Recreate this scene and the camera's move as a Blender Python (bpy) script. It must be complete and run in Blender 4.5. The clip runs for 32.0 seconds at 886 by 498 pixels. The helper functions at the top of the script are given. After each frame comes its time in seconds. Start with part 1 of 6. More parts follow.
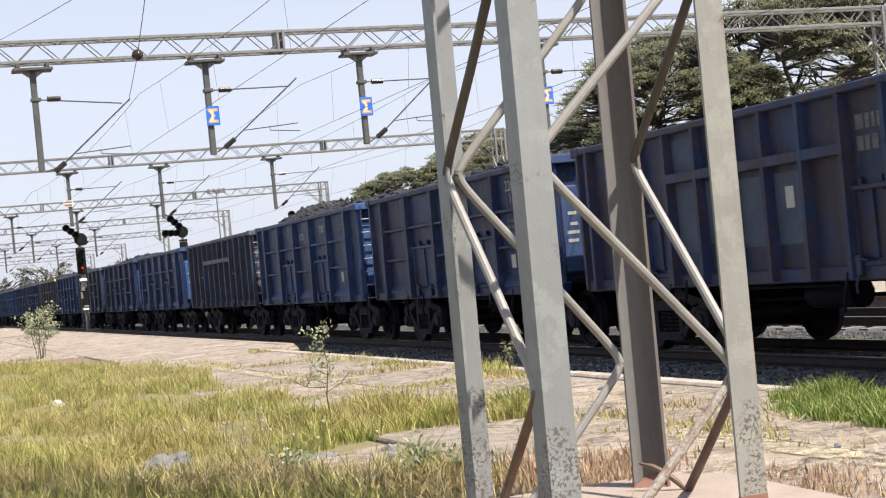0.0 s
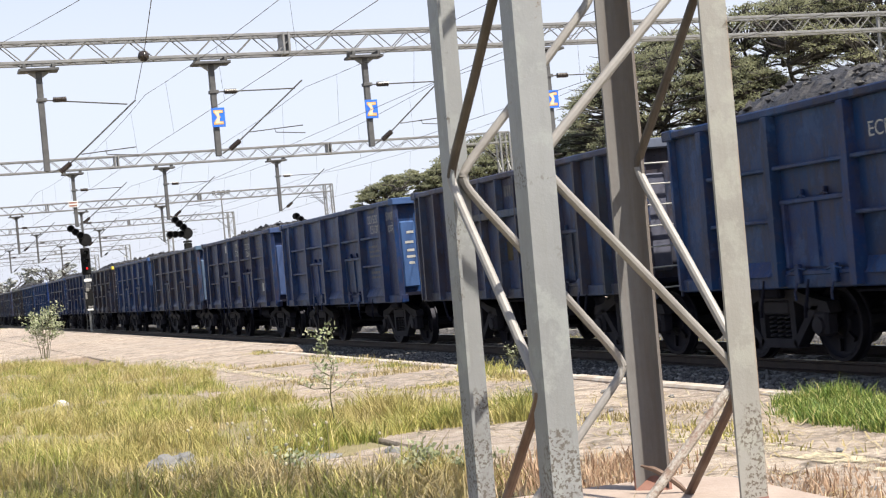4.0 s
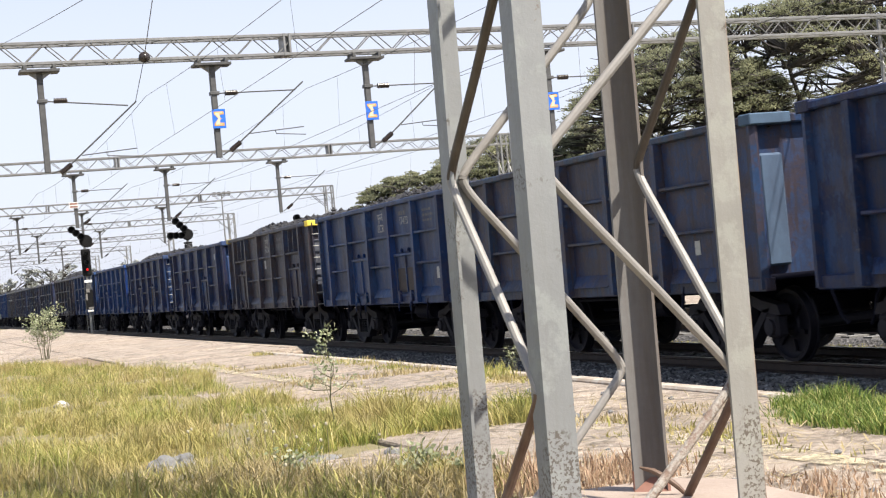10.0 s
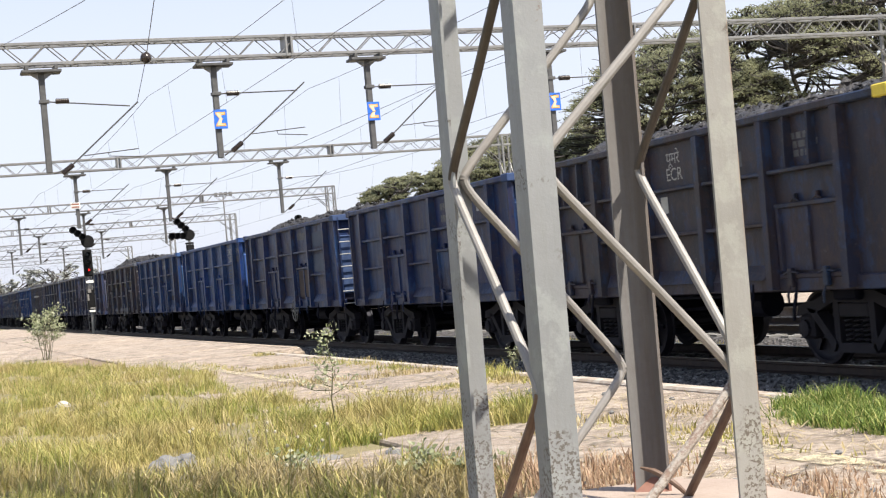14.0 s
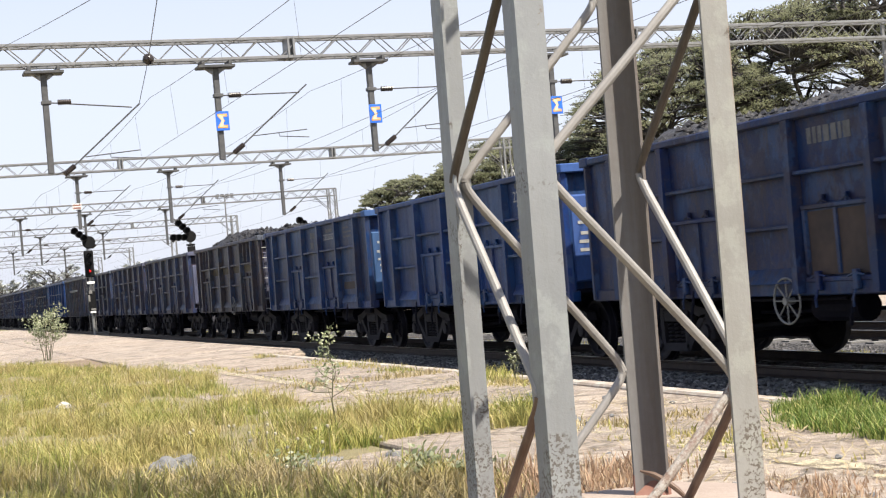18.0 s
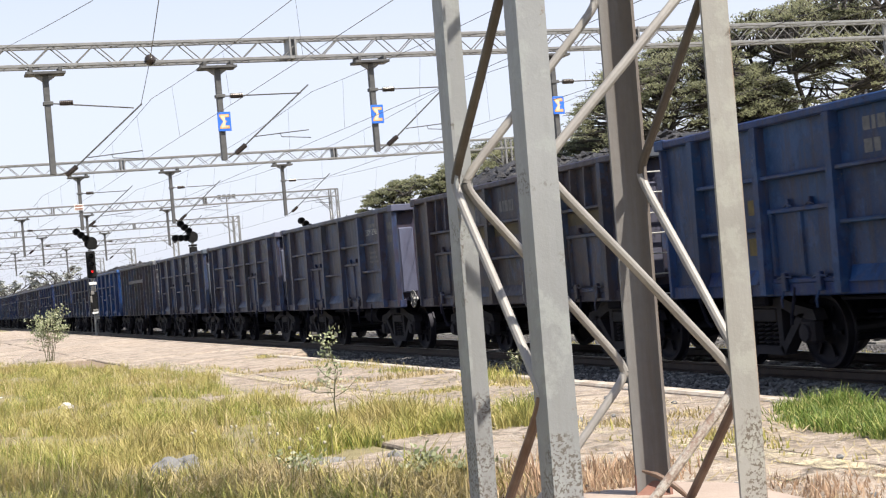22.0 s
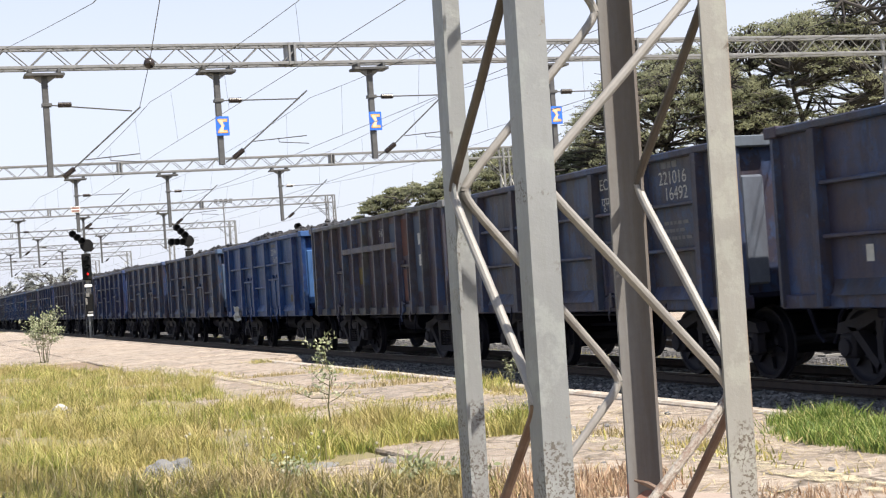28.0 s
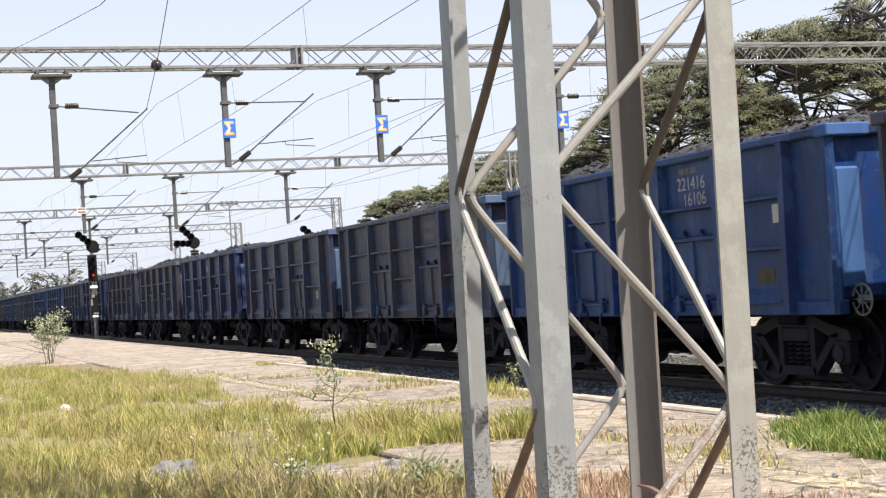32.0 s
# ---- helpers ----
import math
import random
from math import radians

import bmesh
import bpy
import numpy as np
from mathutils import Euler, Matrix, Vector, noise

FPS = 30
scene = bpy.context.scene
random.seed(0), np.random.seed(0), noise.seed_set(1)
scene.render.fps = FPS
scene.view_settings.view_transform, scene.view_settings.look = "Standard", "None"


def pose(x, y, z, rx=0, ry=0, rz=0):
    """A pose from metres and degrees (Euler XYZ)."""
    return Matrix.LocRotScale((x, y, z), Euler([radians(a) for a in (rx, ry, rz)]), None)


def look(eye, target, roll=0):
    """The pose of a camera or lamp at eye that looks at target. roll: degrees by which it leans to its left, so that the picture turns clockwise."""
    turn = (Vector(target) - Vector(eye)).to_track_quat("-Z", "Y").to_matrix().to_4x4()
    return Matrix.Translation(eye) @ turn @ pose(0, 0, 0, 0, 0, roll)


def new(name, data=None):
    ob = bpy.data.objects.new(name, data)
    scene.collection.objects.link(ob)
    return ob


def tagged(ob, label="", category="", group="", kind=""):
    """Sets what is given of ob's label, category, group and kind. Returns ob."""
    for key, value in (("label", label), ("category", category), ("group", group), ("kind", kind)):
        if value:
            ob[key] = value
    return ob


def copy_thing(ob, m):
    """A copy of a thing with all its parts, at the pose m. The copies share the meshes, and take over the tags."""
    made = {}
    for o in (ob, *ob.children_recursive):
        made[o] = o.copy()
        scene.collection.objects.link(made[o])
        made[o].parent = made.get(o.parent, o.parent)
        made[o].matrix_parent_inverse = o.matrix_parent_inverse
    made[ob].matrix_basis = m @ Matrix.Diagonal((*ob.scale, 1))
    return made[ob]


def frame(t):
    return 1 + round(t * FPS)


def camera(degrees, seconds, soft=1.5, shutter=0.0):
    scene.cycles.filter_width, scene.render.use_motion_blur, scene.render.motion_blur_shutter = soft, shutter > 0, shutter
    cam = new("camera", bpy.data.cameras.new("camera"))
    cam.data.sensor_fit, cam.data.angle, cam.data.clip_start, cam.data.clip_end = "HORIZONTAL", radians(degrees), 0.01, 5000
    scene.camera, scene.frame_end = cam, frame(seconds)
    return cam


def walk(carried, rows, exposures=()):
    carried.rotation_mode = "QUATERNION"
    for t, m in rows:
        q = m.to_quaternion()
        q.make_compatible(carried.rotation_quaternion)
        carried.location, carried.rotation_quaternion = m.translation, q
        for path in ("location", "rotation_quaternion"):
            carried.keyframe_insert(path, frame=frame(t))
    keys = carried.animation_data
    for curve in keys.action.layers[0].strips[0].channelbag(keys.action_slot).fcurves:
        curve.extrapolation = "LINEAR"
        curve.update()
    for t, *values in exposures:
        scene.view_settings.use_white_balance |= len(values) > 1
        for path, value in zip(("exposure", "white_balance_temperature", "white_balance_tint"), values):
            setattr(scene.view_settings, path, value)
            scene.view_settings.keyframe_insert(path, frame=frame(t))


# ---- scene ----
cam = camera(33.12, 32.0, soft=1.2, shutter=0.15)
PATH = [
    (0, 0.0115, 0.0425, 1.6888, 90.592, 5.842, -20.614),
    (0.5, 0.0100, 0.0389, 1.6883, 90.588, 5.843, -20.622),
    (1, 0.0083, 0.0323, 1.6877, 90.596, 5.801, -20.610),
    (1.5, 0.0062, 0.0263, 1.6872, 90.618, 5.745, -20.585),
    (2, 0.0055, 0.0247, 1.6864, 90.645, 5.687, -20.546),
    (2.5, 0.0062, 0.0252, 1.6862, 90.669, 5.624, -20.502),
    (3, 0.0061, 0.0248, 1.6858, 90.691, 5.562, -20.471),
    (3.5, 0.0038, 0.0211, 1.6861, 90.711, 5.491, -20.453),
    (5.5, 0.0062, 0.0197, 1.6847, 90.746, 5.440, -20.450),
    (6, 0.0038, 0.0132, 1.6850, 90.745, 5.452, -20.460),
    (6.5, 0.0046, 0.0137, 1.6849, 90.739, 5.473, -20.470),
    (7, 0.0031, 0.0111, 1.6852, 90.736, 5.495, -20.480),
    (7.5, 0.0027, 0.0109, 1.6865, 90.738, 5.509, -20.469),
    (8, 0.0016, 0.0086, 1.6865, 90.748, 5.473, -20.463),
    (8.5, 0.0010, 0.0071, 1.6862, 90.758, 5.438, -20.459),
    (9, 0.0020, 0.0074, 1.6858, 90.766, 5.418, -20.450),
    (9.5, 0.0024, 0.0075, 1.6855, 90.777, 5.397, -20.441),
    (10, 0.0025, 0.0078, 1.6856, 90.788, 5.378, -20.436),
    (10.5, 0.0026, 0.0069, 1.6852, 90.798, 5.346, -20.425),
    (11, 0.0011, 0.0039, 1.6844, 90.806, 5.307, -20.418),
    (11.5, -0.0001, 0.0010, 1.6841, 90.813, 5.293, -20.407),
    (12, 0.0004, 0.0017, 1.6838, 90.819, 5.290, -20.394),
    (12.5, 0.0012, 0.0024, 1.6839, 90.821, 5.306, -20.383),
    (13, 0.0003, 0.0006, 1.6840, 90.820, 5.318, -20.380),
    (13.5, 0.0001, 0.0001, 1.6840, 90.819, 5.324, -20.380),
    (14, 0.0003, 0.0005, 1.6843, 90.817, 5.337, -20.379),
    (14.5, -0.0000, 0.0024, 1.6851, 90.818, 5.329, -20.379),
    (16.5, -0.0008, -0.0015, 1.6846, 90.904, 5.135, -20.354),
    (17, -0.0014, -0.0043, 1.6851, 90.908, 5.111, -20.351),
    (17.5, -0.0013, -0.0056, 1.6838, 90.922, 5.068, -20.344),
    (18, -0.0013, -0.0065, 1.6835, 90.928, 5.059, -20.336),
    (18.5, -0.0042, -0.0116, 1.6845, 90.929, 5.057, -20.328),
    (19, -0.0040, -0.0110, 1.6844, 90.930, 5.075, -20.317),
    (19.5, -0.0036, -0.0121, 1.6835, 90.930, 5.108, -20.304),
    (20, -0.0037, -0.0145, 1.6838, 90.924, 5.140, -20.294),
    (20.5, -0.0037, -0.0145, 1.6839, 90.922, 5.159, -20.287),
    (21, -0.0040, -0.0126, 1.6840, 90.927, 5.163, -20.272),
    (21.5, -0.0047, -0.0146, 1.6839, 90.934, 5.148, -20.265),
    (22, -0.0044, -0.0150, 1.6842, 90.946, 5.118, -20.264),
    (22.5, -0.0044, -0.0158, 1.6840, 90.971, 5.057, -20.268),
    (23, -0.0055, -0.0181, 1.6837, 91.006, 4.976, -20.276),
    (23.5, -0.0054, -0.0183, 1.6823, 91.039, 4.866, -20.281),
    (24, -0.0078, -0.0226, 1.6822, 91.065, 4.774, -20.295),
    (24.5, -0.0094, -0.0253, 1.6823, 91.086, 4.691, -20.315),
    (25, -0.0109, -0.0278, 1.6818, 91.114, 4.603, -20.342),
    (25.5, -0.0130, -0.0305, 1.6818, 91.146, 4.521, -20.376),
    (27.5, -0.0175, -0.0381, 1.6820, 91.208, 4.303, -20.459),
    (28, -0.0154, -0.0360, 1.6817, 91.238, 4.215, -20.436),
    (28.5, -0.0158, -0.0378, 1.6815, 91.269, 4.117, -20.409),
    (29, -0.0161, -0.0387, 1.6818, 91.299, 4.024, -20.377),
    (29.5, -0.0166, -0.0408, 1.6817, 91.326, 3.959, -20.342),
    (30, -0.0171, -0.0431, 1.6810, 91.348, 3.897, -20.308),
    (30.5, -0.0190, -0.0473, 1.6808, 91.367, 3.844, -20.281),
    (31, -0.0205, -0.0509, 1.6811, 91.382, 3.818, -20.265),
    (31.5, -0.0194, -0.0481, 1.6807, 91.394, 3.800, -20.248),
    (32, -0.0200, -0.0504, 1.6804, 91.397, 3.789, -20.234),
]
walk(cam, [(t, pose(*p)) for t, *p in PATH], [(0, 0.70), (1, 0.73), (2, 0.80), (10, 0.83), (32, 0.83)])

# world, sun and exposure
SUN_TO = Vector((0.34, -0.58, 1.0)).normalized()
world = bpy.data.worlds.new("sky_world")
world.use_nodes = True
scene.world = world
wn = world.node_tree.nodes
wn.clear()
sky = wn.new("ShaderNodeTexSky")
sky.sky_type, sky.sun_disc = "NISHITA", False
sky.sun_elevation = math.asin(SUN_TO.z)
sky.sun_rotation = math.atan2(SUN_TO.x, SUN_TO.y)
sky.air_density, sky.dust_density, sky.ozone_density = 1.0, 2.0, 2.0
bg = wn.new("ShaderNodeBackground")
bg.inputs["Strength"].default_value = 0.1045
wo = wn.new("ShaderNodeOutputWorld")
haze = wn.new("ShaderNodeMix")
haze.data_type = "RGBA"
# haze is thick along the horizon and thins out overhead
dirn = wn.new("ShaderNodeTexCoord")
axes = wn.new("ShaderNodeSeparateXYZ")
thick = wn.new("ShaderNodeMapRange")
thick.inputs["From Min"].default_value, thick.inputs["From Max"].default_value = 0.15, 0.50
thick.inputs["To Min"].default_value, thick.inputs["To Max"].default_value = 0.78, 0.10
world.node_tree.links.new(dirn.outputs["Generated"], axes.inputs[0])
world.node_tree.links.new(axes.outputs["Z"], thick.inputs["Value"])
world.node_tree.links.new(thick.outputs[0], haze.inputs["Factor"])
haze.inputs["B"].default_value = (5.05, 5.25, 6.1, 1)
world.node_tree.links.new(sky.outputs[0], haze.inputs["A"])
world.node_tree.links.new(haze.outputs["Result"], bg.inputs[0])
world.node_tree.links.new(bg.outputs[0], wo.inputs[0])
sun = new("sun", bpy.data.lights.new("sun", "SUN"))
sun.data.energy, sun.data.angle, sun.data.color = 5.0, radians(0.6), (1.0, 0.93, 0.82)
sun.matrix_world = look(SUN_TO * 100, (0, 0, 0))

# ---- mesh kit ----
class Mb:
    """Collects vertices and faces of one mesh."""

    def __init__(self):
        self.v, self.f, self.mi = [], [], []

    def add(self, verts, faces, mat=0):
        n = len(self.v)
        self.v.extend(verts)
        self.f.extend([tuple(i + n for i in fc) for fc in faces])
        self.mi.extend([mat] * len(faces))
        return self

    def box(self, x0, x1, y0, y1, z0, z1, m=None, mat=0):
        vs = [Vector((x, y, z)) for z in (z0, z1) for y in (y0, y1) for x in (x0, x1)]
        if m is not None:
            vs = [m @ p for p in vs]
        return self.add([tuple(p) for p in vs], [(0, 2, 3, 1), (4, 5, 7, 6), (0, 1, 5, 4), (2, 6, 7, 3), (0, 4, 6, 2), (1, 3, 7, 5)], mat)

    def cbox(self, x0, x1, y0, y1, z0, z1, c=0.008, mat=0):
        """A box with chamfered edges."""
        c = min(c, (x1 - x0) * 0.4, (y1 - y0) * 0.4, (z1 - z0) * 0.4)
        vs, idx = [], {}
        X, Y, Z = (x0, x1), (y0, y1), (z0, z1)
        for i in (0, 1):
            for j in (0, 1):
                for k in (0, 1):
                    sx, sy, sz = (1, -1)[i] * c, (1, -1)[j] * c, (1, -1)[k] * c
                    idx[i, j, k] = len(vs)
                    vs += [(X[i], Y[j] + sy, Z[k] + sz), (X[i] + sx, Y[j], Z[k] + sz), (X[i] + sx, Y[j] + sy, Z[k])]
        fs = []
        for i in (0, 1):
            fs.append([idx[i, 0, 0], idx[i, 1, 0], idx[i, 1, 1], idx[i, 0, 1]][:: (-1 if i == 0 else 1)])
            fs.append([idx[0, i, 0] + 1, idx[1, i, 0] + 1, idx[1, i, 1] + 1, idx[0, i, 1] + 1][:: (1 if i == 0 else -1)])
            fs.append([idx[0, 0, i] + 2, idx[1, 0, i] + 2, idx[1, 1, i] + 2, idx[0, 1, i] + 2][:: (-1 if i == 0 else 1)])
        for i in (0, 1):
            for j in (0, 1):
                s = 1 if i == j else -1
                fs.append([idx[i, j, 0], idx[i, j, 1], idx[i, j, 1] + 1, idx[i, j, 0] + 1][::s])
                fs.append([idx[i, 0, j], idx[i, 0, j] + 2, idx[i, 1, j] + 2, idx[i, 1, j]][::s])
                fs.append([idx[0, i, j] + 1, idx[1, i, j] + 1, idx[1, i, j] + 2, idx[0, i, j] + 2][::s])
        for (i, j, k), b in idx.items():
            fs.append([b, b + 1, b + 2][:: (1 if (i + j + k) % 2 else -1)])
        return self.add(vs, fs, mat)

    def tube(self, pts, r, n=8, mat=0, cap=True, r1=None, rs=None):
        """A round bar along a polyline."""
        pts = [Vector(p) for p in pts]
        vs, fs = [], []
        up = Vector((0.31, 0.17, 0.93))
        for i, p in enumerate(pts):
            a = pts[max(i - 1, 0)]
            b = pts[min(i + 1, len(pts) - 1)]
            d = (b - a).normalized()
            u = d.cross(up)
            if u.length < 0.1:
                u = d.cross(Vector((1, 0, 0)))
            u.normalize()
            w = d.cross(u)
            rr = rs[i] if rs else r if r1 is None else r + (r1 - r) * i / (len(pts) - 1)
            for k in range(n):
                t = 2 * math.pi * k / n
                vs.append(tuple(p + rr * (math.cos(t) * u + math.sin(t) * w)))
        for i in range(len(pts) - 1):
            for k in range(n):
                k2 = (k + 1) % n
                fs.append((i * n + k, i * n + k2, (i + 1) * n + k2, (i + 1) * n + k))
        if cap:
            fs.append(tuple(range(n))[::-1])
            fs.append(tuple((len(pts) - 1) * n + k for k in range(n)))
        return self.add(vs, fs, mat)

    def lathe(self, prof, axis, centre, n=20, mat=0):
        """A turned shape: prof is a list of (along, radius); axis 'x', 'y' or 'z'."""
        vs, fs = [], []
        for a, r in prof:
            for k in range(n):
                t = 2 * math.pi * k / n
                c, s = r * math.cos(t), r * math.sin(t)
                p = {"x": (a, c, s), "y": (s, a, c), "z": (c, s, a)}[axis]
                vs.append((p[0] + centre[0], p[1] + centre[1], p[2] + centre[2]))
        for i in range(len(prof) - 1):
            for k in range(n):
                k2 = (k + 1) % n
                fs.append((i * n + k, i * n + k2, (i + 1) * n + k2, (i + 1) * n + k))
        fs.append(tuple(range(n))[::-1])
        fs.append(tuple((len(prof) - 1) * n + k for k in range(n)))
        return self.add(vs, fs, mat)

    def prism(self, poly, axis, a0, a1, mat=0):
        """A polygon in a plane, drawn out along an axis. poly: (u, w) in the other two axes in order."""
        n = len(poly)
        def at(u, w, a):
            return {"x": (a, u, w), "y": (u, a, w), "z": (u, w, a)}[axis]
        vs = [at(u, w, a0) for u, w in poly] + [at(u, w, a1) for u, w in poly]
        fs = [tuple(range(n))[::-1], tuple(range(n, 2 * n))]
        fs += [(i, (i + 1) % n, (i + 1) % n + n, i + n) for i in range(n)]
        return self.add(vs, fs, mat)

    def mesh(self, name, mats, smooth=False):
        me = bpy.data.meshes.new(name)
        me.from_pydata(self.v, [], self.f)
        for m in mats if isinstance(mats, (list, tuple)) else [mats]:
            me.materials.append(m)
        if max(self.mi, default=0) > 0:
            me.polygons.foreach_set("material_index", self.mi)
        bm = bmesh.new()
        bm.from_mesh(me)
        bmesh.ops.recalc_face_normals(bm, faces=bm.faces)
        bm.to_mesh(me)
        bm.free()
        if smooth:
            me.polygons.foreach_set("use_smooth", [True] * len(me.polygons))
            me.set_sharp_from_angle(angle=radians(35))
        me.update()
        return me


def put(name, mb, mats, parent=None, label="", smooth=False):
    """Links a mesh as one object, under a parent if one is given."""
    me = mb if isinstance(mb, bpy.types.Mesh) else mb.mesh(name, mats, smooth)
    ob = new(name, me)
    if parent is not None:
        ob.parent = parent
    if label:
        ob["label"] = label
    return ob


def part(name, mb, mats, parent, label="", smooth=False):
    return put(name, mb, mats, parent, label, smooth)


def base(name, x=0.0, y=0.0, z=0.0):
    ob = new(name)
    ob.location = (x, y, z)
    ob.empty_display_size = 0.1
    return ob


# ---- materials ----
class Nt:
    """A small writer of node materials."""

    def __init__(self, name, rough=0.6, metal=0.0, spec=0.5):
        self.m = bpy.data.materials.new(name)
        self.m.use_nodes = True
        self.t = self.m.node_tree
        self.b = self.t.nodes["Principled BSDF"]
        self.b.inputs["Roughness"].default_value = rough
        self.b.inputs["Metallic"].default_value = metal
        self.b.inputs["Specular IOR Level"].default_value = spec
        self._co = None

    def n(self, kind, **props):
        nd = self.t.nodes.new(kind)
        for k, v in props.items():
            nd.inputs[k].default_value = v
        return nd

    def link(self, a, b):
        self.t.links.new(a, b)

    def coord(self, world=False):
        if world:
            return self.n("ShaderNodeNewGeometry").outputs["Position"]
        if self._co is None:
            self._co = self.n("ShaderNodeTexCoord").outputs["Object"]
        return self._co

    def noise(self, scale, detail=4.0, rough=0.6, stretch=None, world=False, shift=0.0):
        co = self.coord(world)
        mp = self.n("ShaderNodeMapping")
        self.link(co, mp.inputs["Vector"])
        mp.inputs["Location"].default_value = (shift, shift * 1.7, shift * 0.6)
        if stretch:
            mp.inputs["Scale"].default_value = stretch
        nz = self.n("ShaderNodeTexNoise", Scale=scale, Detail=detail, Roughness=rough)
        self.link(mp.outputs[0], nz.inputs["Vector"])
        return nz.outputs["Fac"]

    def voro(self, scale, world=False, feature="F1"):
        vt = self.t.nodes.new("ShaderNodeTexVoronoi")
        vt.feature = feature
        vt.inputs["Scale"].default_value = scale
        self.link(self.coord(world), vt.inputs["Vector"])
        return vt

    def ramp(self, fac, *stops):
        r = self.t.nodes.new("ShaderNodeValToRGB")
        while len(r.color_ramp.elements) < len(stops):
            r.color_ramp.elements.new(0.5)
        for e, (p, c) in zip(r.color_ramp.elements, stops):
            e.position = p
            e.color = (*c, 1) if isinstance(c, tuple) else (c, c, c, 1)
        self.link(fac, r.inputs["Fac"])
        return r.outputs["Color"]

    def mix(self, fac, a, b, mode="MIX"):
        mx = self.t.nodes.new("ShaderNodeMix")
        mx.data_type, mx.blend_type = "RGBA", mode
        for sock, val in ((mx.inputs["Factor"], fac), (mx.inputs["A"], a), (mx.inputs["B"], b)):
            if isinstance(val, bpy.types.NodeSocket):
                self.link(val, sock)
            elif isinstance(val, tuple):
                sock.default_value = (*val, 1)
            else:
                sock.default_value = val
        return mx.outputs["Result"]

    def math(self, op, a, b=0.0):
        md = self.t.nodes.new("ShaderNodeMath")
        md.operation = op
        md.use_clamp = True
        for sock, val in ((md.inputs[0], a), (md.inputs[1], b)):
            if isinstance(val, bpy.types.NodeSocket):
                self.link(val, sock)
            else:
                sock.default_value = val
        return md.outputs[0]

    def colour(self, c):
        if isinstance(c, tuple):
            self.b.inputs["Base Color"].default_value = (*c, 1)
        else:
            self.link(c, self.b.inputs["Base Color"])
        return self

    def rough(self, c):
        self.link(c, self.b.inputs["Roughness"])
        return self

    def bump(self, h, strength=0.3, dist=0.01):
        bp = self.n("ShaderNodeBump", Strength=strength, Distance=dist)
        self.link(h, bp.inputs["Height"])
        self.link(bp.outputs[0], self.b.inputs["Normal"])
        return self


def two_tone(name, c0, c1, scale=3.0, rough=0.7, metal=0.0, bump=0.15, fine=40.0, dist=0.005, world=False):
    k = Nt(name, rough, metal)
    a = k.noise(scale, 5, 0.65, world=world)
    b = k.noise(fine, 3, 0.7, world=world)
    col = k.mix(k.ramp(a, (0.35, 0.0), (0.68, 1.0)), c0, c1)
    col = k.mix(k.math("MULTIPLY", b, 0.35), col, tuple(v * 0.6 for v in c0))
    k.colour(col).bump(b, bump, dist)
    return k.m


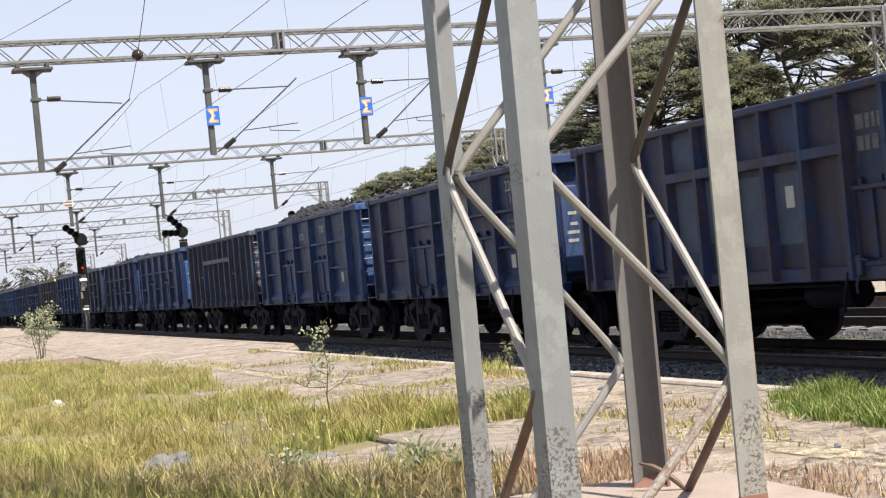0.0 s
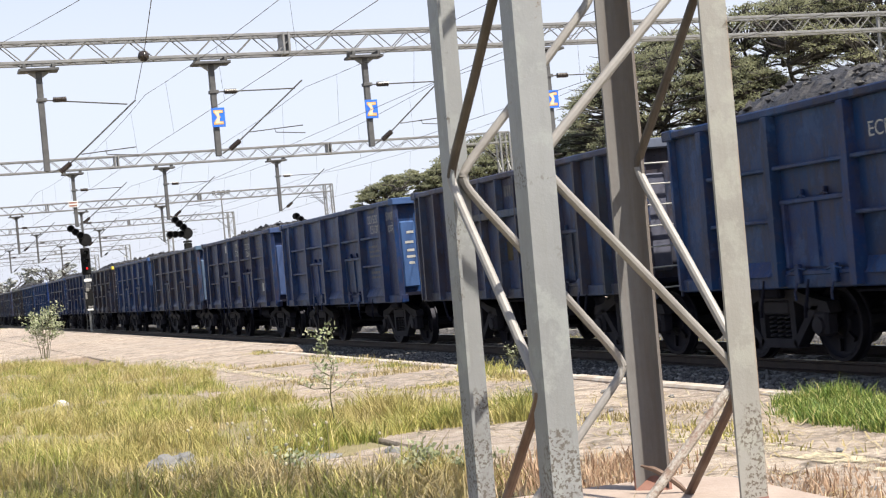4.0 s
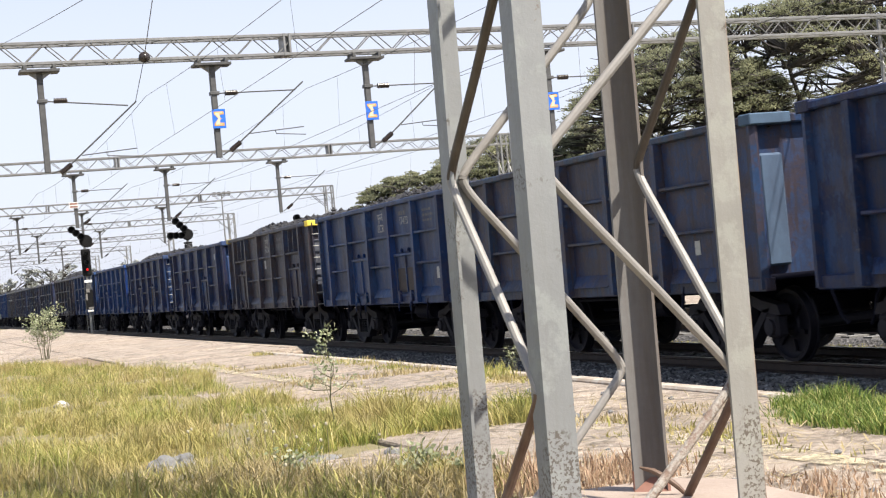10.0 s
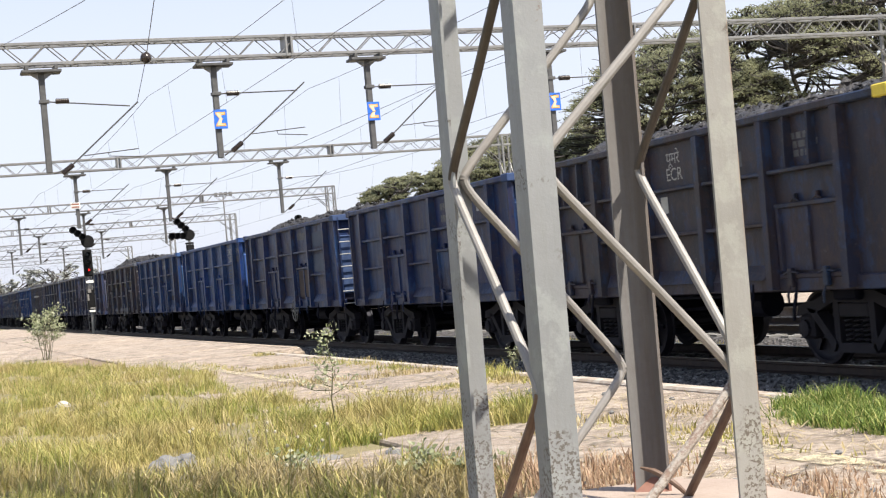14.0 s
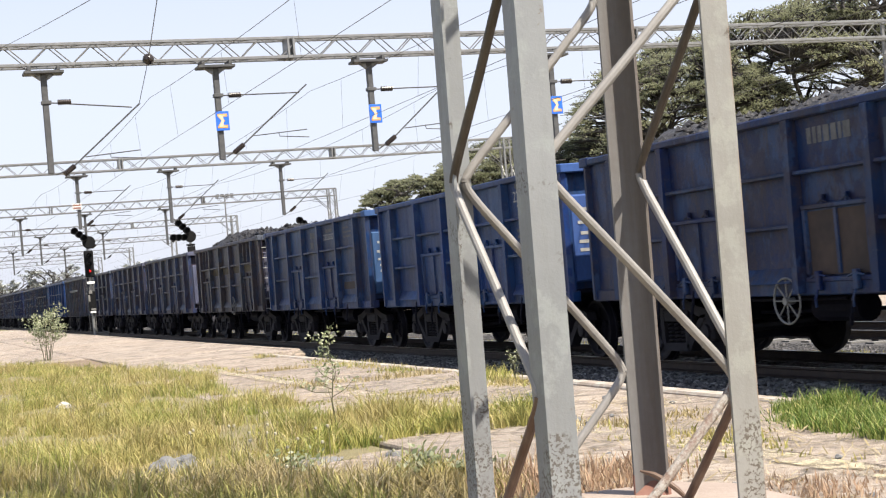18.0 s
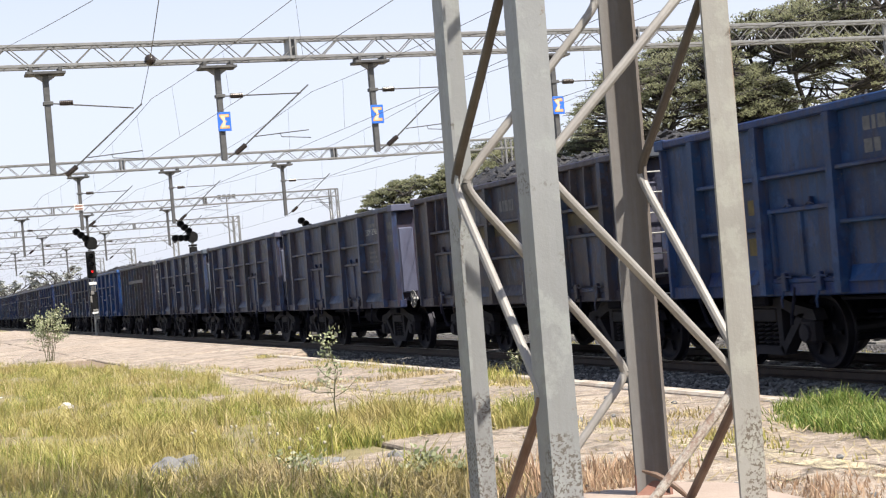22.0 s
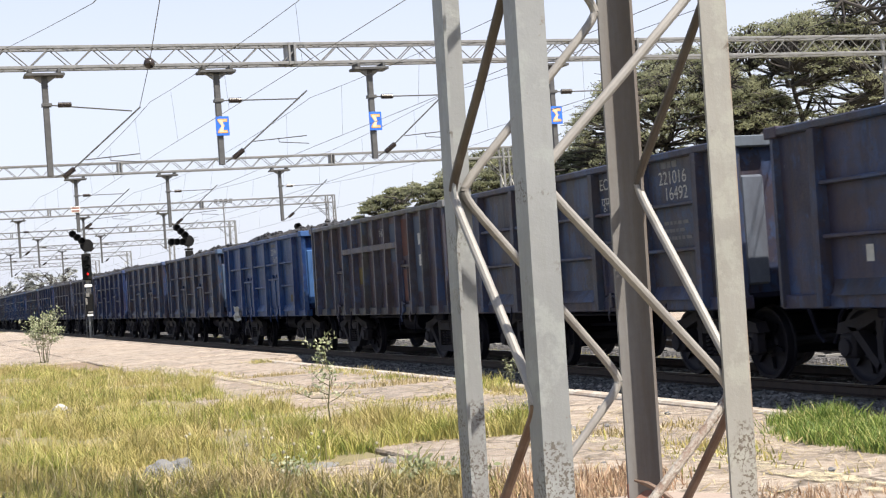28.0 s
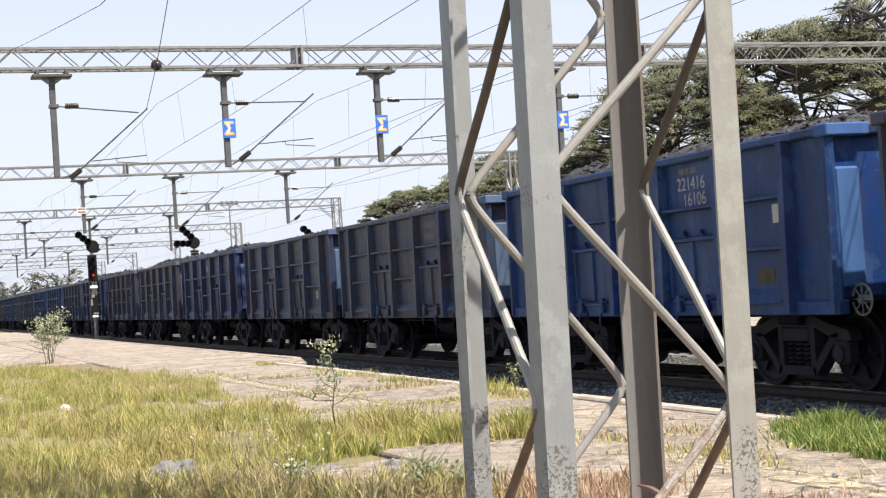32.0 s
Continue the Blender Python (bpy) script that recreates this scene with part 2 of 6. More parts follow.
def wagon_paint(name):
    """Paint whose hue comes from each wagon, worn by dust, soot and rust; the colour's alpha is how rusty it is."""
    k = Nt(name, 0.5, 0.0, 0.22)
    oi = k.n("ShaderNodeObjectInfo")
    # every part wears differently
    sh = k.n("ShaderNodeVectorMath")
    sh.operation = "MULTIPLY_ADD"
    k.link(oi.outputs["Random"], sh.inputs[0])
    sh.inputs[1].default_value = (41.0, 67.0, 29.0)
    k.link(k.coord(), sh.inputs[2])
    k._co = sh.outputs[0]
    big = k.noise(0.8, 5, 0.65)
    streak = k.noise(2.4, 5, 0.7, stretch=(3.0, 3.0, 0.30))
    drip = k.noise(3.0, 6, 0.75, stretch=(2.6, 2.6, 0.22), shift=17.0)
    fine = k.noise(26.0, 4, 0.7)
    spots = k.noise(2.4, 7, 0.75, shift=3.1)
    chip = k.noise(9.0, 6, 0.8, shift=8.0)
    patch_ = k.noise(0.7, 3, 0.5, shift=31.0)
    col = k.mix(k.ramp(big, (0.40, 0.0), (0.68, 0.60)), oi.outputs["Color"], (0.011, 0.012, 0.024))
    clean = k.math("SUBTRACT", 1.0, oi.outputs["Alpha"])
    col = k.mix(k.math("MULTIPLY", k.ramp(patch_, (0.48, 0.0), (0.66, 0.55)), clean), col, (0.016, 0.066, 0.185))
    col = k.mix(k.ramp(streak, (0.52, 0.0), (0.68, 0.50)), col, (0.022, 0.032, 0.070))
    chalk = k.noise(1.2, 7, 0.72, stretch=(1.0, 1.0, 0.6), shift=21.0)
    col = k.mix(k.math("MULTIPLY", k.ramp(chalk, (0.535, 0.0), (0.565, 0.65)), clean), col, (0.038, 0.085, 0.205))
    rust = k.math("MULTIPLY", k.ramp(spots, (0.49, 0.0), (0.55, 1.0)), oi.outputs["Alpha"])
    col = k.mix(rust, col, (0.070, 0.044, 0.040))
    col = k.mix(k.math("MULTIPLY", k.ramp(drip, (0.53, 0.0), (0.60, 0.85)), k.math("ADD", oi.outputs["Alpha"], 0.25)), col, (0.046, 0.032, 0.031))
    dust = k.noise(1.3, 6, 0.72, stretch=(1.0, 0.6, 1.6), shift=12.0)
    col = k.mix(k.math("MULTIPLY", k.ramp(dust, (0.50, 0.0), (0.60, 0.85)), oi.outputs["Alpha"]), col, (0.040, 0.032, 0.040))
    col = k.mix(k.ramp(chip, (0.63, 0.0), (0.67, 0.7)), col, (0.115, 0.115, 0.125))
    col = k.mix(k.ramp(chip, (0.33, 0.75), (0.37, 0.0)), col, (0.008, 0.008, 0.012))
    col = k.mix(k.math("MULTIPLY", fine, 0.30), col, (0.008, 0.009, 0.014))
    k.colour(col).rough(k.ramp(streak, (0.3, 0.36), (0.8, 0.62))).bump(k.mix(0.65, fine, k.noise(1.7, 3, 0.5, shift=6.0)), 0.40, 0.035)
    return k.m


PAINT = wagon_paint("wagon_paint")
def sun_paled_paint():
    """Wagon paint paled in patches: sunlight on the wagon ends and dust, both put into the colour."""
    k = Nt("sun_paled_dusty_paint", 0.8)
    oi = k.n("ShaderNodeObjectInfo")
    a = k.noise(1.8, 6, 0.7, stretch=(1.5, 1.5, 0.6))
    f = k.noise(24.0, 4, 0.7)
    pale = k.mix(1.0, k.mix(1.0, oi.outputs["Color"], (1.7, 1.7, 1.5), "MULTIPLY"), (0.022, 0.036, 0.060), "ADD")
    col = k.mix(k.ramp(a, (0.36, 0.35), (0.62, 0.95)), oi.outputs["Color"], pale)
    col = k.mix(k.math("MULTIPLY", f, 0.4), col, (0.05, 0.048, 0.055))
    k.colour(col).bump(f, 0.2, 0.01)
    return k.m


SUNPALE = sun_paled_paint()
# near-black navy shade under the train is put into these dusty, sooty steels
BOGIE = two_tone("dusty_navy_shade_steel", (0.008, 0.0075, 0.014), (0.020, 0.017, 0.025), 3.0, 0.8, 0.1)
SOOTSHADE = two_tone("sooty_navy_shade_steel", (0.006, 0.007, 0.017), (0.015, 0.015, 0.028), 4.0, 0.75, 0.2)
SOOTSHADE.node_tree.nodes["Principled BSDF"].inputs["Specular IOR Level"].default_value = 0.15
WHEEL = two_tone("navy_shade_wheel_steel", (0.006, 0.006, 0.013), (0.014, 0.013, 0.021), 5.0, 0.6, 0.5)
TREAD = two_tone("polished_tread", (0.35, 0.34, 0.33), (0.5, 0.49, 0.47), 9.0, 0.3, 0.9)
LETTER = two_tone("chalky_lettering_paint", (0.348, 0.348, 0.331), (0.418, 0.412, 0.394), 9.0, 0.7)
COAL = two_tone("coal", (0.012, 0.0115, 0.013), (0.058, 0.054, 0.054), 5.0, 0.55, 0.0, 0.8, 14.0, 0.05)
RAIL = two_tone("rusty_rail", (0.026, 0.018, 0.015), (0.053, 0.036, 0.028), 6.0, 0.6, 0.3)
RAILTOP = two_tone("bright_railhead", (0.4, 0.4, 0.4), (0.55, 0.54, 0.53), 9.0, 0.3, 0.9)
SLEEPER = two_tone("concrete_sleeper", (0.165, 0.158, 0.150), (0.240, 0.232, 0.217), 5.0, 0.9)
GALV = two_tone("galvanised_steel", (0.188, 0.188, 0.188), (0.270, 0.270, 0.270), 5.0, 0.5, 0.35, 0.1)
DULL = two_tone("weathered_steel_tube", (0.068, 0.068, 0.071), (0.112, 0.112, 0.112), 6.0, 0.6, 0.3)
WIRE = two_tone("copper_wire", (0.10, 0.095, 0.09), (0.15, 0.14, 0.13), 5.0, 0.5, 0.5)
INSUL = two_tone("brown_glazed_insulator", (0.026, 0.019, 0.017), (0.045, 0.034, 0.030), 8.0, 0.25)
BLUESIGN = two_tone("blue_enamel_sign", (0.02, 0.13, 0.62), (0.03, 0.17, 0.7), 8.0, 0.4)
YELSIGN = two_tone("yellow_enamel", (0.62, 0.31, 0.05), (0.70, 0.40, 0.10), 9.0, 0.5)
CREAM = two_tone("cream_enamel", (0.62, 0.50, 0.34), (0.70, 0.60, 0.44), 9.0, 0.5)
WHITE = two_tone("white_paint", (0.72, 0.72, 0.7), (0.8, 0.8, 0.78), 9.0, 0.6)
BLACK = two_tone("matt_black_paint", (0.007, 0.007, 0.008), (0.014, 0.014, 0.014), 7.0, 0.7)
BLACK.node_tree.nodes["Principled BSDF"].inputs["Specular IOR Level"].default_value = 0.15


# ---- the setting: ground, platforms, tracks ----
PLAT = 0.80            # top of the platform over the railhead
EDGE_NEAR, EDGE_FAR, JOG = 4.72, 5.30, 20.2
TRACK = 12.24          # centre of the goods train's track
GANTRY_Y = [44.0, 80.0, 117.0, 154.0, 190.0, 226.0, 262.0]
BOOM_Z = [8.60, 8.60, 8.75, 9.0, 9.0, 9.0, 9.0]


def ground_mat():
    k = Nt("dry_earth_and_grass", 0.95)
    a = k.noise(0.35, 6, 0.65, world=True)
    b = k.noise(6.0, 5, 0.7, world=True)
    col = k.mix(k.ramp(a, (0.35, 0.0), (0.62, 1.0)), (0.150, 0.143, 0.056), (0.255, 0.225, 0.143))
    col = k.mix(k.ramp(b, (0.45, 0.0), (0.7, 0.8)), col, (0.315, 0.300, 0.188))
    k.colour(col).bump(b, 0.6, 0.05)
    return k.m


def ballast_mat():
    k = Nt("ballast_stone", 0.9)
    v = k.voro(16.0, world=True)
    a = k.noise(1.2, 4, 0.6, world=True)
    col = k.ramp(v.outputs["Color"], (0.1, (0.034, 0.033, 0.035)), (0.6, (0.083, 0.079, 0.079)), (0.95, (0.158, 0.150, 0.150)))
    col = k.mix(k.ramp(a, (0.4, 0.0), (0.7, 0.5)), col, (0.075, 0.064, 0.053))
    k.colour(col).bump(v.outputs["Distance"], 1.0, 0.04)
    return k.m


def concrete_mat():
    k = Nt("weathered_platform_concrete", 0.92)
    big = k.noise(0.55, 5, 0.6, world=True)
    mid = k.noise(3.2, 7, 0.75, world=True, shift=2.0)
    grit = k.noise(17.0, 6, 0.8, world=True, shift=5.0)
    fine = k.noise(75.0, 4, 0.75, world=True)
    oi = k.n("ShaderNodeObjectInfo")
    col = k.mix(k.ramp(big, (0.32, 0.0), (0.68, 1.0)), (0.372, 0.292, 0.222), (0.520, 0.425, 0.332))
    col = k.mix(k.ramp(mid, (0.48, 0.0), (0.56, 0.80)), col, (0.205, 0.160, 0.122))
    col = k.mix(k.ramp(k.noise(1.3, 5, 0.7, world=True, shift=7.0), (0.52, 0.0), (0.72, 0.4)), col, (0.410, 0.285, 0.205))
    col = k.mix(k.ramp(grit, (0.53, 0.0), (0.60, 0.7)), col, (0.640, 0.560, 0.480))
    col = k.mix(k.ramp(grit, (0.36, 0.7), (0.45, 0.0)), col, (0.132, 0.101, 0.078))
    col = k.mix(k.math("MULTIPLY", oi.outputs["Random"], 0.4), col, (0.274, 0.236, 0.207))
    # cracks
    warp = k.n("ShaderNodeVectorMath")
    warp.operation = "ADD"
    nz = k.n("ShaderNodeTexNoise", Scale=2.5, Detail=4.0)
    k.link(k.coord(True), nz.inputs["Vector"])
    k.link(k.coord(True), warp.inputs[0])
    k.link(nz.outputs["Color"], warp.inputs[1])
    vt = k.n("ShaderNodeTexVoronoi", Scale=0.9)
    vt.feature = "DISTANCE_TO_EDGE"
    k.link(warp.outputs[0], vt.inputs["Vector"])
    crack = k.ramp(vt.outputs["Distance"], (0.0, 1.0), (0.026, 0.0))
    col = k.mix(k.math("MULTIPLY", crack, 0.8), col, (0.084, 0.070, 0.052))
    col = k.mix(k.math("MULTIPLY", fine, 0.35), col, (0.176, 0.149, 0.119))
    k.colour(col).bump(k.mix(0.5, grit, fine), 0.9, 0.03)
    return k.m


GROUND, BALLAST, CONCRETE = ground_mat(), ballast_mat(), concrete_mat()
SLATE = two_tone("grey_screed", (0.180, 0.176, 0.173), (0.247, 0.240, 0.225), 2.0, 0.9, 0, 0.4, 50.0, 0.01, True)
def worn_edge():
    """Cement coping whose whitewash is left in patches."""
    k = Nt("faded_edge_whitewash", 0.9)
    a = k.noise(5.0, 7, 0.75, world=True)
    b = k.noise(1.1, 5, 0.7, world=True, shift=4.0)
    f = k.noise(50.0, 4, 0.75, world=True)
    col = k.mix(k.ramp(b, (0.35, 0.0), (0.65, 1.0)), (0.300, 0.240, 0.185), (0.385, 0.325, 0.262))
    col = k.mix(k.ramp(a, (0.47, 0.0), (0.60, 0.75)), col, (0.470, 0.440, 0.395))
    col = k.mix(k.ramp(a, (0.34, 0.7), (0.42, 0.0)), col, (0.165, 0.125, 0.090))
    k.colour(col).bump(k.mix(0.5, a, f), 0.6, 0.02)
    return k.m


EDGEWHITE = worn_edge()
EARTH = two_tone("reddish_dry_earth", (0.188, 0.135, 0.090), (0.262, 0.195, 0.131), 2.5, 0.95, 0, 0.6, 30.0, 0.03, True)
GRASSY = two_tone("grassy_earth", (0.165, 0.141, 0.070), (0.272, 0.231, 0.123), 2.5, 0.95, 0, 0.6, 30.0, 0.03, True)

# the ground is one sheet, out to the horizon
mb = Mb()
N = 60
xs = [math.copysign(abs(u) ** 3 * 3000 + abs(u) * 40, u) + 12 for u in np.linspace(-1, 1, N)]
ys = [math.copysign(abs(u) ** 3 * 3600 + abs(u) * 60, u) + 40 for u in np.linspace(-1, 1, N)]
mb.add([(x, y, -0.40) for y in ys for x in xs], [(j * N + i, j * N + i + 1, (j + 1) * N + i + 1, (j + 1) * N + i) for j in range(N - 1) for i in range(N - 1)])
tagged(put("ground", mb, GROUND), "dry earth with yellowing grass around the railway yard", "ground", kind="structure")

# ballast beds with shoulders
for cx, nm in ((TRACK, "ballast"), (17.1, "ballast")):
    mb = Mb()
    mb.prism([(cx - 3.6 if cx == TRACK else cx - 1.9, -0.41), (cx + 1.9, -0.41), (cx + 1.5, -0.19), (cx - 3.1 if cx == TRACK else cx - 1.5, -0.19)], "y", -60, 420)
    tagged(put(nm, mb, BALLAST), "grey crushed stone ballast under the rails", "ballast", kind="structure")


def rails(cx, y0, y1):
    for s in (-0.8365, 0.8365):
        ob = base("rail", cx + s, 0, 0)
        prof = [(-0.068, -0.16), (0.068, -0.16), (0.068, -0.145), (0.012, -0.125), (0.01, -0.045), (0.034, -0.03), (0.034, -0.004),
                (-0.034, -0.004), (-0.034, -0.03), (-0.01, -0.045), (-0.012, -0.125), (-0.068, -0.145)]
        part("rail_web", Mb().prism(prof, "y", y0, y1), RAIL, ob, "rust-brown steel rail")
        part("railhead", Mb().box(-0.031, 0.031, y0, y1, -0.0035, 0.0), RAILTOP, ob, "worn bright running surface")
        tagged(ob, "rust-brown steel rail with a worn bright head", "rail", "rails", "structure")


rails(TRACK, -60, 420)
rails(17.1, -60, 420)
sl = Mb().prism([(-1.37, -0.33), (1.37, -0.33), (1.35, -0.16), (0.6, -0.165), (0.3, -0.19), (-0.3, -0.19), (-0.6, -0.165), (-1.35, -0.16)], "y", -0.125, 0.125).mesh("sleeper", SLEEPER)
for cx in (TRACK, 17.1):
    for i in range(110):
        ob = new("sleeper", sl)
        ob.location = (cx, 8 + 0.65 * i, 0)
        tagged(ob, "grey concrete sleeper bedded in ballast", "sleeper", "sleepers under the track", "structure")

# opposite low platform, across the far track
mb = Mb().box(18.85, 27, -60, 300, -0.40, 0.12)
p2 = tagged(put("platform_opposite", mb, CONCRETE), "low opposite platform of weathered concrete", "platform", kind="structure")
part("coping", Mb().cbox(18.75, 19.25, -60, 300, 0.125, 0.22, 0.02), EDGEWHITE, p2, "whitewashed coping")

# the near platform: bed, wall, whitewashed edge, slabs
mb = Mb()
mb.box(-40, EDGE_NEAR - 0.02, -60, JOG, -0.40, PLAT - 0.09)
mb.box(-40, EDGE_FAR - 0.02, JOG + 0.001, 130, -0.40, PLAT - 0.09)
platform = tagged(put("platform", mb, EARTH), "raised station platform with broken concrete paving", "platform", kind="structure")
# ---- the lattice tower that stands before the camera ----
def tower_paint(name="grey_tower_paint", tone=(1.0, 1.0, 1.0)):
    k = Nt(name, 0.5, 0.0)
    big = k.noise(1.6, 5, 0.6)
    st = k.noise(3.0, 5, 0.7, stretch=(6, 6, 0.5))
    flake = k.noise(80.0, 3, 0.65)
    sep = k.n("ShaderNodeSeparateXYZ")
    k.link(k.coord(), sep.inputs[0])
    mask = k.math("ADD", k.noise(5.0, 4, 0.6, shift=4.0), k.ramp(sep.outputs["Z"], (0.35, 0.15), (0.55, 0.0)))
    rust = k.noise(9.0, 6, 0.75, shift=1.3)
    col = k.mix(k.ramp(big, (0.35, 0.0), (0.65, 1.0)), (0.204, 0.204, 0.200), (0.257, 0.257, 0.251))
    col = k.mix(k.ramp(st, (0.5, 0.0), (0.8, 0.45)), col, (0.165, 0.155, 0.139))
    col = k.mix(k.ramp(rust, (0.66, 0.0), (0.72, 0.8)), col, (0.145, 0.086, 0.053))
    mot = k.noise(8.0, 5, 0.7, shift=9.0)
    col = k.mix(k.ramp(mot, (0.52, 0.0), (0.60, 0.45)), col, (0.300, 0.312, 0.290))
    pit = k.math("MULTIPLY", k.ramp(flake, (0.51, 0.0), (0.55, 1.0)), k.ramp(mask, (0.63, 0.0), (0.70, 1.0)))
    col = k.mix(pit, col, (0.105, 0.090, 0.076))
    col = k.mix(k.math("MULTIPLY", k.ramp(sep.outputs["X"], (0.356, 0.0), (0.360, 1.0)), k.ramp(st, (0.48, 0.0), (0.64, 0.7))), col, (0.24, 0.125, 0.06))
    col = k.mix(1.0, col, tone, "MULTIPLY")
    k.colour(col).rough(k.ramp(st, (0.3, 0.42), (0.8, 0.65))).bump(k.mix(0.5, flake, rust), 0.45, 0.004)
    return k.m


TOWERPAINT = tower_paint(tone=(0.97, 1.0, 1.03))
CREAMPAINT = tower_paint("creamy_tower_paint", (1.06, 1.03, 0.96))
def rust_leg():
    k = Nt("rusted_grey_steel", 0.6, 0.1)
    sep = k.n("ShaderNodeSeparateXYZ")
    k.link(k.coord(), sep.inputs[0])
    st = k.noise(2.2, 6, 0.7, stretch=(5, 5, 0.45))
    fine = k.noise(38.0, 4, 0.75)
    m = k.math("ADD", k.math("MULTIPLY", st, 0.9), k.ramp(sep.outputs["X"], (0.28, 0.0), (0.36, 0.28)))
    col = k.mix(k.ramp(m, (0.40, 0.0), (0.72, 1.0)), (0.200, 0.199, 0.198), (0.146, 0.128, 0.114))
    col = k.mix(k.math("MULTIPLY", fine, 0.35), col, (0.060, 0.045, 0.036))
    col = k.mix(k.ramp(sep.outputs["X"], (0.3625, 0.0), (0.3635, 0.8)), col, (0.30, 0.17, 0.08))
    k.colour(col).bump(fine, 0.3, 0.004)
    return k.m


RUSTPAINT = rust_leg()
REDOXIDE = two_tone("red_oxide_primer", (0.225, 0.098, 0.068), (0.300, 0.165, 0.128), 6.0, 0.75, 0, 0.3, 40.0, 0.003)
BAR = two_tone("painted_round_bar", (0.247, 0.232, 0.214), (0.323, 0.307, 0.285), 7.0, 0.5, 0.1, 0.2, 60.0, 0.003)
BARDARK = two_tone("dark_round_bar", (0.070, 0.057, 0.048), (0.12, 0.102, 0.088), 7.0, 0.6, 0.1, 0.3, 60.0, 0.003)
BARRED = two_tone("rusty_round_bar", (0.13, 0.075, 0.05), (0.19, 0.135, 0.10), 7.0, 0.6, 0.1, 0.3, 60.0, 0.003)
PADMAT = two_tone("pink_washed_cement", (0.315, 0.247, 0.203), (0.405, 0.330, 0.277), 3.0, 0.9, 0, 0.5, 40.0, 0.01)

TX, TY, TS, FL, TH = 2.5018, 4.754, 0.722, 0.0945, 0.011
tower = base("lattice_tower", TX - TS / 2, TY - TS / 2, PLAT + 0.04)
tower.rotation_euler = (0, radians(0.72), radians(-0.54))      # it stands a little out of plumb
H = TS / 2
for sx in (-1, 1):
    for sy in (-1, 1):
        x, y = sx * H, sy * H
        mb = Mb()
        prof = [(0, 0), (-FL * sx, 0), (-FL * sx, -TH * sy), (-TH * sx - 0.006 * sx, -TH * sy), (-TH * sx, -TH * sy - 0.006 * sy), (-TH * sx, -FL * sy), (0, -FL * sy)]
        rear = sx == 1 and sy == 1
        if rear:
            fil = [(-TH - 0.055 + 0.055 * math.sin(q), -TH - 0.055 + 0.055 * math.cos(q)) for q in [math.pi / 2 * i / 8 for i in range(9)]]
            prof = [(0, 0), (-FL, 0), (-FL, -TH)] + fil + [(-TH, -FL), (0, -FL)]
        mb.prism([(x + u, y + w) for u, w in prof], "z", 0.0, 8.6)
        leg = part("leg", mb, RUSTPAINT if rear else CREAMPAINT if sx > 0 else TOWERPAINT, tower, "rust-stained angle-iron leg" if rear else "grey painted angle-iron leg with flaking paint", rear)
        foot = Mb().prism([(x + u * 1.03 + 0.001 * sx, y + w * 1.03 + 0.001 * sy) for u, w in prof], "z", 0.0, 0.05 if not rear else 0.075)
        part("leg_foot", foot, REDOXIDE, leg, "red oxide primer on the foot")
        cleat = Mb()
        cleat.add([(x - 0.012 * sx, y - 0.012 * sy, 0.005), (x - 0.10 * sx, y - 0.012 * sy, 0.005), (x - 0.012 * sx, y - 0.10 * sy, 0.005), (x - 0.012 * sx, y - 0.012 * sy, 0.06),
                   (x - 0.02 * sx, y - 0.02 * sy, 0.0), (x - 0.10 * sx, y - 0.02 * sy, 0.0), (x - 0.02 * sx, y - 0.10 * sy, 0.0), (x - 0.02 * sx, y - 0.02 * sy, 0.06)],
                  [(1, 2, 3), (5, 7, 6), (1, 3, 7, 5), (3, 2, 6, 7), (2, 1, 5, 6)])
        part("gusset", cleat, REDOXIDE, leg, "rusty gusset plate")


def flaky_bar():
    """Pale bar paint that has blistered off in rings."""
    k = Nt("flaking_round_bar", 0.65)
    a = k.noise(26.0, 5, 0.75)
    b = k.noise(70.0, 4, 0.7, shift=3.0)
    col = k.mix(k.ramp(a, (0.42, 0.0), (0.56, 1.0)), (0.20, 0.135, 0.10), (0.345, 0.315, 0.275))
    col = k.mix(k.ramp(b, (0.60, 0.0), (0.66, 0.8)), col, (0.10, 0.07, 0.055))
    k.colour(col).bump(a, 0.9, 0.008)
    return k.m


FLAKY = flaky_bar()


def lace(px, py, qx, qy, z_first, mat_up, mat_down):
    """Zigzag round bar between two legs: node on leg p at z_first, next on leg q 0.66 m up or down."""
    nodes = []
    k = -2
    low = 0.035
    while True:
        z = z_first + 0.66 * k - PLAT - 0.04 - (low if k % 2 else 0.0)
        if z > 8.5:
            break
        on_p = k % 2 == 0
        nodes.append((Vector(((px, py) if on_p else (qx, qy)) + (z,)), on_p))
        k += 1
    for (a, pa), (b, _) in zip(nodes, nodes[1:]):
        if b.z < 0.02:
            continue
        d = (b - a).normalized()
        hd = Vector((d.x, d.y, 0)).normalized()
        c = 0.02 / (d @ hd)

        def bend(p, u, w):
            """Half of a rounded bend: the bar swings upright at the leg."""
            p1, ctl, end = p + u * 0.13, p + u * c, p + w * 0.02
            return [p1 * (1 - q) ** 2 + ctl * (2 * q * (1 - q)) + end * q * q for q in (0.0, 0.35, 0.6, 0.8, 1.0)]

        if a.z < 0.03:
            start = [a + (b - a) * ((-0.01 - a.z) / (b.z - a.z))]
        else:
            start = bend(a, d, hd)[::-1]
        pts = start + [a.lerp(b, 0.5) + Vector((0.003, 0.002, 0))] + bend(b, -d, -hd)
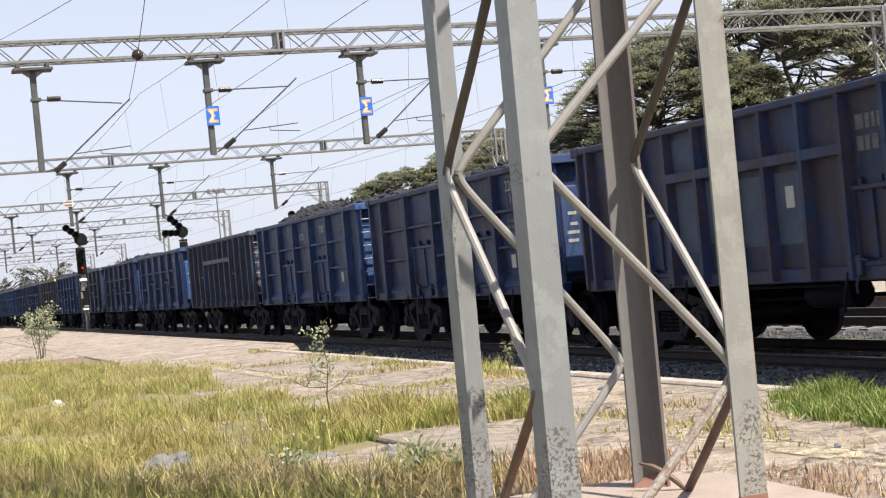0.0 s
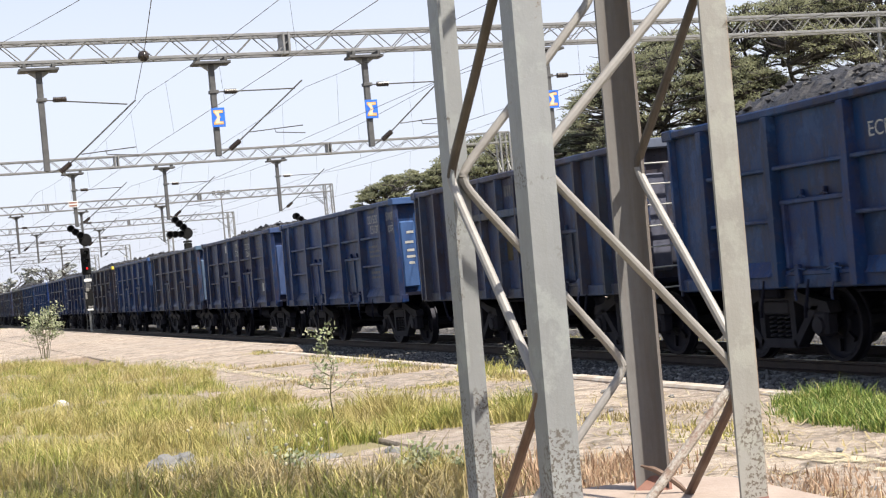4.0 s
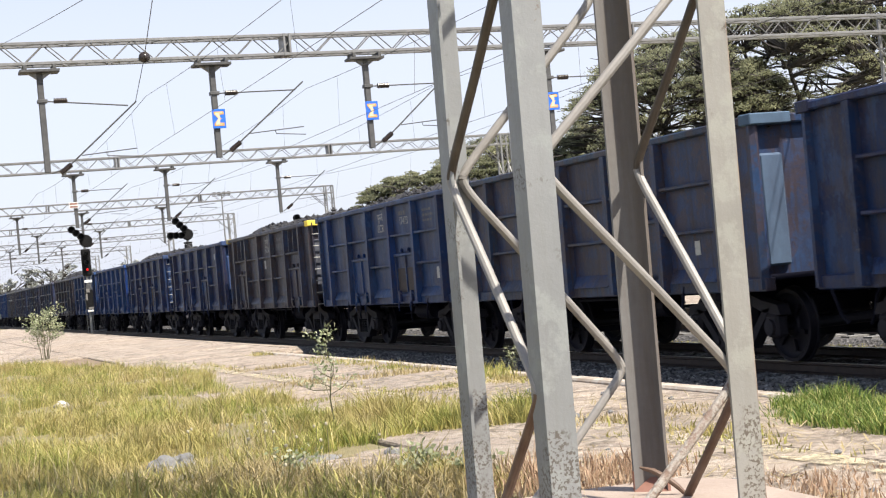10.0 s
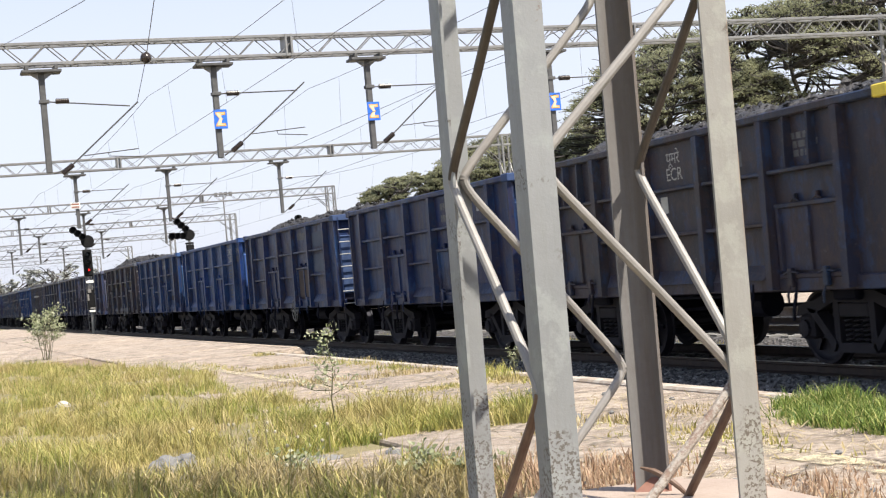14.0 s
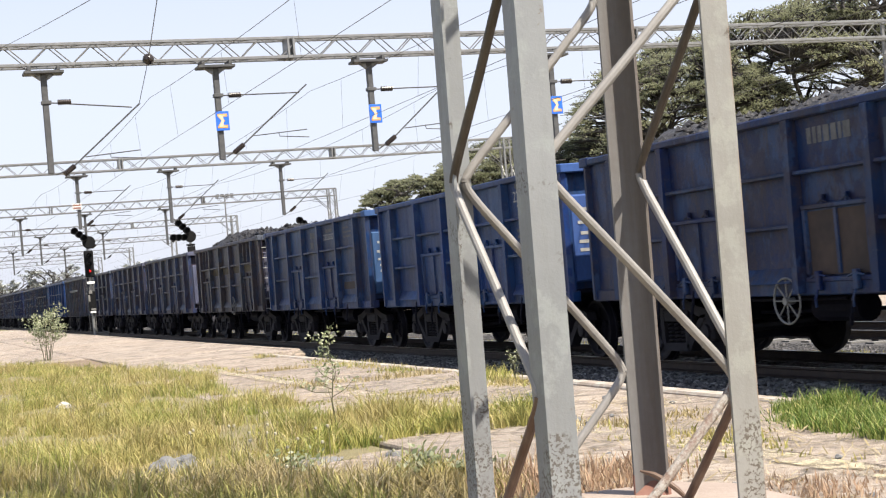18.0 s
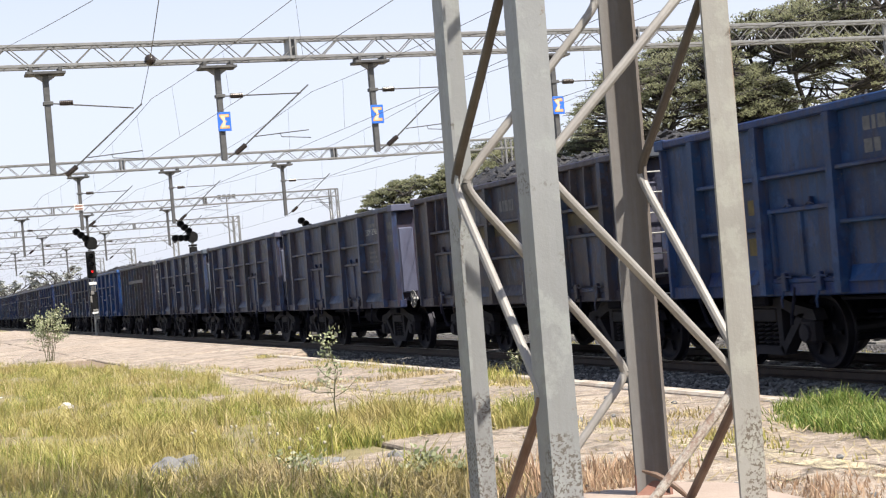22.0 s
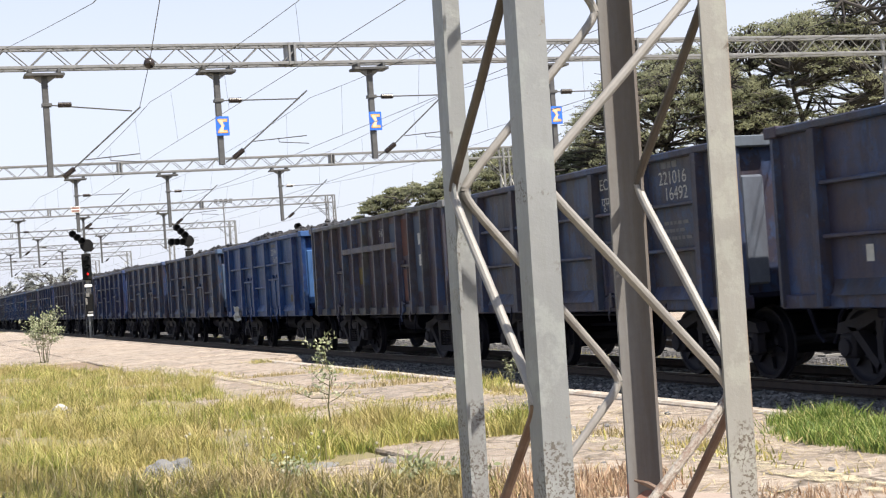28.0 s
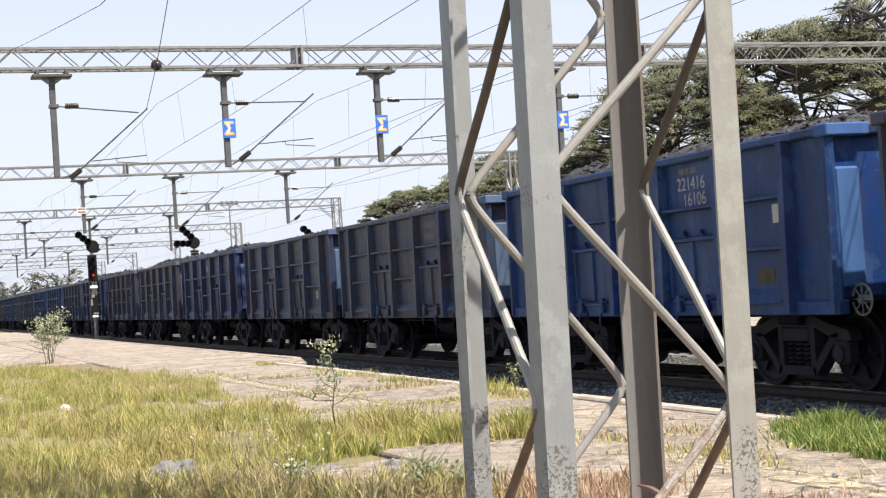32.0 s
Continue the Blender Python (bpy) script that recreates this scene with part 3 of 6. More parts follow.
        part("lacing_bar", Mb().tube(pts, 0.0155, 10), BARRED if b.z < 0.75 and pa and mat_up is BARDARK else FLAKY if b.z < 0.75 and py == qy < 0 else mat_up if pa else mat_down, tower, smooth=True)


I1 = H - 0.045
# side faces: runs rising towards the front are dark, the others pale
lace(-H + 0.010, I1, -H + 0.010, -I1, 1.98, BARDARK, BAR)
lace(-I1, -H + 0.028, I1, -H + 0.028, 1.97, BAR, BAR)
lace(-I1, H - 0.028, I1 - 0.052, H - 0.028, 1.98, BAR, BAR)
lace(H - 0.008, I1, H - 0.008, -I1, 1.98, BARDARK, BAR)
# the strap left hanging at the rear foot
part("strap", Mb().tube([(H - 0.115, H - 0.10, 0.10), (H - 0.085, H - 0.14, 0.088), (H - 0.05, H - 0.17, 0.062), (H - 0.02, H - 0.19, 0.03), (H + 0.005, H - 0.20, 0.0)], 0.012, 8, rs=[0.004, 0.010, 0.011, 0.010, 0.007]), BARRED, tower, "bent rusty strap at the rear foot", True)
tagged(tower, "grey lattice tower of angle irons laced with bent round bars", "lattice tower")
pad = Mb().prism([(-0.62, -0.60), (0.60, -0.62), (0.64, 0.30), (0.50, 0.52), (-0.20, 0.60), (-0.6, 0.50)], "z", -0.1, 0.0)
tagged(put("concrete_footing", pad, PADMAT), "pink-washed cement footing of the lattice tower", "footing").location = (TX - H, TY - H, PLAT + 0.04)


def truss_boom(x0, x1, y, z0, name="portal_boom", depth=0.58, wid=0.5, uprights=(), label="", near=False):
    """A lattice beam across the tracks, with chords, lacing, splices and end columns."""
    ob = base(name, 0, y, z0)
    for dy in (-wid / 2, wid / 2):
        for dz in (0.0, depth):
            part("chord", Mb().cbox(x0, x1, dy - 0.045, dy + 0.045, dz - 0.045, dz + 0.045, 0.01), GALV, ob)
    n = max(2, int((x1 - x0) / 0.62))
    st = (x1 - x0) / n
    for dy in (-wid / 2, wid / 2):
        mb = Mb()
        for i in range(n):
            a, b = x0 + i * st, x0 + (i + 1) * st
            zz = (0.0, depth) if i % 2 == 0 else (depth, 0.0)
            mb.tube([(a, dy, zz[0]), (b, dy, zz[1])], 0.020, 5)
        if near:
            for i in range(n):
                a, b = x0 + i * st, x0 + (i + 1) * st
                zz = (0.0, depth) if i % 2 == 0 else (depth, 0.0)
                part("lacing_bar", Mb().tube([(a, dy, zz[0]), (b, dy, zz[1])], 0.020, 5), GALV, ob)
        else:
            part("lacing", mb, GALV, ob)["kind"] = "stuff"
    mb = Mb()
    for i in range(n):
        a, b = x0 + i * st, x0 + (i + 1) * st
        s = wid / 2 if i % 2 else -wid / 2
        mb.tube([(a, -s, 0), (b, s, 0)], 0.016, 4)
        mb.tube([(a, -s, depth), (b, s, depth)], 0.016, 4)
    part("plan_lacing", mb, GALV, ob)["kind"] = "stuff"
    for sx in (11.95, 23.7):
        if x0 < sx < x1:
            part("splice", Mb().cbox(sx - 0.12, sx - 0.05, -wid / 2 - 0.06, wid / 2 + 0.06, -0.05, depth + 0.05, 0.01).cbox(sx + 0.05, sx + 0.12, -wid / 2 - 0.06, wid / 2 + 0.06, -0.05, depth + 0.05, 0.01), GALV, ob)
    for ux in uprights:
        col = Mb()
        for dx in (-0.3, 0.3):
            for dy in (-0.3, 0.3):
                col.box(ux + dx - 0.05, ux + dx + 0.05, dy - 0.05, dy + 0.05, -z0 - 0.4, depth)
        m = int(z0 / 0.9)
        for i in range(m):
            za, zb = -z0 + i * z0 / m, -z0 + (i + 1) * z0 / m
            s = 0.3 if i % 2 else -0.3
            for e in (-0.3, 0.3):
                col.tube([(ux - s, e, za), (ux + s, e, zb)], 0.022, 4)
                col.tube([(ux + e, -s, za), (ux + e, s, zb)], 0.022, 4)
        part("column", col, GALV, ob, "lattice column")
        kn = Mb()
        for e in (-0.25, 0.25):
            kn.tube([(ux - 1.5, e, 0), (ux - 0.3, e, -1.1)], 0.03, 5)
        part("knee_brace", kn, GALV, ob)
    return tagged(ob, label or "galvanised lattice portal beam over the tracks", "portal beam", "overhead line portals")


for gi, (gy, gz) in enumerate(zip(GANTRY_Y, BOOM_Z)):
    truss_boom(-7.0, 34.6, gy, gz + 0.045, uprights=(34.3, -6.7), near=gi == 0)

CATS = {4.6: 7.05, 9.62: 12.15, 14.45: 16.9, 20.65: 23.1}


def drop_mast(x, y, zb, sign):
    """A mast that hangs from the beam, with stay tube, bracket tube, insulators and steady arm for one track."""
    ob = base("drop_mast", x, y, zb)
    L = 2.95 if x > 5 else 3.08
    dn = 0.0 if x > 5 else 0.36
    part("bracket_plate", Mb().cbox(-0.56, 0.56, -0.3, 0.3, -0.20, -0.12, 0.01).cbox(-0.46, -0.36, -0.3, 0.3, -0.12, 0.0).cbox(0.36, 0.46, -0.3, 0.3, -0.12, 0.0), DULL, ob)
    part("gusset", Mb().prism([(-0.34, -0.20), (0.34, -0.20), (0.09, -0.38), (-0.09, -0.38)], "y", -0.06, 0.06), GALV, ob)
    part("mast_tube", Mb().cbox(-0.085, 0.085, -0.085, 0.085, -L, -0.2, 0.012), DULL, ob)
    cx = CATS[x] - x
    part("stay_tube", Mb().tube([(0.1, 0, -1.02), (cx, 0, -1.02 if x > 5 else -1.25)], 0.021, 6), DULL, ob)
    part("bracket_tube", Mb().tube([(0.12, 0, -L + 0.07 - 0.1 * (dn > 0)), (0.55, 0, -2.62 - dn), (cx + 0.25, 0, -0.78 - dn)], 0.024, 6), DULL, ob)
    part("register_tube", Mb().tube([(1.0, 0, -2.28 - dn), (cx + 0.15, 0, -2.16 - dn)], 0.017, 5), DULL, ob)
    part("steady_arm", Mb().tube([(cx - 0.75, 0, -2.2 - dn), (cx - 0.72, 0, -2.33 - dn), (cx + 0.2, 0, -2.40 - dn)], 0.015, 5), DULL, ob)
    for a, b in (((0.34, 0, -1.02), (0.72, 0, -1.02)), ((0.36, 0, -2.76 - dn), (0.68, 0, -2.52 - dn))):
        mb = Mb()
        a, b = Vector(a), Vector(b)
        mb.tube([a.lerp(b, i / 21) for i in range(22)], 0.04, 10, rs=[0.066 if i % 3 == 0 else 0.084 for i in range(22)])
        part("insulator", mb, INSUL, ob, "dark glazed ribbed insulator")
    part("clamp", Mb().cbox(-0.12, 0.16, -0.12, 0.12, -1.07, -0.97), DULL, ob)
    return tagged(ob, "steel mast hung from the portal beam with cantilever tubes", "mast", "overhead line masts")


def em_sign(x, y, z):
    ob = base("blue_sign", x, y, z)
    part("plate", Mb().cbox(-0.20, 0.20, -0.012, 0.012, -0.29, 0.29, 0.006), BLUESIGN, ob)
    w, h, t = 0.15, 0.215, 0.088
    for name, mat, g, d in (("zigzag_mark", YELSIGN, 0.0, 0.017), ("zigzag_mark", CREAM, 0.034, 0.021)):
        out = [(-w + g, h - g), (w - g, h - g), (w - g, h - t + g), (-w + 0.10 + g * 2, h - t + g - 0.012), (0.075 - g * 1.2, 0), (-w + 0.10 + g * 2, -h + t - g + 0.012), (w - g, -h + t - g), (w - g, -h + g), (-w + g, -h + g), (-w + g, -h + 0.06), (-0.035, 0), (-w + g, h - 0.06)]
        part(name, Mb().prism(out, "y", -d, -0.0125), mat, ob, "yellow and cream zigzag mark")
    return tagged(ob, "blue enamel plate with a yellow zigzag mark, on the hanging mast", "sign", "blue signs on the masts")


for gi, (gy, gz) in enumerate(zip(GANTRY_Y, BOOM_Z)):
    for x in CATS:
        if gi > 0 and x < 5 or gi > 4:
            continue
        drop_mast(x, gy, gz, 1)
for x in (9.68, 14.50, 20.70):
    em_sign(x, 43.86, 6.80)

def wire(name, pts, r, label, mat=None, n=4):
    return tagged(put(name, Mb().tube(pts, r, n), mat or WIRE), label, "wire", "overhead wires")


def span(x0, y0, z0, x1, y1, z1, sag, n=12):
    return [(x0 + (x1 - x0) * t, y0 + (y1 - y0) * t, z0 + (z1 - z0) * t - 4 * sag * t * (1 - t)) for t in [i / n for i in range(n + 1)]]


SUP = [-35.0, 4.4] + GANTRY_Y
# per track: carrier wire and contact wire at the portals, and how far they swing by the next support
LINES = ((7.60, 7.72, 0.12, -0.04), (12.50, 12.46, 0.10, -0.25), (16.9, 16.95, 0.15, -0.15), (23.1, 23.1, 0.15, -0.15))
for xc, xk, dc, dk in LINES:
    c, k, dr = [], [], Mb()
    for a, b in zip(SUP, SUP[1:]):
        odd = SUP.index(a) % 2
        sp = span(xc + dc * odd, a, 7.60, xc + dc * (1 - odd), b, 7.60, 0.40)
        ct = span(xk + dk * odd, a, 6.08, xk + dk * (1 - odd), b, 6.08, 0.05, 12)
        c += sp if not c else sp[1:]
        k += ct if not k else ct[1:]
        for i in (1, 3, 5, 7, 9, 11):
            dr.tube([sp[i], ct[i]], 0.004, 3)
    wire("catenary_wire", c, 0.0085, "stranded carrier wire slung between the portals")
    wire("contact_wire", k, 0.008, "copper contact wire under its carrier wire")
    tagged(put("dropper_wires", dr, WIRE), "thin droppers that hold the contact wire", "wire", kind="stuff")
bob = base("bobbin", 7.60, 43.7, 8.70)
part("ball", Mb().lathe([(-0.14, 0.03), (-0.10, 0.11), (-0.03, 0.155), (0.03, 0.155), (0.10, 0.11), (0.14, 0.03)], "y", (0, 0, 0), 16), INSUL, bob, smooth=True)
part("band", Mb().lathe([(-0.02, 0.165), (0.02, 0.165)], "y", (0, 0, 0), 16), DULL, bob)
tagged(bob, "dark round guide ball on the wire beside the portal beam", "insulator")
wire("feeder_wire", span(3.48, 44.0, 9.2, 3.48, 25.0, 6.72, 0.02)[:-1] + span(3.48, 25.0, 6.72, 3.48, 4.4, 7.4, 0.5), 0.009, "thin feeder wire sagging from the portal beam over the platform")
wire("feeder_wire", [(7.60, 43.7, 8.70), (6.60, 36.0, 8.93), (5.60, 28.3, 9.2), (2.6, 4.4, 10.0)], 0.012, "dark feeder wire rising from the round insulator")
wire("feeder_wire", [(7.60, 43.7, 8.70), (7.28, 44.0, 7.46)], 0.010, "dark jumper wire under the portal beam")
# ---- colour-light signals ----
GLOWRED = Nt("red_signal_light", 0.3)
GLOWRED.b.inputs["Emission Color"].default_value = (1.0, 0.02, 0.02, 1)
GLOWRED.b.inputs["Emission Strength"].default_value = 1.1
GLOWRED.colour((0.35, 0.01, 0.01))
GLOWRED = GLOWRED.m
LENS = two_tone("dark_signal_lens", (0.02, 0.025, 0.025), (0.04, 0.04, 0.04), 8.0, 0.15)
POSTG = two_tone("grey_signal_post", (0.204, 0.204, 0.198), (0.276, 0.276, 0.270), 5.0, 0.55, 0.2)


def hooded_lamp(parent, x, z, y=-0.2, r=0.125, glow=False):
    part("hood", Mb().lathe([(y - 0.001, 0.01), (y - 0.001, r), (y - 0.26, r), (y - 0.26, r * 1.08), (y, r * 1.1), (y, r)], "y", (x, 0, z), 12), BLACK, parent, "black cylindrical lamp hood", True)
    part("lens", Mb().lathe([(y - 0.03, r * 0.2), (y - 0.02, r * 0.8), (y - 0.005, r * 0.95)], "y", (x, 0, z), 12), GLOWRED if glow else LENS, parent, "glowing red lens" if glow else "dark lens", True)


def junction_arm(ob, x, z, ang, n=3, ln=0.78):
    """A slanting route indicator with lamps in a row."""
    d = Vector((math.cos(ang), 0, math.sin(ang)))
    arm = Mb()
    m = pose(x, 0, z, 0, -math.degrees(ang), 0)
    arm.box(0, ln, -0.12, 0.05, -0.10, 0.10, m)
    a = part("route_arm", arm, BLACK, ob, "black route indicator arm")
    for i in range(n):
        c = Vector((x, 0, z)) + d * (0.20 + 0.29 * i)
        part("route_lamp", Mb().lathe([(-0.15, 0.02), (-0.15, 0.155), (-0.40, 0.155), (-0.40, 0.175), (-0.12, 0.185), (-0.10, 0.05)], "y", tuple(c), 14), BLACK, a, smooth=True)


s1 = base("signal_post", 9.70, 78.5, -0.2)
part("post", Mb().lathe([(0.0, 0.075), (3.45, 0.075), (5.0, 0.065)], "z", (0, 0, 0), 12), POSTG, s1, smooth=True)
part("foundation", Mb().cbox(-0.3, 0.3, -0.3, 0.3, -0.2, 0.12, 0.02), SLEEPER, s1)
head = part("signal_head", Mb().cbox(-0.23, 0.23, -0.2, 0.05, 3.28, 4.66, 0.05), BLACK, s1, "black signal head with three hooded lamps")
for z, g in ((4.4, False), (3.98, False), (3.6, True)):
    hooded_lamp(head, 0.0, z, r=0.065 if g else 0.125, glow=g)
part("route_disc", Mb().lathe([(-0.12, 0.30), (-0.1, 0.33), (0.0, 0.33), (0.02, 0.28)], "y", (0.08, 0, 5.08), 20), BLACK, s1, "round black backboard")
junction_arm(s1, -0.02, 5.20, radians(140), 3, 0.86)
part("equipment_box", Mb().cbox(-0.18, 0.18, -0.22, 0.12, 1.55, 2.55, 0.02), BLACK, s1, "dark equipment box")
part("plate", Mb().cbox(-0.19, 0.19, -0.19, -0.15, 2.92, 3.06, 0.01), WHITE, s1, "white plate")
part("plate", Mb().cbox(-0.15, 0.15, -0.24, -0.222, 1.42, 1.52, 0.01), WHITE, s1, "white plate")
for z0, z1, x0, x1 in ((2.42, 2.60, -0.16, 0.02), (2.02, 2.36, -0.20, -0.10), (1.56, 1.66, -0.10, 0.16)):
    part("plate", Mb().cbox(x0, x1, -0.25, -0.225, z0, z1, 0.01), SLEEPER, s1, "pale grey fitting")
part("marker", Mb().cbox(-0.13, 0.10, -0.2, -0.08, 2.60, 2.82, 0.01), DULL, s1)
lad = Mb()
for dx in (-0.16, 0.16):
    lad.tube([(dx, 0.28, 0.0), (dx, 0.22, 3.6)], 0.016, 5)
for i in range(11):
    lad.tube([(-0.16, 0.27, 0.3 + 0.3 * i), (0.16, 0.27, 0.3 + 0.3 * i)], 0.012, 4)
part("ladder", lad, POSTG, s1)
tagged(s1, "colour-light signal with a lit red lamp and a slanting route arm", "signal")
cab = base("relay_box", 10.0, 78.0, -0.2)
part("cabinet", Mb().cbox(-0.32, 0.32, -0.2, 0.2, 0.0, 0.38, 0.03), SLEEPER, cab)
part("lid", Mb().cbox(-0.35, 0.35, -0.23, 0.23, 0.38, 0.43, 0.02), SLEEPER, cab)
tagged(cab, "low pale trackside box beside the signal", "box")

s2 = base("signal_post", 15.15, 79.0, -0.2)
part("post", Mb().lathe([(0.0, 0.075), (4.9, 0.075)], "z", (0, 0, 0), 12), POSTG, s2, smooth=True)
part("route_disc", Mb().lathe([(-0.12, 0.28), (-0.1, 0.31), (0.0, 0.31), (0.02, 0.26)], "y", (0.0, 0, 5.02), 20), BLACK, s2, "round black backboard")
junction_arm(s2, -0.05, 5.20, radians(135), 3, 0.92)
junction_arm(s2, -0.15, 4.98, radians(178), 3, 0.86)
part("signal_head", Mb().cbox(-0.2, 0.2, -0.2, 0.05, 3.0, 4.5, 0.04), BLACK, s2)
part("bracket", Mb().cbox(-0.22, 0.22, -0.1, 0.1, 4.52, 4.62, 0.02), BLACK, s2)
tagged(s2, "colour-light signal behind the train with two black route arms", "signal")

s3 = base("signal_post", 21.75, 79.0, -0.65)
part("post", Mb().lathe([(0.0, 0.075), (5.3, 0.075)], "z", (0, 0, 0), 12), POSTG, s3, smooth=True)
junction_arm(s3, 0.0, 5.40, radians(140), 3, 0.85)
part("route_disc", Mb().lathe([(-0.12, 0.3), (-0.1, 0.33), (0.0, 0.33)], "y", (0.05, 0, 5.3), 16), BLACK, s3)
tagged(s3, "far signal whose black route arm shows over the coal", "signal")

# mast with floodlights far along the yard
fm = base("floodlight_mast", 26.1, 120, -0.4)
part("mast", Mb().tube([(0, 0, 0), (0, 0, 10.0)], 0.09, 8, r1=0.05), GALV, fm)
part("crossarm", Mb().cbox(-0.75, 0.75, -0.04, 0.04, 9.75, 9.82), GALV, fm)
for dx in (-0.6, -0.2, 0.2, 0.6):
    part("floodlight", Mb().cbox(dx - 0.13, dx + 0.13, -0.18, 0.05, 9.85, 10.1, 0.03), DULL, fm)
tagged(fm, "slim mast with four floodlights on a crossarm", "floodlight mast")

# small red and white plate on the second beam's mast
rs = base("red_sign", 9.5, 79.85, 6.85)
part("plate", Mb().cbox(-0.24, 0.24, -0.015, 0.015, -0.16, 0.16, 0.01), WHITE, rs)
part("mark", Mb().box(-0.2, 0.2, -0.02, -0.017, 0.03, 0.12).box(-0.2, 0.2, -0.02, -0.017, -0.12, -0.03), REDOXIDE, rs, "two red bars")
tagged(rs, "small white plate with two red bars on a hanging mast", "sign")
# ---- paving of the near platform ----
RP = random.Random(11)


def slab_mesh(w, d, seed):
    """A slab with worn, slightly uneven edges."""
    rg = random.Random(seed)
    n = 4
    ring = []
    for i in range(n):
        ring.append((-w / 2 + w * i / n, -d / 2))
    for i in range(n):
        ring.append((w / 2, -d / 2 + d * i / n))
    for i in range(n):
        ring.append((w / 2 - w * i / n, d / 2))
    for i in range(n):
        ring.append((-w / 2, d / 2 - d * i / n))
    ring = [(x + rg.uniform(-0.012, 0.012), y + rg.uniform(-0.012, 0.012)) for x, y in ring]
    m = len(ring)
    vs = [(x, y, -0.08) for x, y in ring] + [(x, y, -0.014) for x, y in ring] + [(x * 0.985, y * 0.985, 0.0) for x, y in ring]
    fs = [(i, (i + 1) % m, (i + 1) % m + m, i + m) for i in range(m)] + [(i + m, (i + 1) % m + m, (i + 1) % m + 2 * m, i + 2 * m) for i in range(m)]
    fs.append(tuple(range(2 * m, 3 * m)))
    return Mb().add(vs, fs).mesh("slab", CONCRETE)


NEARS = [slab_mesh(1.06, 1.52, s) for s in range(4)]
FARS = [slab_mesh(2.22, 2.36, 20 + s) for s in range(4)]
WIDE = slab_mesh(1.9, 1.52, 40)


def lay(me, x, y, dz=0.0):
    ob = part("slab", me, None, platform)
    ob.location = (x, y, PLAT + dz)
    ob.rotation_euler = (radians(RP.uniform(-0.25, 0.25)), radians(RP.uniform(-0.25, 0.25)), radians(RP.uniform(-0.5, 0.5)))


for r in range(19):
    y = -6.0 + 1.54 * r + 0.6
    if y > JOG - 0.9:
        break
    for c in range(2):
        lay(NEARS[RP.randrange(4)], 4.03 - 1.08 * c, y + (0.15 if c else 0), RP.uniform(-0.006, 0.006))
for r in range(22):
    for c in range(4):
        yy = JOG + 1.25 + 2.39 * r
        if 4.06 - 2.25 * c < (2.6 - 0.25 * (yy - JOG) if yy < 44 else -4) + 0.5:
            continue
        lay(FARS[RP.randrange(4)], 4.06 - 2.25 * c, JOG + 1.25 + 2.39 * r, RP.uniform(-0.005, 0.005))
# coping along the edge
for y0, y1, x in [(-8 + 1.2 * i, -8 + 1.2 * (i + 1) - 0.012, EDGE_NEAR) for i in range(23)]:
    part("coping_stone", Mb().cbox(x - 0.13, x + RP.uniform(-0.012, 0.012), y0, y1, PLAT - 0.14, PLAT + 0.012, 0.015), EDGEWHITE, platform, "whitewashed coping stone")
part("coping_stone", Mb().cbox(EDGE_NEAR - 0.1, EDGE_FAR - 0.05, JOG - 0.40, JOG + 0.05, PLAT - 0.14, PLAT + 0.006, 0.06), CONCRETE, platform, "rounded corner stone")
for i in range(44):
    part("coping_stone", Mb().cbox(EDGE_FAR - 0.16, EDGE_FAR + RP.uniform(-0.01, 0.01), JOG + 0.06 + 1.2 * i, JOG + 1.25 + 1.2 * i, PLAT - 0.14, PLAT + 0.01, 0.03), CONCRETE, platform, "worn coping stone")


def worn_paint(name, c):
    """Paint that has flaked away in patches down to the concrete."""
    k = Nt(name, 0.9)
    a = k.noise(9.0, 7, 0.8, world=True)
    k.colour(c)
    tr = k.n("ShaderNodeBsdfTransparent")
    mx = k.n("ShaderNodeMixShader")
    k.link(k.ramp(a, (0.49, 0.0), (0.60, 0.80)), mx.inputs[0])
    k.link(tr.outputs[0], mx.inputs[1])
    k.link(k.b.outputs[0], mx.inputs[2])
    k.link(mx.outputs[0], k.t.nodes["Material Output"].inputs["Surface"])
    return k.m


WORNYEL = worn_paint("worn_yellow_line_paint", (0.52, 0.455, 0.31))
for y0 in range(-3, 20, 3):
    part("yellow_line", Mb().box(3.28, 3.46, y0, y0 + 2.9, PLAT + 0.008, PLAT + 0.011), WORNYEL, platform, "faded yellow safety line")
# broken grey screed and bare earth in front of the grass
for cx, cy, r, sd in ((2.05, 6.95, 0.24, 1), (2.42, 6.62, 0.20, 2), (2.78, 6.42, 0.26, 3), (3.12, 6.62, 0.20, 4), (2.62, 6.98, 0.17, 5), (2.98, 6.98, 0.20, 6), (2.30, 7.26, 0.18, 7), (1.86, 6.66, 0.13, 8)):
    rg = random.Random(sd)
    ring = [(cx + r * rg.uniform(0.7, 1.15) * math.cos(6.283 * i / 9) * 1.25, cy + r * rg.uniform(0.7, 1.15) * math.sin(6.283 * i / 9)) for i in range(9)]
    part("screed_piece", Mb().prism(ring, "z", PLAT - 0.09, PLAT - 0.012 + rg.uniform(-0.012, 0.012)), CONCRETE if sd % 3 else SLATE, platform, "broken piece of cement screed")
part("earth_bed", Mb().prism([(-40, -60), (2.36, -60), (2.4, 6.0), (2.36, 8), (2.5, 12), (3.2, 17.0), (2.6, JOG), (-40, JOG)], "z", PLAT - 0.0895, PLAT - 0.012), GRASSY, platform, "bare earth with grass roots")
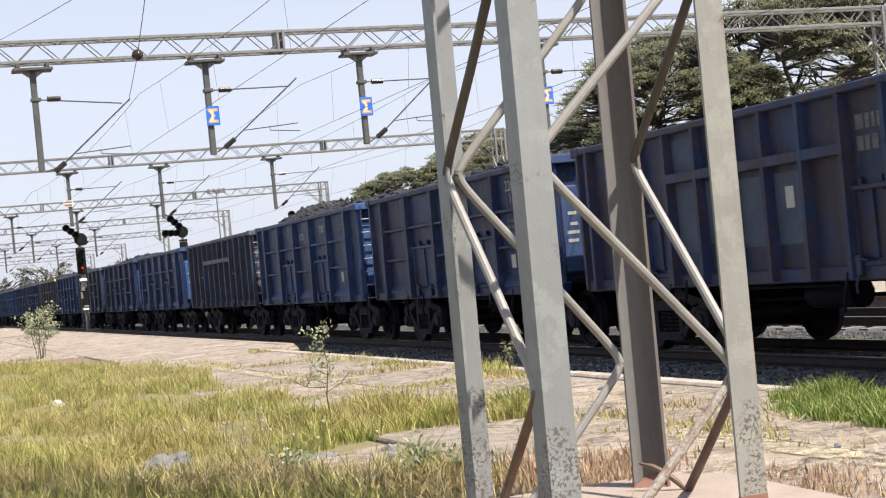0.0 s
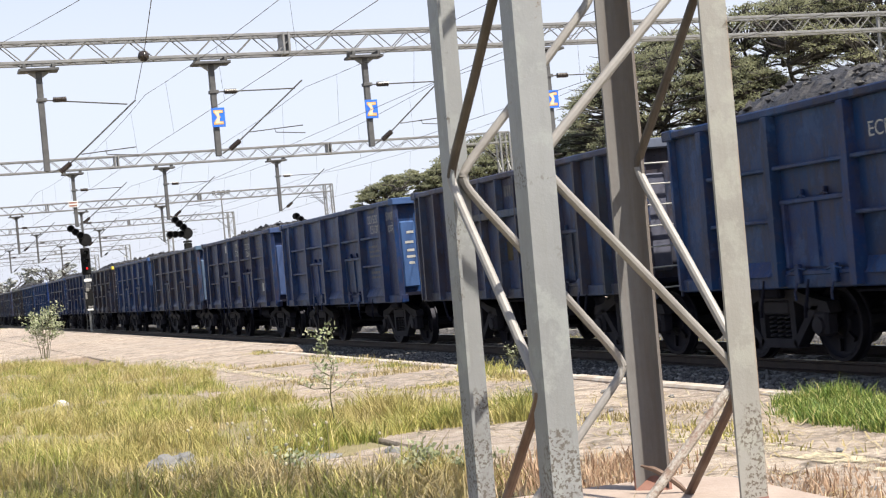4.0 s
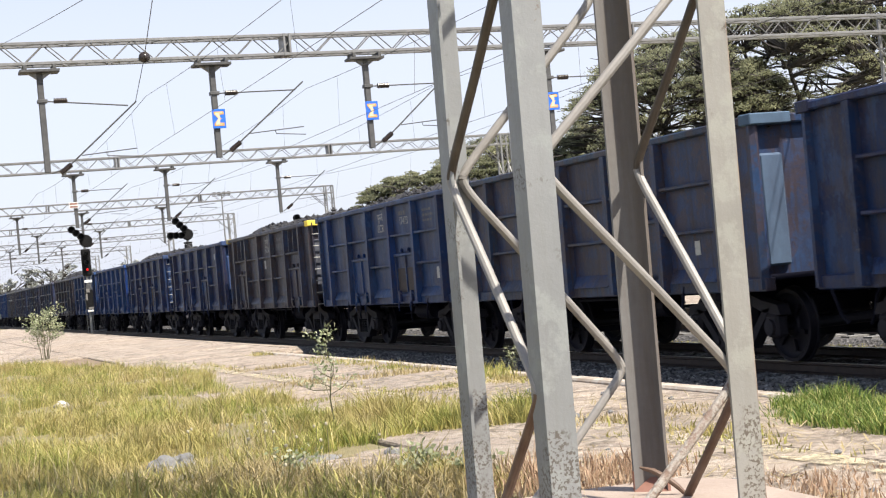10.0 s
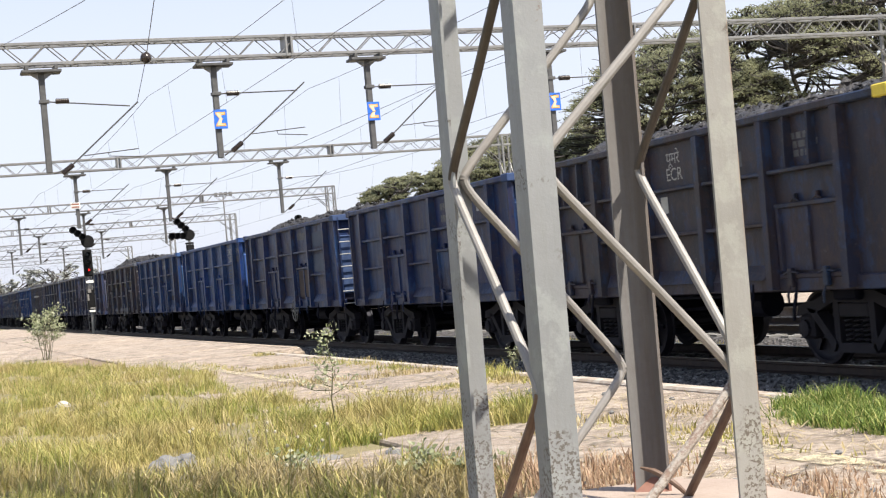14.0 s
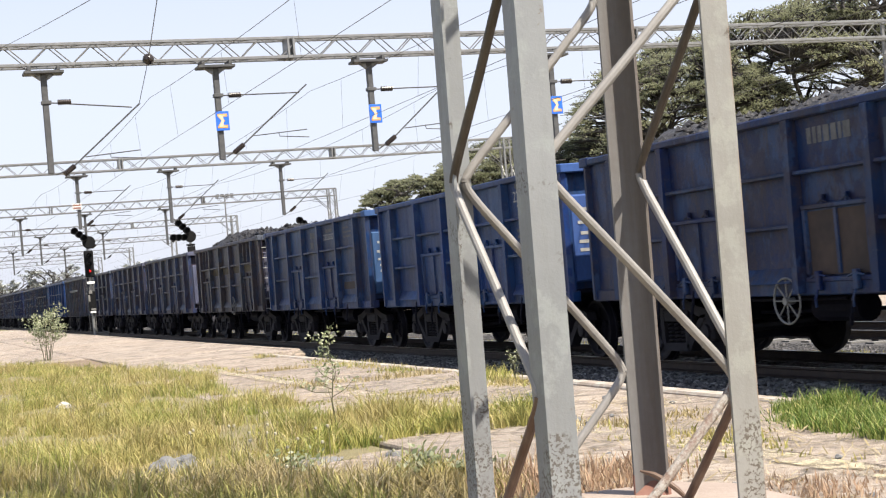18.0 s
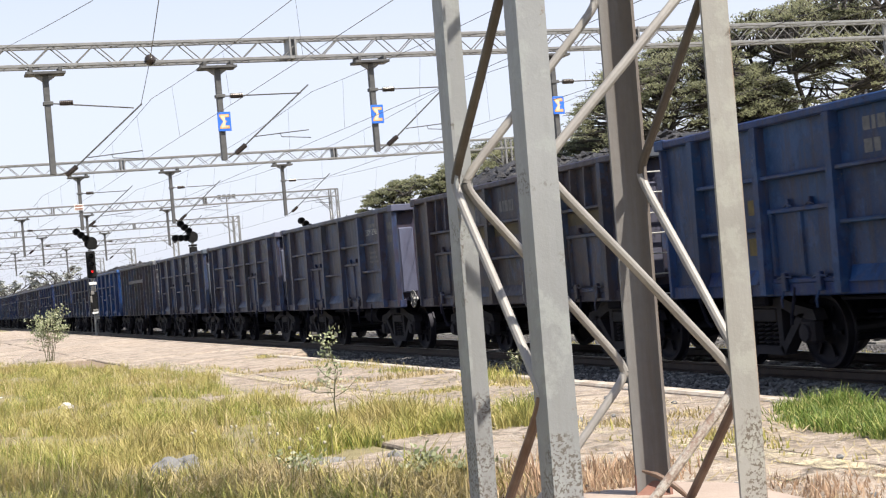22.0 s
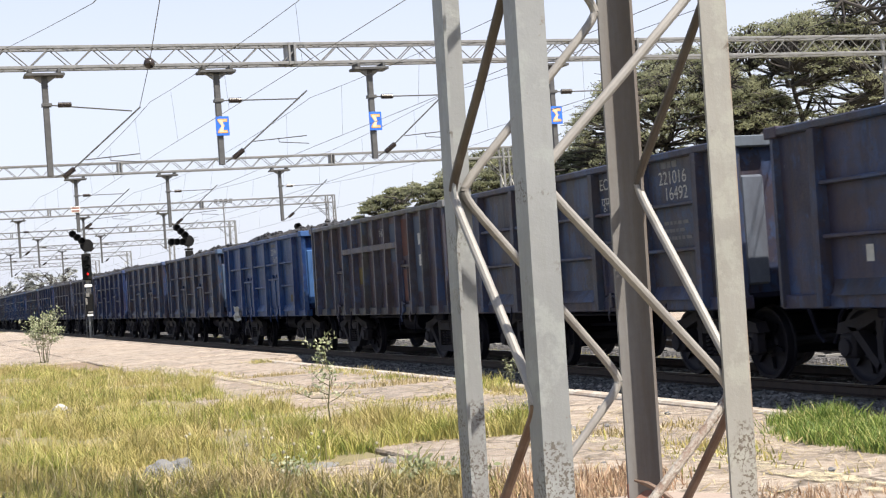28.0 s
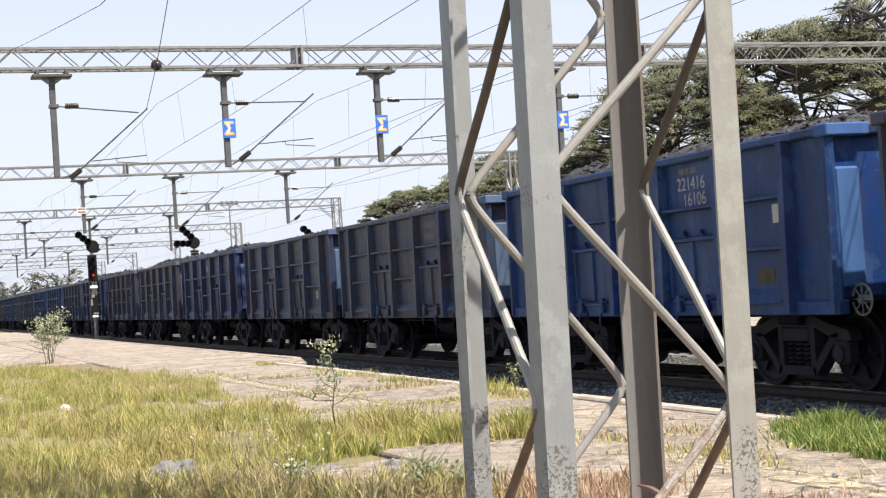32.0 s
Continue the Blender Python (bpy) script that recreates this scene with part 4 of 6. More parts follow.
part("earth_bed", Mb().prism([(-40, JOG), (2.6, JOG), (1.9, 26), (-0.5, 34), (-3.8, 44), (-4.0, 72), (5.2, 73.3), (5.2, 130), (-40, 130)], "z", PLAT - 0.0895, PLAT - 0.014), GRASSY, platform, "bare earth with grass roots")
part("joint_fill", Mb().box(2.45, EDGE_NEAR - 0.14, -7.0, JOG - 0.45, PLAT - 0.0892, PLAT - 0.022), EARTH, platform, "earth in the joints of the paving")
part("joint_fill", Mb().box(-5.0, EDGE_FAR - 0.17, JOG + 0.07, 74.0, PLAT - 0.0891, PLAT - 0.0235), EARTH, platform, "earth in the joints of the paving")
# ---- the coal train ----
HLEN, HWID, ZB, ZT = 5.017, 1.60, 1.17, 3.30
WR = 0.50


def bar_run(mb, y0, y1, z, hgt=0.055, out=0.11, s=-1):
    x0, x1 = sorted((s * HWID, s * (HWID + out)))
    mb.cbox(x0, x1, y0, y1, z - hgt / 2, z + hgt / 2, 0.012)
    return mb


def coal_heap(seed, peak=0.34):
    """A rough heap of coal, higher along the middle, with lumps on it."""
    rg = random.Random(seed)
    nx, ny = 23, 120
    vs, fs = [], []
    off = seed * 7.3
    for j in range(ny):
        for i in range(nx):
            u, w = -1 + 2 * i / (nx - 1), -1 + 2 * j / (ny - 1)
            x, y = u * 1.5, w * (HLEN - 0.16)
            edge = max(0.0, 1 - abs(u) ** 2.4) * max(0.0, 1 - abs(w) ** 8)
            wave = 0.55 + 0.45 * noise.noise((off, y * 0.42, 0.0)) + 0.25 * noise.noise((off + 5, y * 1.1, x * 0.5))
            z = ZT - 0.15 + (peak * wave + 0.17) * edge + 0.05 * noise.noise((x * 3, y * 3, off)) + edge * (0.07 * noise.noise((x * 6, y * 5, off)) + 0.05 * noise.noise((x * 13, y * 11, off)))
            vs.append((x, y, z))
    for j in range(ny - 1):
        for i in range(nx - 1):
            fs.append((j * nx + i, j * nx + i + 1, (j + 1) * nx + i + 1, (j + 1) * nx + i))
    mb = Mb()
    mb.add(vs, fs)
    for _ in range(900):
        i, j = rg.randrange(1, nx - 1), rg.randrange(1, ny - 1)
        c = Vector(vs[j * nx + i]) + Vector((rg.uniform(-0.1, 0.1), rg.uniform(-0.1, 0.1), 0.01))
        r = 0.02 + 0.085 * rg.random() ** 3
        e = [Vector((rg.uniform(-1, 1), rg.uniform(-1, 1), rg.uniform(-1, 1))).normalized() * r * rg.uniform(0.7, 1.1) for _ in range(3)]
        o = [c + Vector(d) * r for d in ((1, 0, 0.1), (-1, 0.1, 0), (0.1, 1, 0), (0, -1, 0.1), (0, 0.1, 0.9), (0, 0, -0.8))]
        o = [p + q * 0.3 for p, q in zip(o, e + e)]
        mb.add([tuple(p) for p in o], [(0, 2, 4), (2, 1, 4), (1, 3, 4), (3, 0, 4), (2, 0, 5), (1, 2, 5), (3, 1, 5), (0, 3, 5)])
    return mb.mesh("coal_load", COAL)


COALS = {"low": [coal_heap(1, 0.05), coal_heap(2, 0.12)], "heaped": [coal_heap(3, 0.36), coal_heap(4, 0.42)], "high": [coal_heap(5, 0.66)]}
LOADS = {-7: "heaped", -4: "heaped", -3: "high", 0: "heaped", 2: "heaped", 3: "heaped", 5: "heaped", 8: "high", 13: "heaped"}


def wheelset_mesh():
    mb = Mb()
    for s in (-1, 1):
        prof = [(0.0, 0.02), (0.0, 0.13), (0.035, 0.15), (0.055, 0.40), (0.02, 0.43), (0.0, 0.455), (0.0, 0.53), (0.03, 0.53), (0.035, 0.503), (0.13, 0.493), (0.13, 0.445), (0.10, 0.42), (0.085, 0.38), (0.075, 0.17), (0.10, 0.14), (0.10, 0.02)]
        mb.lathe([(s * (0.80 + a), r) for a, r in prof], "x", (0, 0, 0), 28)
    mb.lathe([(-1.06, 0.065), (-0.8, 0.085), (0.8, 0.085), (1.06, 0.065)], "x", (0, 0, 0), 10)
    for s in (-1, 1):
        for k in range(6):
            a = k * math.pi / 3
            mb.box(s * 0.915 - 0.02, s * 0.915 + 0.02, -0.025, 0.025, 0.2, 0.36, pose(0, 0, 0, math.degrees(a), 0, 0))
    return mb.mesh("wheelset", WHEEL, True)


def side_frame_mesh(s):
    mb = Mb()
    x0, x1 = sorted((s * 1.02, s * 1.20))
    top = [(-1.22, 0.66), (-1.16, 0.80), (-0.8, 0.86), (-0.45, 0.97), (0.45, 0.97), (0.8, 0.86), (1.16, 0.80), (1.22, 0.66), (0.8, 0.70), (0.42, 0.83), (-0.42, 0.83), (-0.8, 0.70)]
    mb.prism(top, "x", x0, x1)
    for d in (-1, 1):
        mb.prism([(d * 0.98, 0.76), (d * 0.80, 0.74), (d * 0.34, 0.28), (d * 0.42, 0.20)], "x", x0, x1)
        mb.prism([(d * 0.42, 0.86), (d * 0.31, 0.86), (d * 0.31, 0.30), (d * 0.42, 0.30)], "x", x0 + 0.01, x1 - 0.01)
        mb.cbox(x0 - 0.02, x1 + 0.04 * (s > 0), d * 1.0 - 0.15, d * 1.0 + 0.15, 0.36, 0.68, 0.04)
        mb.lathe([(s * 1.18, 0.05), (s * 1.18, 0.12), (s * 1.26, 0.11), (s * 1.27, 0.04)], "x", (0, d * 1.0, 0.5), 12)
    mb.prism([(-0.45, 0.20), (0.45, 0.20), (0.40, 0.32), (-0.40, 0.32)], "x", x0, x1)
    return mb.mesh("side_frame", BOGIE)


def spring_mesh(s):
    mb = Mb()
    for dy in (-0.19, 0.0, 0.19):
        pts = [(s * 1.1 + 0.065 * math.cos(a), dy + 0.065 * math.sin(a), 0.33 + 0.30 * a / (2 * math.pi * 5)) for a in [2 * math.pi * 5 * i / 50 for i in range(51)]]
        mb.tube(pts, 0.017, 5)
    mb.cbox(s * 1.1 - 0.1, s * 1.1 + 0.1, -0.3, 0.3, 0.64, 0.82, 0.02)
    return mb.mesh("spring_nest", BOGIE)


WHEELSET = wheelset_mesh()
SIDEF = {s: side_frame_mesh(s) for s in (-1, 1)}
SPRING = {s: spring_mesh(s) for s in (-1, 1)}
BOLSTER = Mb().cbox(-1.0, 1.0, -0.2, 0.2, 0.55, 0.85, 0.03).cbox(-0.9, 0.9, -0.75, -0.62, 0.3, 0.42, 0.02).cbox(-0.9, 0.9, 0.62, 0.75, 0.3, 0.42, 0.02).mesh("bolster", SOOTSHADE)


def add_bogie(wagon, y):
    bg_ = base("bogie", 0, y, 0)
    bg_.parent = wagon
    for s in (-1, 1):
        part("side_frame", SIDEF[s], None, bg_)
        part("spring_nest", SPRING[s], None, bg_)
    part("bolster", BOLSTER, None, bg_)
    for d in (-1, 1):
        w = part("wheelset", WHEELSET, None, bg_, "pair of steel wheels on an axle")
        w.location = (0, d * 1.0, WR)


PANELS = [-4.05, -2.43, -0.81, 0.81, 2.43, 4.05]
RIBS = [-4.55, -3.72, -2.9, -2.08, -1.25, -0.42, 0.42, 1.25, 2.08, 2.9, 3.72, 4.55]


def stanchion(yc, w=0.15, dep=0.16, s=-1, z0=ZB, z1=ZT - 0.1):
    """A pressed hat-section post that tapers outwards at the foot."""
    mb = Mb()
    o = s * HWID
    poly0 = [(o, yc - w / 2), (o + s * dep, yc - w / 2 + 0.03), (o + s * dep, yc + w / 2 - 0.03), (o, yc + w / 2)]
    top = [(o, yc - w / 2), (o + s * dep * 0.75, yc - w / 2 + 0.03), (o + s * dep * 0.75, yc + w / 2 - 0.03), (o, yc + w / 2)]
    z0 = z0 - 0.13 if z0 == ZB else z0
    vs = [(x, y, z0) for x, y in poly0] + [(x, y, z1) for x, y in top]
    mb.add(vs, [(0, 1, 2, 3), (4, 7, 6, 5), (0, 4, 5, 1), (1, 5, 6, 2), (2, 6, 7, 3)])
    return mb


MESH = {}


def shared(key, make):
    if key not in MESH:
        MESH[key] = make()
    return MESH[key]


def door_mesh(yc, w, z1, s=-1):
    """A swing flap door: a thin plate in a frame with one upright bar."""
    o = s * HWID
    cut = [(-0.5, 0.0), (-0.5, 0.065), (-0.45, 0.065), (-0.44, 0.022), (-0.028, 0.022), (-0.02, 0.055), (0.02, 0.055), (0.028, 0.022), (0.44, 0.022), (0.45, 0.065), (0.5, 0.065), (0.5, 0.0)]
    return Mb().prism([(o + s * d, yc + u * w) for u, d in cut], "z", ZB + 0.10, z1).mesh("door", PAINT)


def door_rail_mesh(yc, w, z, s=-1, h=0.065):
    xa, xb = sorted((s * HWID, s * (HWID + 0.075)))
    return Mb().cbox(xa, xb, yc - w / 2 - 0.02, yc + w / 2 + 0.02, z, z + h, 0.012).mesh("door_rail", PAINT)


def hinge_mesh(yc, z, w=0.36, s=-1):
    """A forged hinge hook over the door with its strap."""
    o = s * HWID
    xa, xb = sorted((o, o + s * 0.06))
    mb = Mb().cbox(xa, xb, yc - 0.022, yc + 0.022, z - 0.17, z + 0.0, 0.01)
    mb.tube([(o + s * 0.05, yc - w / 4, z - 0.10), (o + s * 0.06, yc, z - 0.06), (o + s * 0.05, yc + w / 4, z - 0.10)], 0.013, 6)
    return mb.mesh("hinge", PAINT)


def wagon_template(kind, ladder):
    w = base("wagon")
    key = kind
    # shell: plates of the sides and ends, floor
    for s in (-1, 1):
        x0, x1 = sorted((s * HWID, s * (HWID - 0.03)))
        sd = part("side_wall", shared(("side", s), lambda: Mb().box(x0, x1, -HLEN, HLEN, ZB, ZT - 0.05).mesh("side_wall", PAINT)), None, w)
        xa, xb = sorted((s * (HWID - 0.05), s * (HWID + 0.10)))
        part("top_rail", shared(("rail", s), lambda: Mb().cbox(xa, xb, -HLEN, HLEN, ZT - 0.11, ZT, 0.02).mesh("top_rail", PAINT)), None, w)
        xc, xd = sorted((s * (HWID - 0.1), s * (HWID + 0.06)))
        part("sill", shared(("sill", s), lambda: Mb().cbox(xc, xd, -HLEN, HLEN, ZB - 0.16, ZB + 0.02, 0.015).mesh("sill", PAINT)), None, w)
        posts = RIBS if kind == "rib" else PANELS
        wd = 0.13 if kind == "rib" else 0.19
        for yc in posts:
            part("stanchion", shared((kind == "rib", "st", s, yc), lambda: stanchion(yc, wd, 0.16, s).mesh("stanchion", PAINT)), None, sd)
        for ye in (-HLEN + 0.06, HLEN - 0.06):
            part("corner_post", shared(("cp", s, ye), lambda: stanchion(ye, 0.12, 0.10, s).mesh("corner_post", PAINT)), None, sd)
        if kind != "rib":
            doors = (1, 3) if kind == "panel" else (0, 4)
            for a, b in zip(PANELS, PANELS[1:]):
                i = PANELS.index(a)
                rows = (2.53,) if i in doors else (2.53, 1.88)
                for z in rows:
                    part("side_stiffener", shared(("b", s, a, z), lambda: bar_run(Mb(), a + 0.08, b - 0.08, z, s=s).mesh("side_stiffener", PAINT)), None, sd)
                if i in doors and kind == "mixed":
                    for q in (0.36, 0.68):
                        part("short_rib", shared(("sr", s, a, q), lambda: stanchion(a + (b - a) * q, 0.10, 0.12, s, 2.56).mesh("short_rib", PAINT)), None, sd)
                if i in doors:
                    part("door", shared(("door", s, a), lambda: door_mesh((a + b) / 2, 1.34, 2.08, s)), None, sd, "hinged flap door")
                    for z in (ZB, 2.06):
                        part("door_rail", shared(("dr", s, a, z), lambda: door_rail_mesh((a + b) / 2, 1.34, z, s)), None, sd)
                    for d in (-0.24, 0.24):
                        part("hinge", shared(("hg", s, a, d), lambda: hinge_mesh((a + b) / 2 + d, 2.23, 0.38, s)), None, sd)
                else:
                    def slope():
                        mb = Mb()
                        o = s * HWID
                        mb.add([(o, a + 0.12, 1.36), (o, b - 0.12, 1.36), (o + s * 0.12, b - 0.2, ZB), (o + s * 0.12, a + 0.2, ZB), (o, a + 0.1, ZB), (o, b - 0.1, ZB)], [(0, 1, 2, 3), (0, 3, 4), (1, 5, 2), (3, 2, 5, 4)])
                        return mb.mesh("foot_plate", PAINT)
                    part("foot_plate", shared(("fp", s, a), slope), None, sd)
        else:
            for a, b, z in ((RIBS[3], RIBS[8], 2.56),):
                part("side_stiffener", shared(("rb", s, a, z), lambda: bar_run(Mb(), a, b, z, 0.14, 0.13, s).mesh("side_stiffener", PAINT)), None, sd)
            for yc in (-2.49, 2.49):
                part("door", shared(("rdoor", s, yc), lambda: door_mesh(yc, 0.70, 2.05, s)), None, sd, "hinged flap door")
                for z in (ZB, 2.05):
                    part("door_rail", shared(("rdr", s, yc, z), lambda: door_rail_mesh(yc, 0.72, z, s)), None, sd)
                for d in (-0.2, 0.2):
                    part("hinge", shared(("rhg", s, yc, d), lambda: hinge_mesh(yc + d, 2.20, 0.22, s)), None, sd)
    for e in (-1, 1):
        y0, y1 = sorted((e * (HLEN - 0.16), e * (HLEN - 0.13)))
        en = part("end_wall", shared(("end", e), lambda: Mb().box(-HWID + 0.03, HWID - 0.03, y0, y1, ZB, ZT - 0.05).mesh("end_wall", PAINT)), None, w)
        ya, yb = sorted((e * (HLEN - 0.27), e * HLEN))
        part("end_rail", shared(("er", e), lambda: Mb().cbox(-HWID + 0.53, HWID - 0.03, ya, yb, ZT - 0.12, ZT, 0.02).mesh("end_rail", PAINT)), None, en)
        # pale panel colour stands for sunlight falling on the end wall
        for xx in (-1.37, -0.45, 0.45, 1.37):
            a_, b_ = sorted((e * (HLEN - 0.13), e * (HLEN - 0.04)))
            part("end_panel", shared(("ep", e, xx), lambda: Mb().cbox(xx - 0.18, xx + 0.18, a_, b_, ZB + 0.16, ZT - 0.50, 0.03).mesh("end_panel", SUNPALE)), None, en, "pressed end panel with dust and sunlight painted pale")
        part("corner_cap", shared(("cc", e), lambda: Mb().cbox(-HWID - 0.11, -HWID + 0.52, *sorted((e * (HLEN - 0.22), e * (HLEN + 0.06))), ZT - 0.13, ZT + 0.02, 0.015).mesh("corner_cap", SUNPALE if e < 0 else PAINT)), None, en)
        cp = Mb().cbox(-0.14, 0.14, *sorted((e * (HLEN - 0.3), e * (HLEN + 0.40))), 0.98, 1.24, 0.04)
        part("coupler", shared(("cpl", e), lambda: cp.mesh("coupler", SOOTSHADE)), None, w, "cast centre coupler")
        def hose():
            mb = Mb()
            mb.tube([(-0.7, e * HLEN, 1.0), (-0.72, e * (HLEN + 0.12), 0.85), (-0.7, e * (HLEN + 0.22), 0.6), (-0.68, e * (HLEN + 0.33), 0.5)], 0.025, 6)
            return mb.mesh("brake_hose", SOOTSHADE)
        part("brake_hose", shared(("hose", e), hose), None, w)
    if ladder:
        def rungs():
            mb = Mb()
            y = -HLEN - 0.05
            for xx in (-1.58, -1.14):
                mb.box(xx - 0.013, xx + 0.013, y - 0.02, y + 0.02, ZB - 0.25, ZT - 0.05)
            return mb.mesh("ladder_rails", PAINT)
        ld = part("ladder", shared("ladder", rungs), None, w, "end ladder with pale rungs")
        for i in range(7):
            part("rung", shared("rung%d" % i, lambda: Mb().cbox(-1.60, -1.12, -HLEN - 0.085, -HLEN - 0.045, ZB - 0.10 + 0.31 * i, ZB - 0.076 + 0.31 * i, 0.008).mesh("rung", LETTER)), None, ld)
    # latches and hooks hanging at the sill under the doors
    for y in (-2.0, -1.24, 1.24, 2.0) if kind == "panel" else (-3.6, -2.85, 2.85, 3.6) if kind == "mixed" else (-2.75, -2.2, 2.2, 2.75):
        def latch():
            mb = Mb().cbox(-HWID - 0.13, -HWID - 0.06, y - 0.05, y + 0.05, ZB - 0.10, ZB + 0.14, 0.012)
            mb.tube([(-HWID - 0.12, y, ZB - 0.08), (-HWID - 0.15, y + 0.03, ZB - 0.20), (-HWID - 0.13, y + 0.05, ZB - 0.30)], 0.016, 6)
            mb.tube([(-HWID - 0.10, y - 0.16, ZB + 0.07), (-HWID - 0.12, y, ZB + 0.10), (-HWID - 0.10, y + 0.16, ZB + 0.06)], 0.014, 5)
            return mb.mesh("latch", PAINT)
        part("latch", shared(("latch", y), latch), None, w)
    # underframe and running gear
    part("floor", shared("floor", lambda: Mb().box(-HWID + 0.03, HWID - 0.03, -HLEN + 0.08, HLEN - 0.08, ZB - 0.02, ZB + 0.05).mesh("floor", SOOTSHADE)), None, w)
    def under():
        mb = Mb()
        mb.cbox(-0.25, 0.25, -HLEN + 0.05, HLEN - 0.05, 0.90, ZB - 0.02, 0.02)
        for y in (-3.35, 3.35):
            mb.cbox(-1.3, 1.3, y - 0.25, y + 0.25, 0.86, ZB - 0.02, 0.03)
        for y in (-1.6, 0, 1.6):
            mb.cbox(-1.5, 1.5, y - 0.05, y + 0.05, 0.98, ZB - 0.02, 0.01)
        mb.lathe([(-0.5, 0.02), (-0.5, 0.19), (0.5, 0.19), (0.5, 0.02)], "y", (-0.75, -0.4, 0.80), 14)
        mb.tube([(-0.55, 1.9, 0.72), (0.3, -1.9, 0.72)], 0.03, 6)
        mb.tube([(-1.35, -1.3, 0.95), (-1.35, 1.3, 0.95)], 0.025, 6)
        return mb.mesh("underframe", SOOTSHADE)
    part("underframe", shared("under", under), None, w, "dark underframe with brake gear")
    for y in (-2.9, -1.9, 1.85, 2.85):
        part("door_lever", shared(("lever", y), lambda: Mb().tube([(-HWID - 0.05, y, ZB - 0.05), (-HWID - 0.08, y + 0.08, ZB - 0.38), (-HWID - 0.03, y + 0.18, ZB - 0.52)], 0.022, 6).mesh("door_lever", SOOTSHADE)), None, w)
    for y in (-3.35, 3.35):
        add_bogie(w, y)
    return w


def handwheel(r=0.19):
    mb = Mb()
    pts = [(0, r * math.cos(a), r * math.sin(a)) for a in [2 * math.pi * i / 24 for i in range(25)]]
    mb.tube(pts, 0.014, 6)
    for k in range(4):
        a = k * math.pi / 4
        mb.tube([(0, (r - 0.01) * math.cos(a), (r - 0.01) * math.sin(a)), (0, -(r - 0.01) * math.cos(a), -(r - 0.01) * math.sin(a))], 0.010, 5)
    mb.lathe([(-0.04, 0.05), (0.1, 0.05)], "x", (0, 0, 0), 8)
    return mb.mesh("handwheel", GALV)


HANDWHEEL, BIGWHEEL = handwheel(), handwheel(0.29)
LET = {}


def lettering(text, size):
    if (text, size) not in LET:
        cu = bpy.data.curves.new("lettering", "FONT")
        cu.body, cu.size, cu.extrude = text, size, 0.0
        cu.align_x, cu.space_line = "CENTER", 0.95
        ob = new("lettering", cu)
        me = bpy.data.meshes.new_from_object(ob.evaluated_get(bpy.context.evaluated_depsgraph_get()))
        bpy.data.objects.remove(ob)
        me.materials.clear()
        me.materials.append(LETTER)
        LET[text, size] = me
    return LET[text, size]


SIDE_M = Matrix(((0, 0, -1, 0), (-1, 0, 0, 0), (0, 1, 0, 0), (0, 0, 0, 1)))


def write(wagon, text, size, y, z):
    ob = part("lettering", lettering(text, size), None, wagon, "faded white stencilled lettering")
    ob.matrix_basis = Matrix.Translation((-HWID - 0.004, y, z)) @ SIDE_M


def patch(wagon, name, y0, y1, z0, z1, mat, label="", out=0.004):
    """A thin plate or painted patch on the side facing the platform."""
    return part(name, Mb().box(-HWID - out, -HWID - out + 0.003, y0, y1, z0, z1), mat, wagon, label)


BLUE, DBLUE, BRIGHT, PURPLE = (0.005, 0.036, 0.135), (0.004, 0.020, 0.088), (0.005, 0.043, 0.175), (0.008, 0.020, 0.085)
GREYB, GREY, BROWN, RIBBR, RIBBL, VIOLET = (0.027, 0.049, 0.108), (0.046, 0.048, 0.076), (0.037, 0.035, 0.047), (0.085, 0.082, 0.092), (0.052, 0.058, 0.090), (0.030, 0.045, 0.118)
RUSTY = {BLUE: 0.25, DBLUE: 0.3, BRIGHT: 0.1, PURPLE: 0.25, GREYB: 0.6, GREY: 0.35, BROWN: 0.5, RIBBR: 0.45, RIBBL: 0.28, VIOLET: 0.55}
WORDS = {BLUE: "blue", DBLUE: "dark blue", BRIGHT: "bright blue", PURPLE: "dull violet-blue", GREYB: "grey-blue", GREY: "dusty grey", BROWN: "grimy brown-grey", RIBBR: "rust-brown", RIBBL: "grimy blue-grey", VIOLET: "rust-blotched violet-blue"}
# each wagon: build, colour, end ladder
WAGONS = [
    (-7, "panel", BLUE, 0), (-6, "panel", GREY, 0), (-5, "rib", VIOLET, 0), (-4, "panel", DBLUE, 0), (-3, "panel", BLUE, 1), (-2, "rib", RIBBL, 1), (-1, "panel", BLUE, 0),
    (0, "panel", DBLUE, 0), (1, "panel", GREYB, 0), (2, "panel", BLUE, 0), (3, "mixed", BROWN, 1), (4, "panel", DBLUE, 0), (5, "panel", DBLUE, 1), (6, "panel", BRIGHT, 0),
    (7, "panel", BLUE, 0), (8, "mixed", BROWN, 1), (9, "panel", GREY, 0), (10, "panel", GREY, 0), (11, "panel", GREY, 0), (12, "rib", RIBBR, 1), (13, "panel", BRIGHT, 0),
    (14, "panel", GREYB, 0), (15, "panel", GREYB, 0), (16, "panel", PURPLE, 0), (17, "panel", GREY, 0), (18, "mixed", GREY, 0), (19, "panel", DBLUE, 0), (20, "panel", GREYB, 0),
    (21, "panel", BLUE, 0), (22, "panel", BLUE, 0), (23, "panel", GREYB, 0), (24, "panel", GREY, 0), (25, "panel", BLUE, 0), (26, "panel", GREYB, 0), (27, "panel", BLUE, 0), (28, "panel", GREY, 0), (29, "panel", BLUE, 0), (30, "panel", GREYB, 0),
]
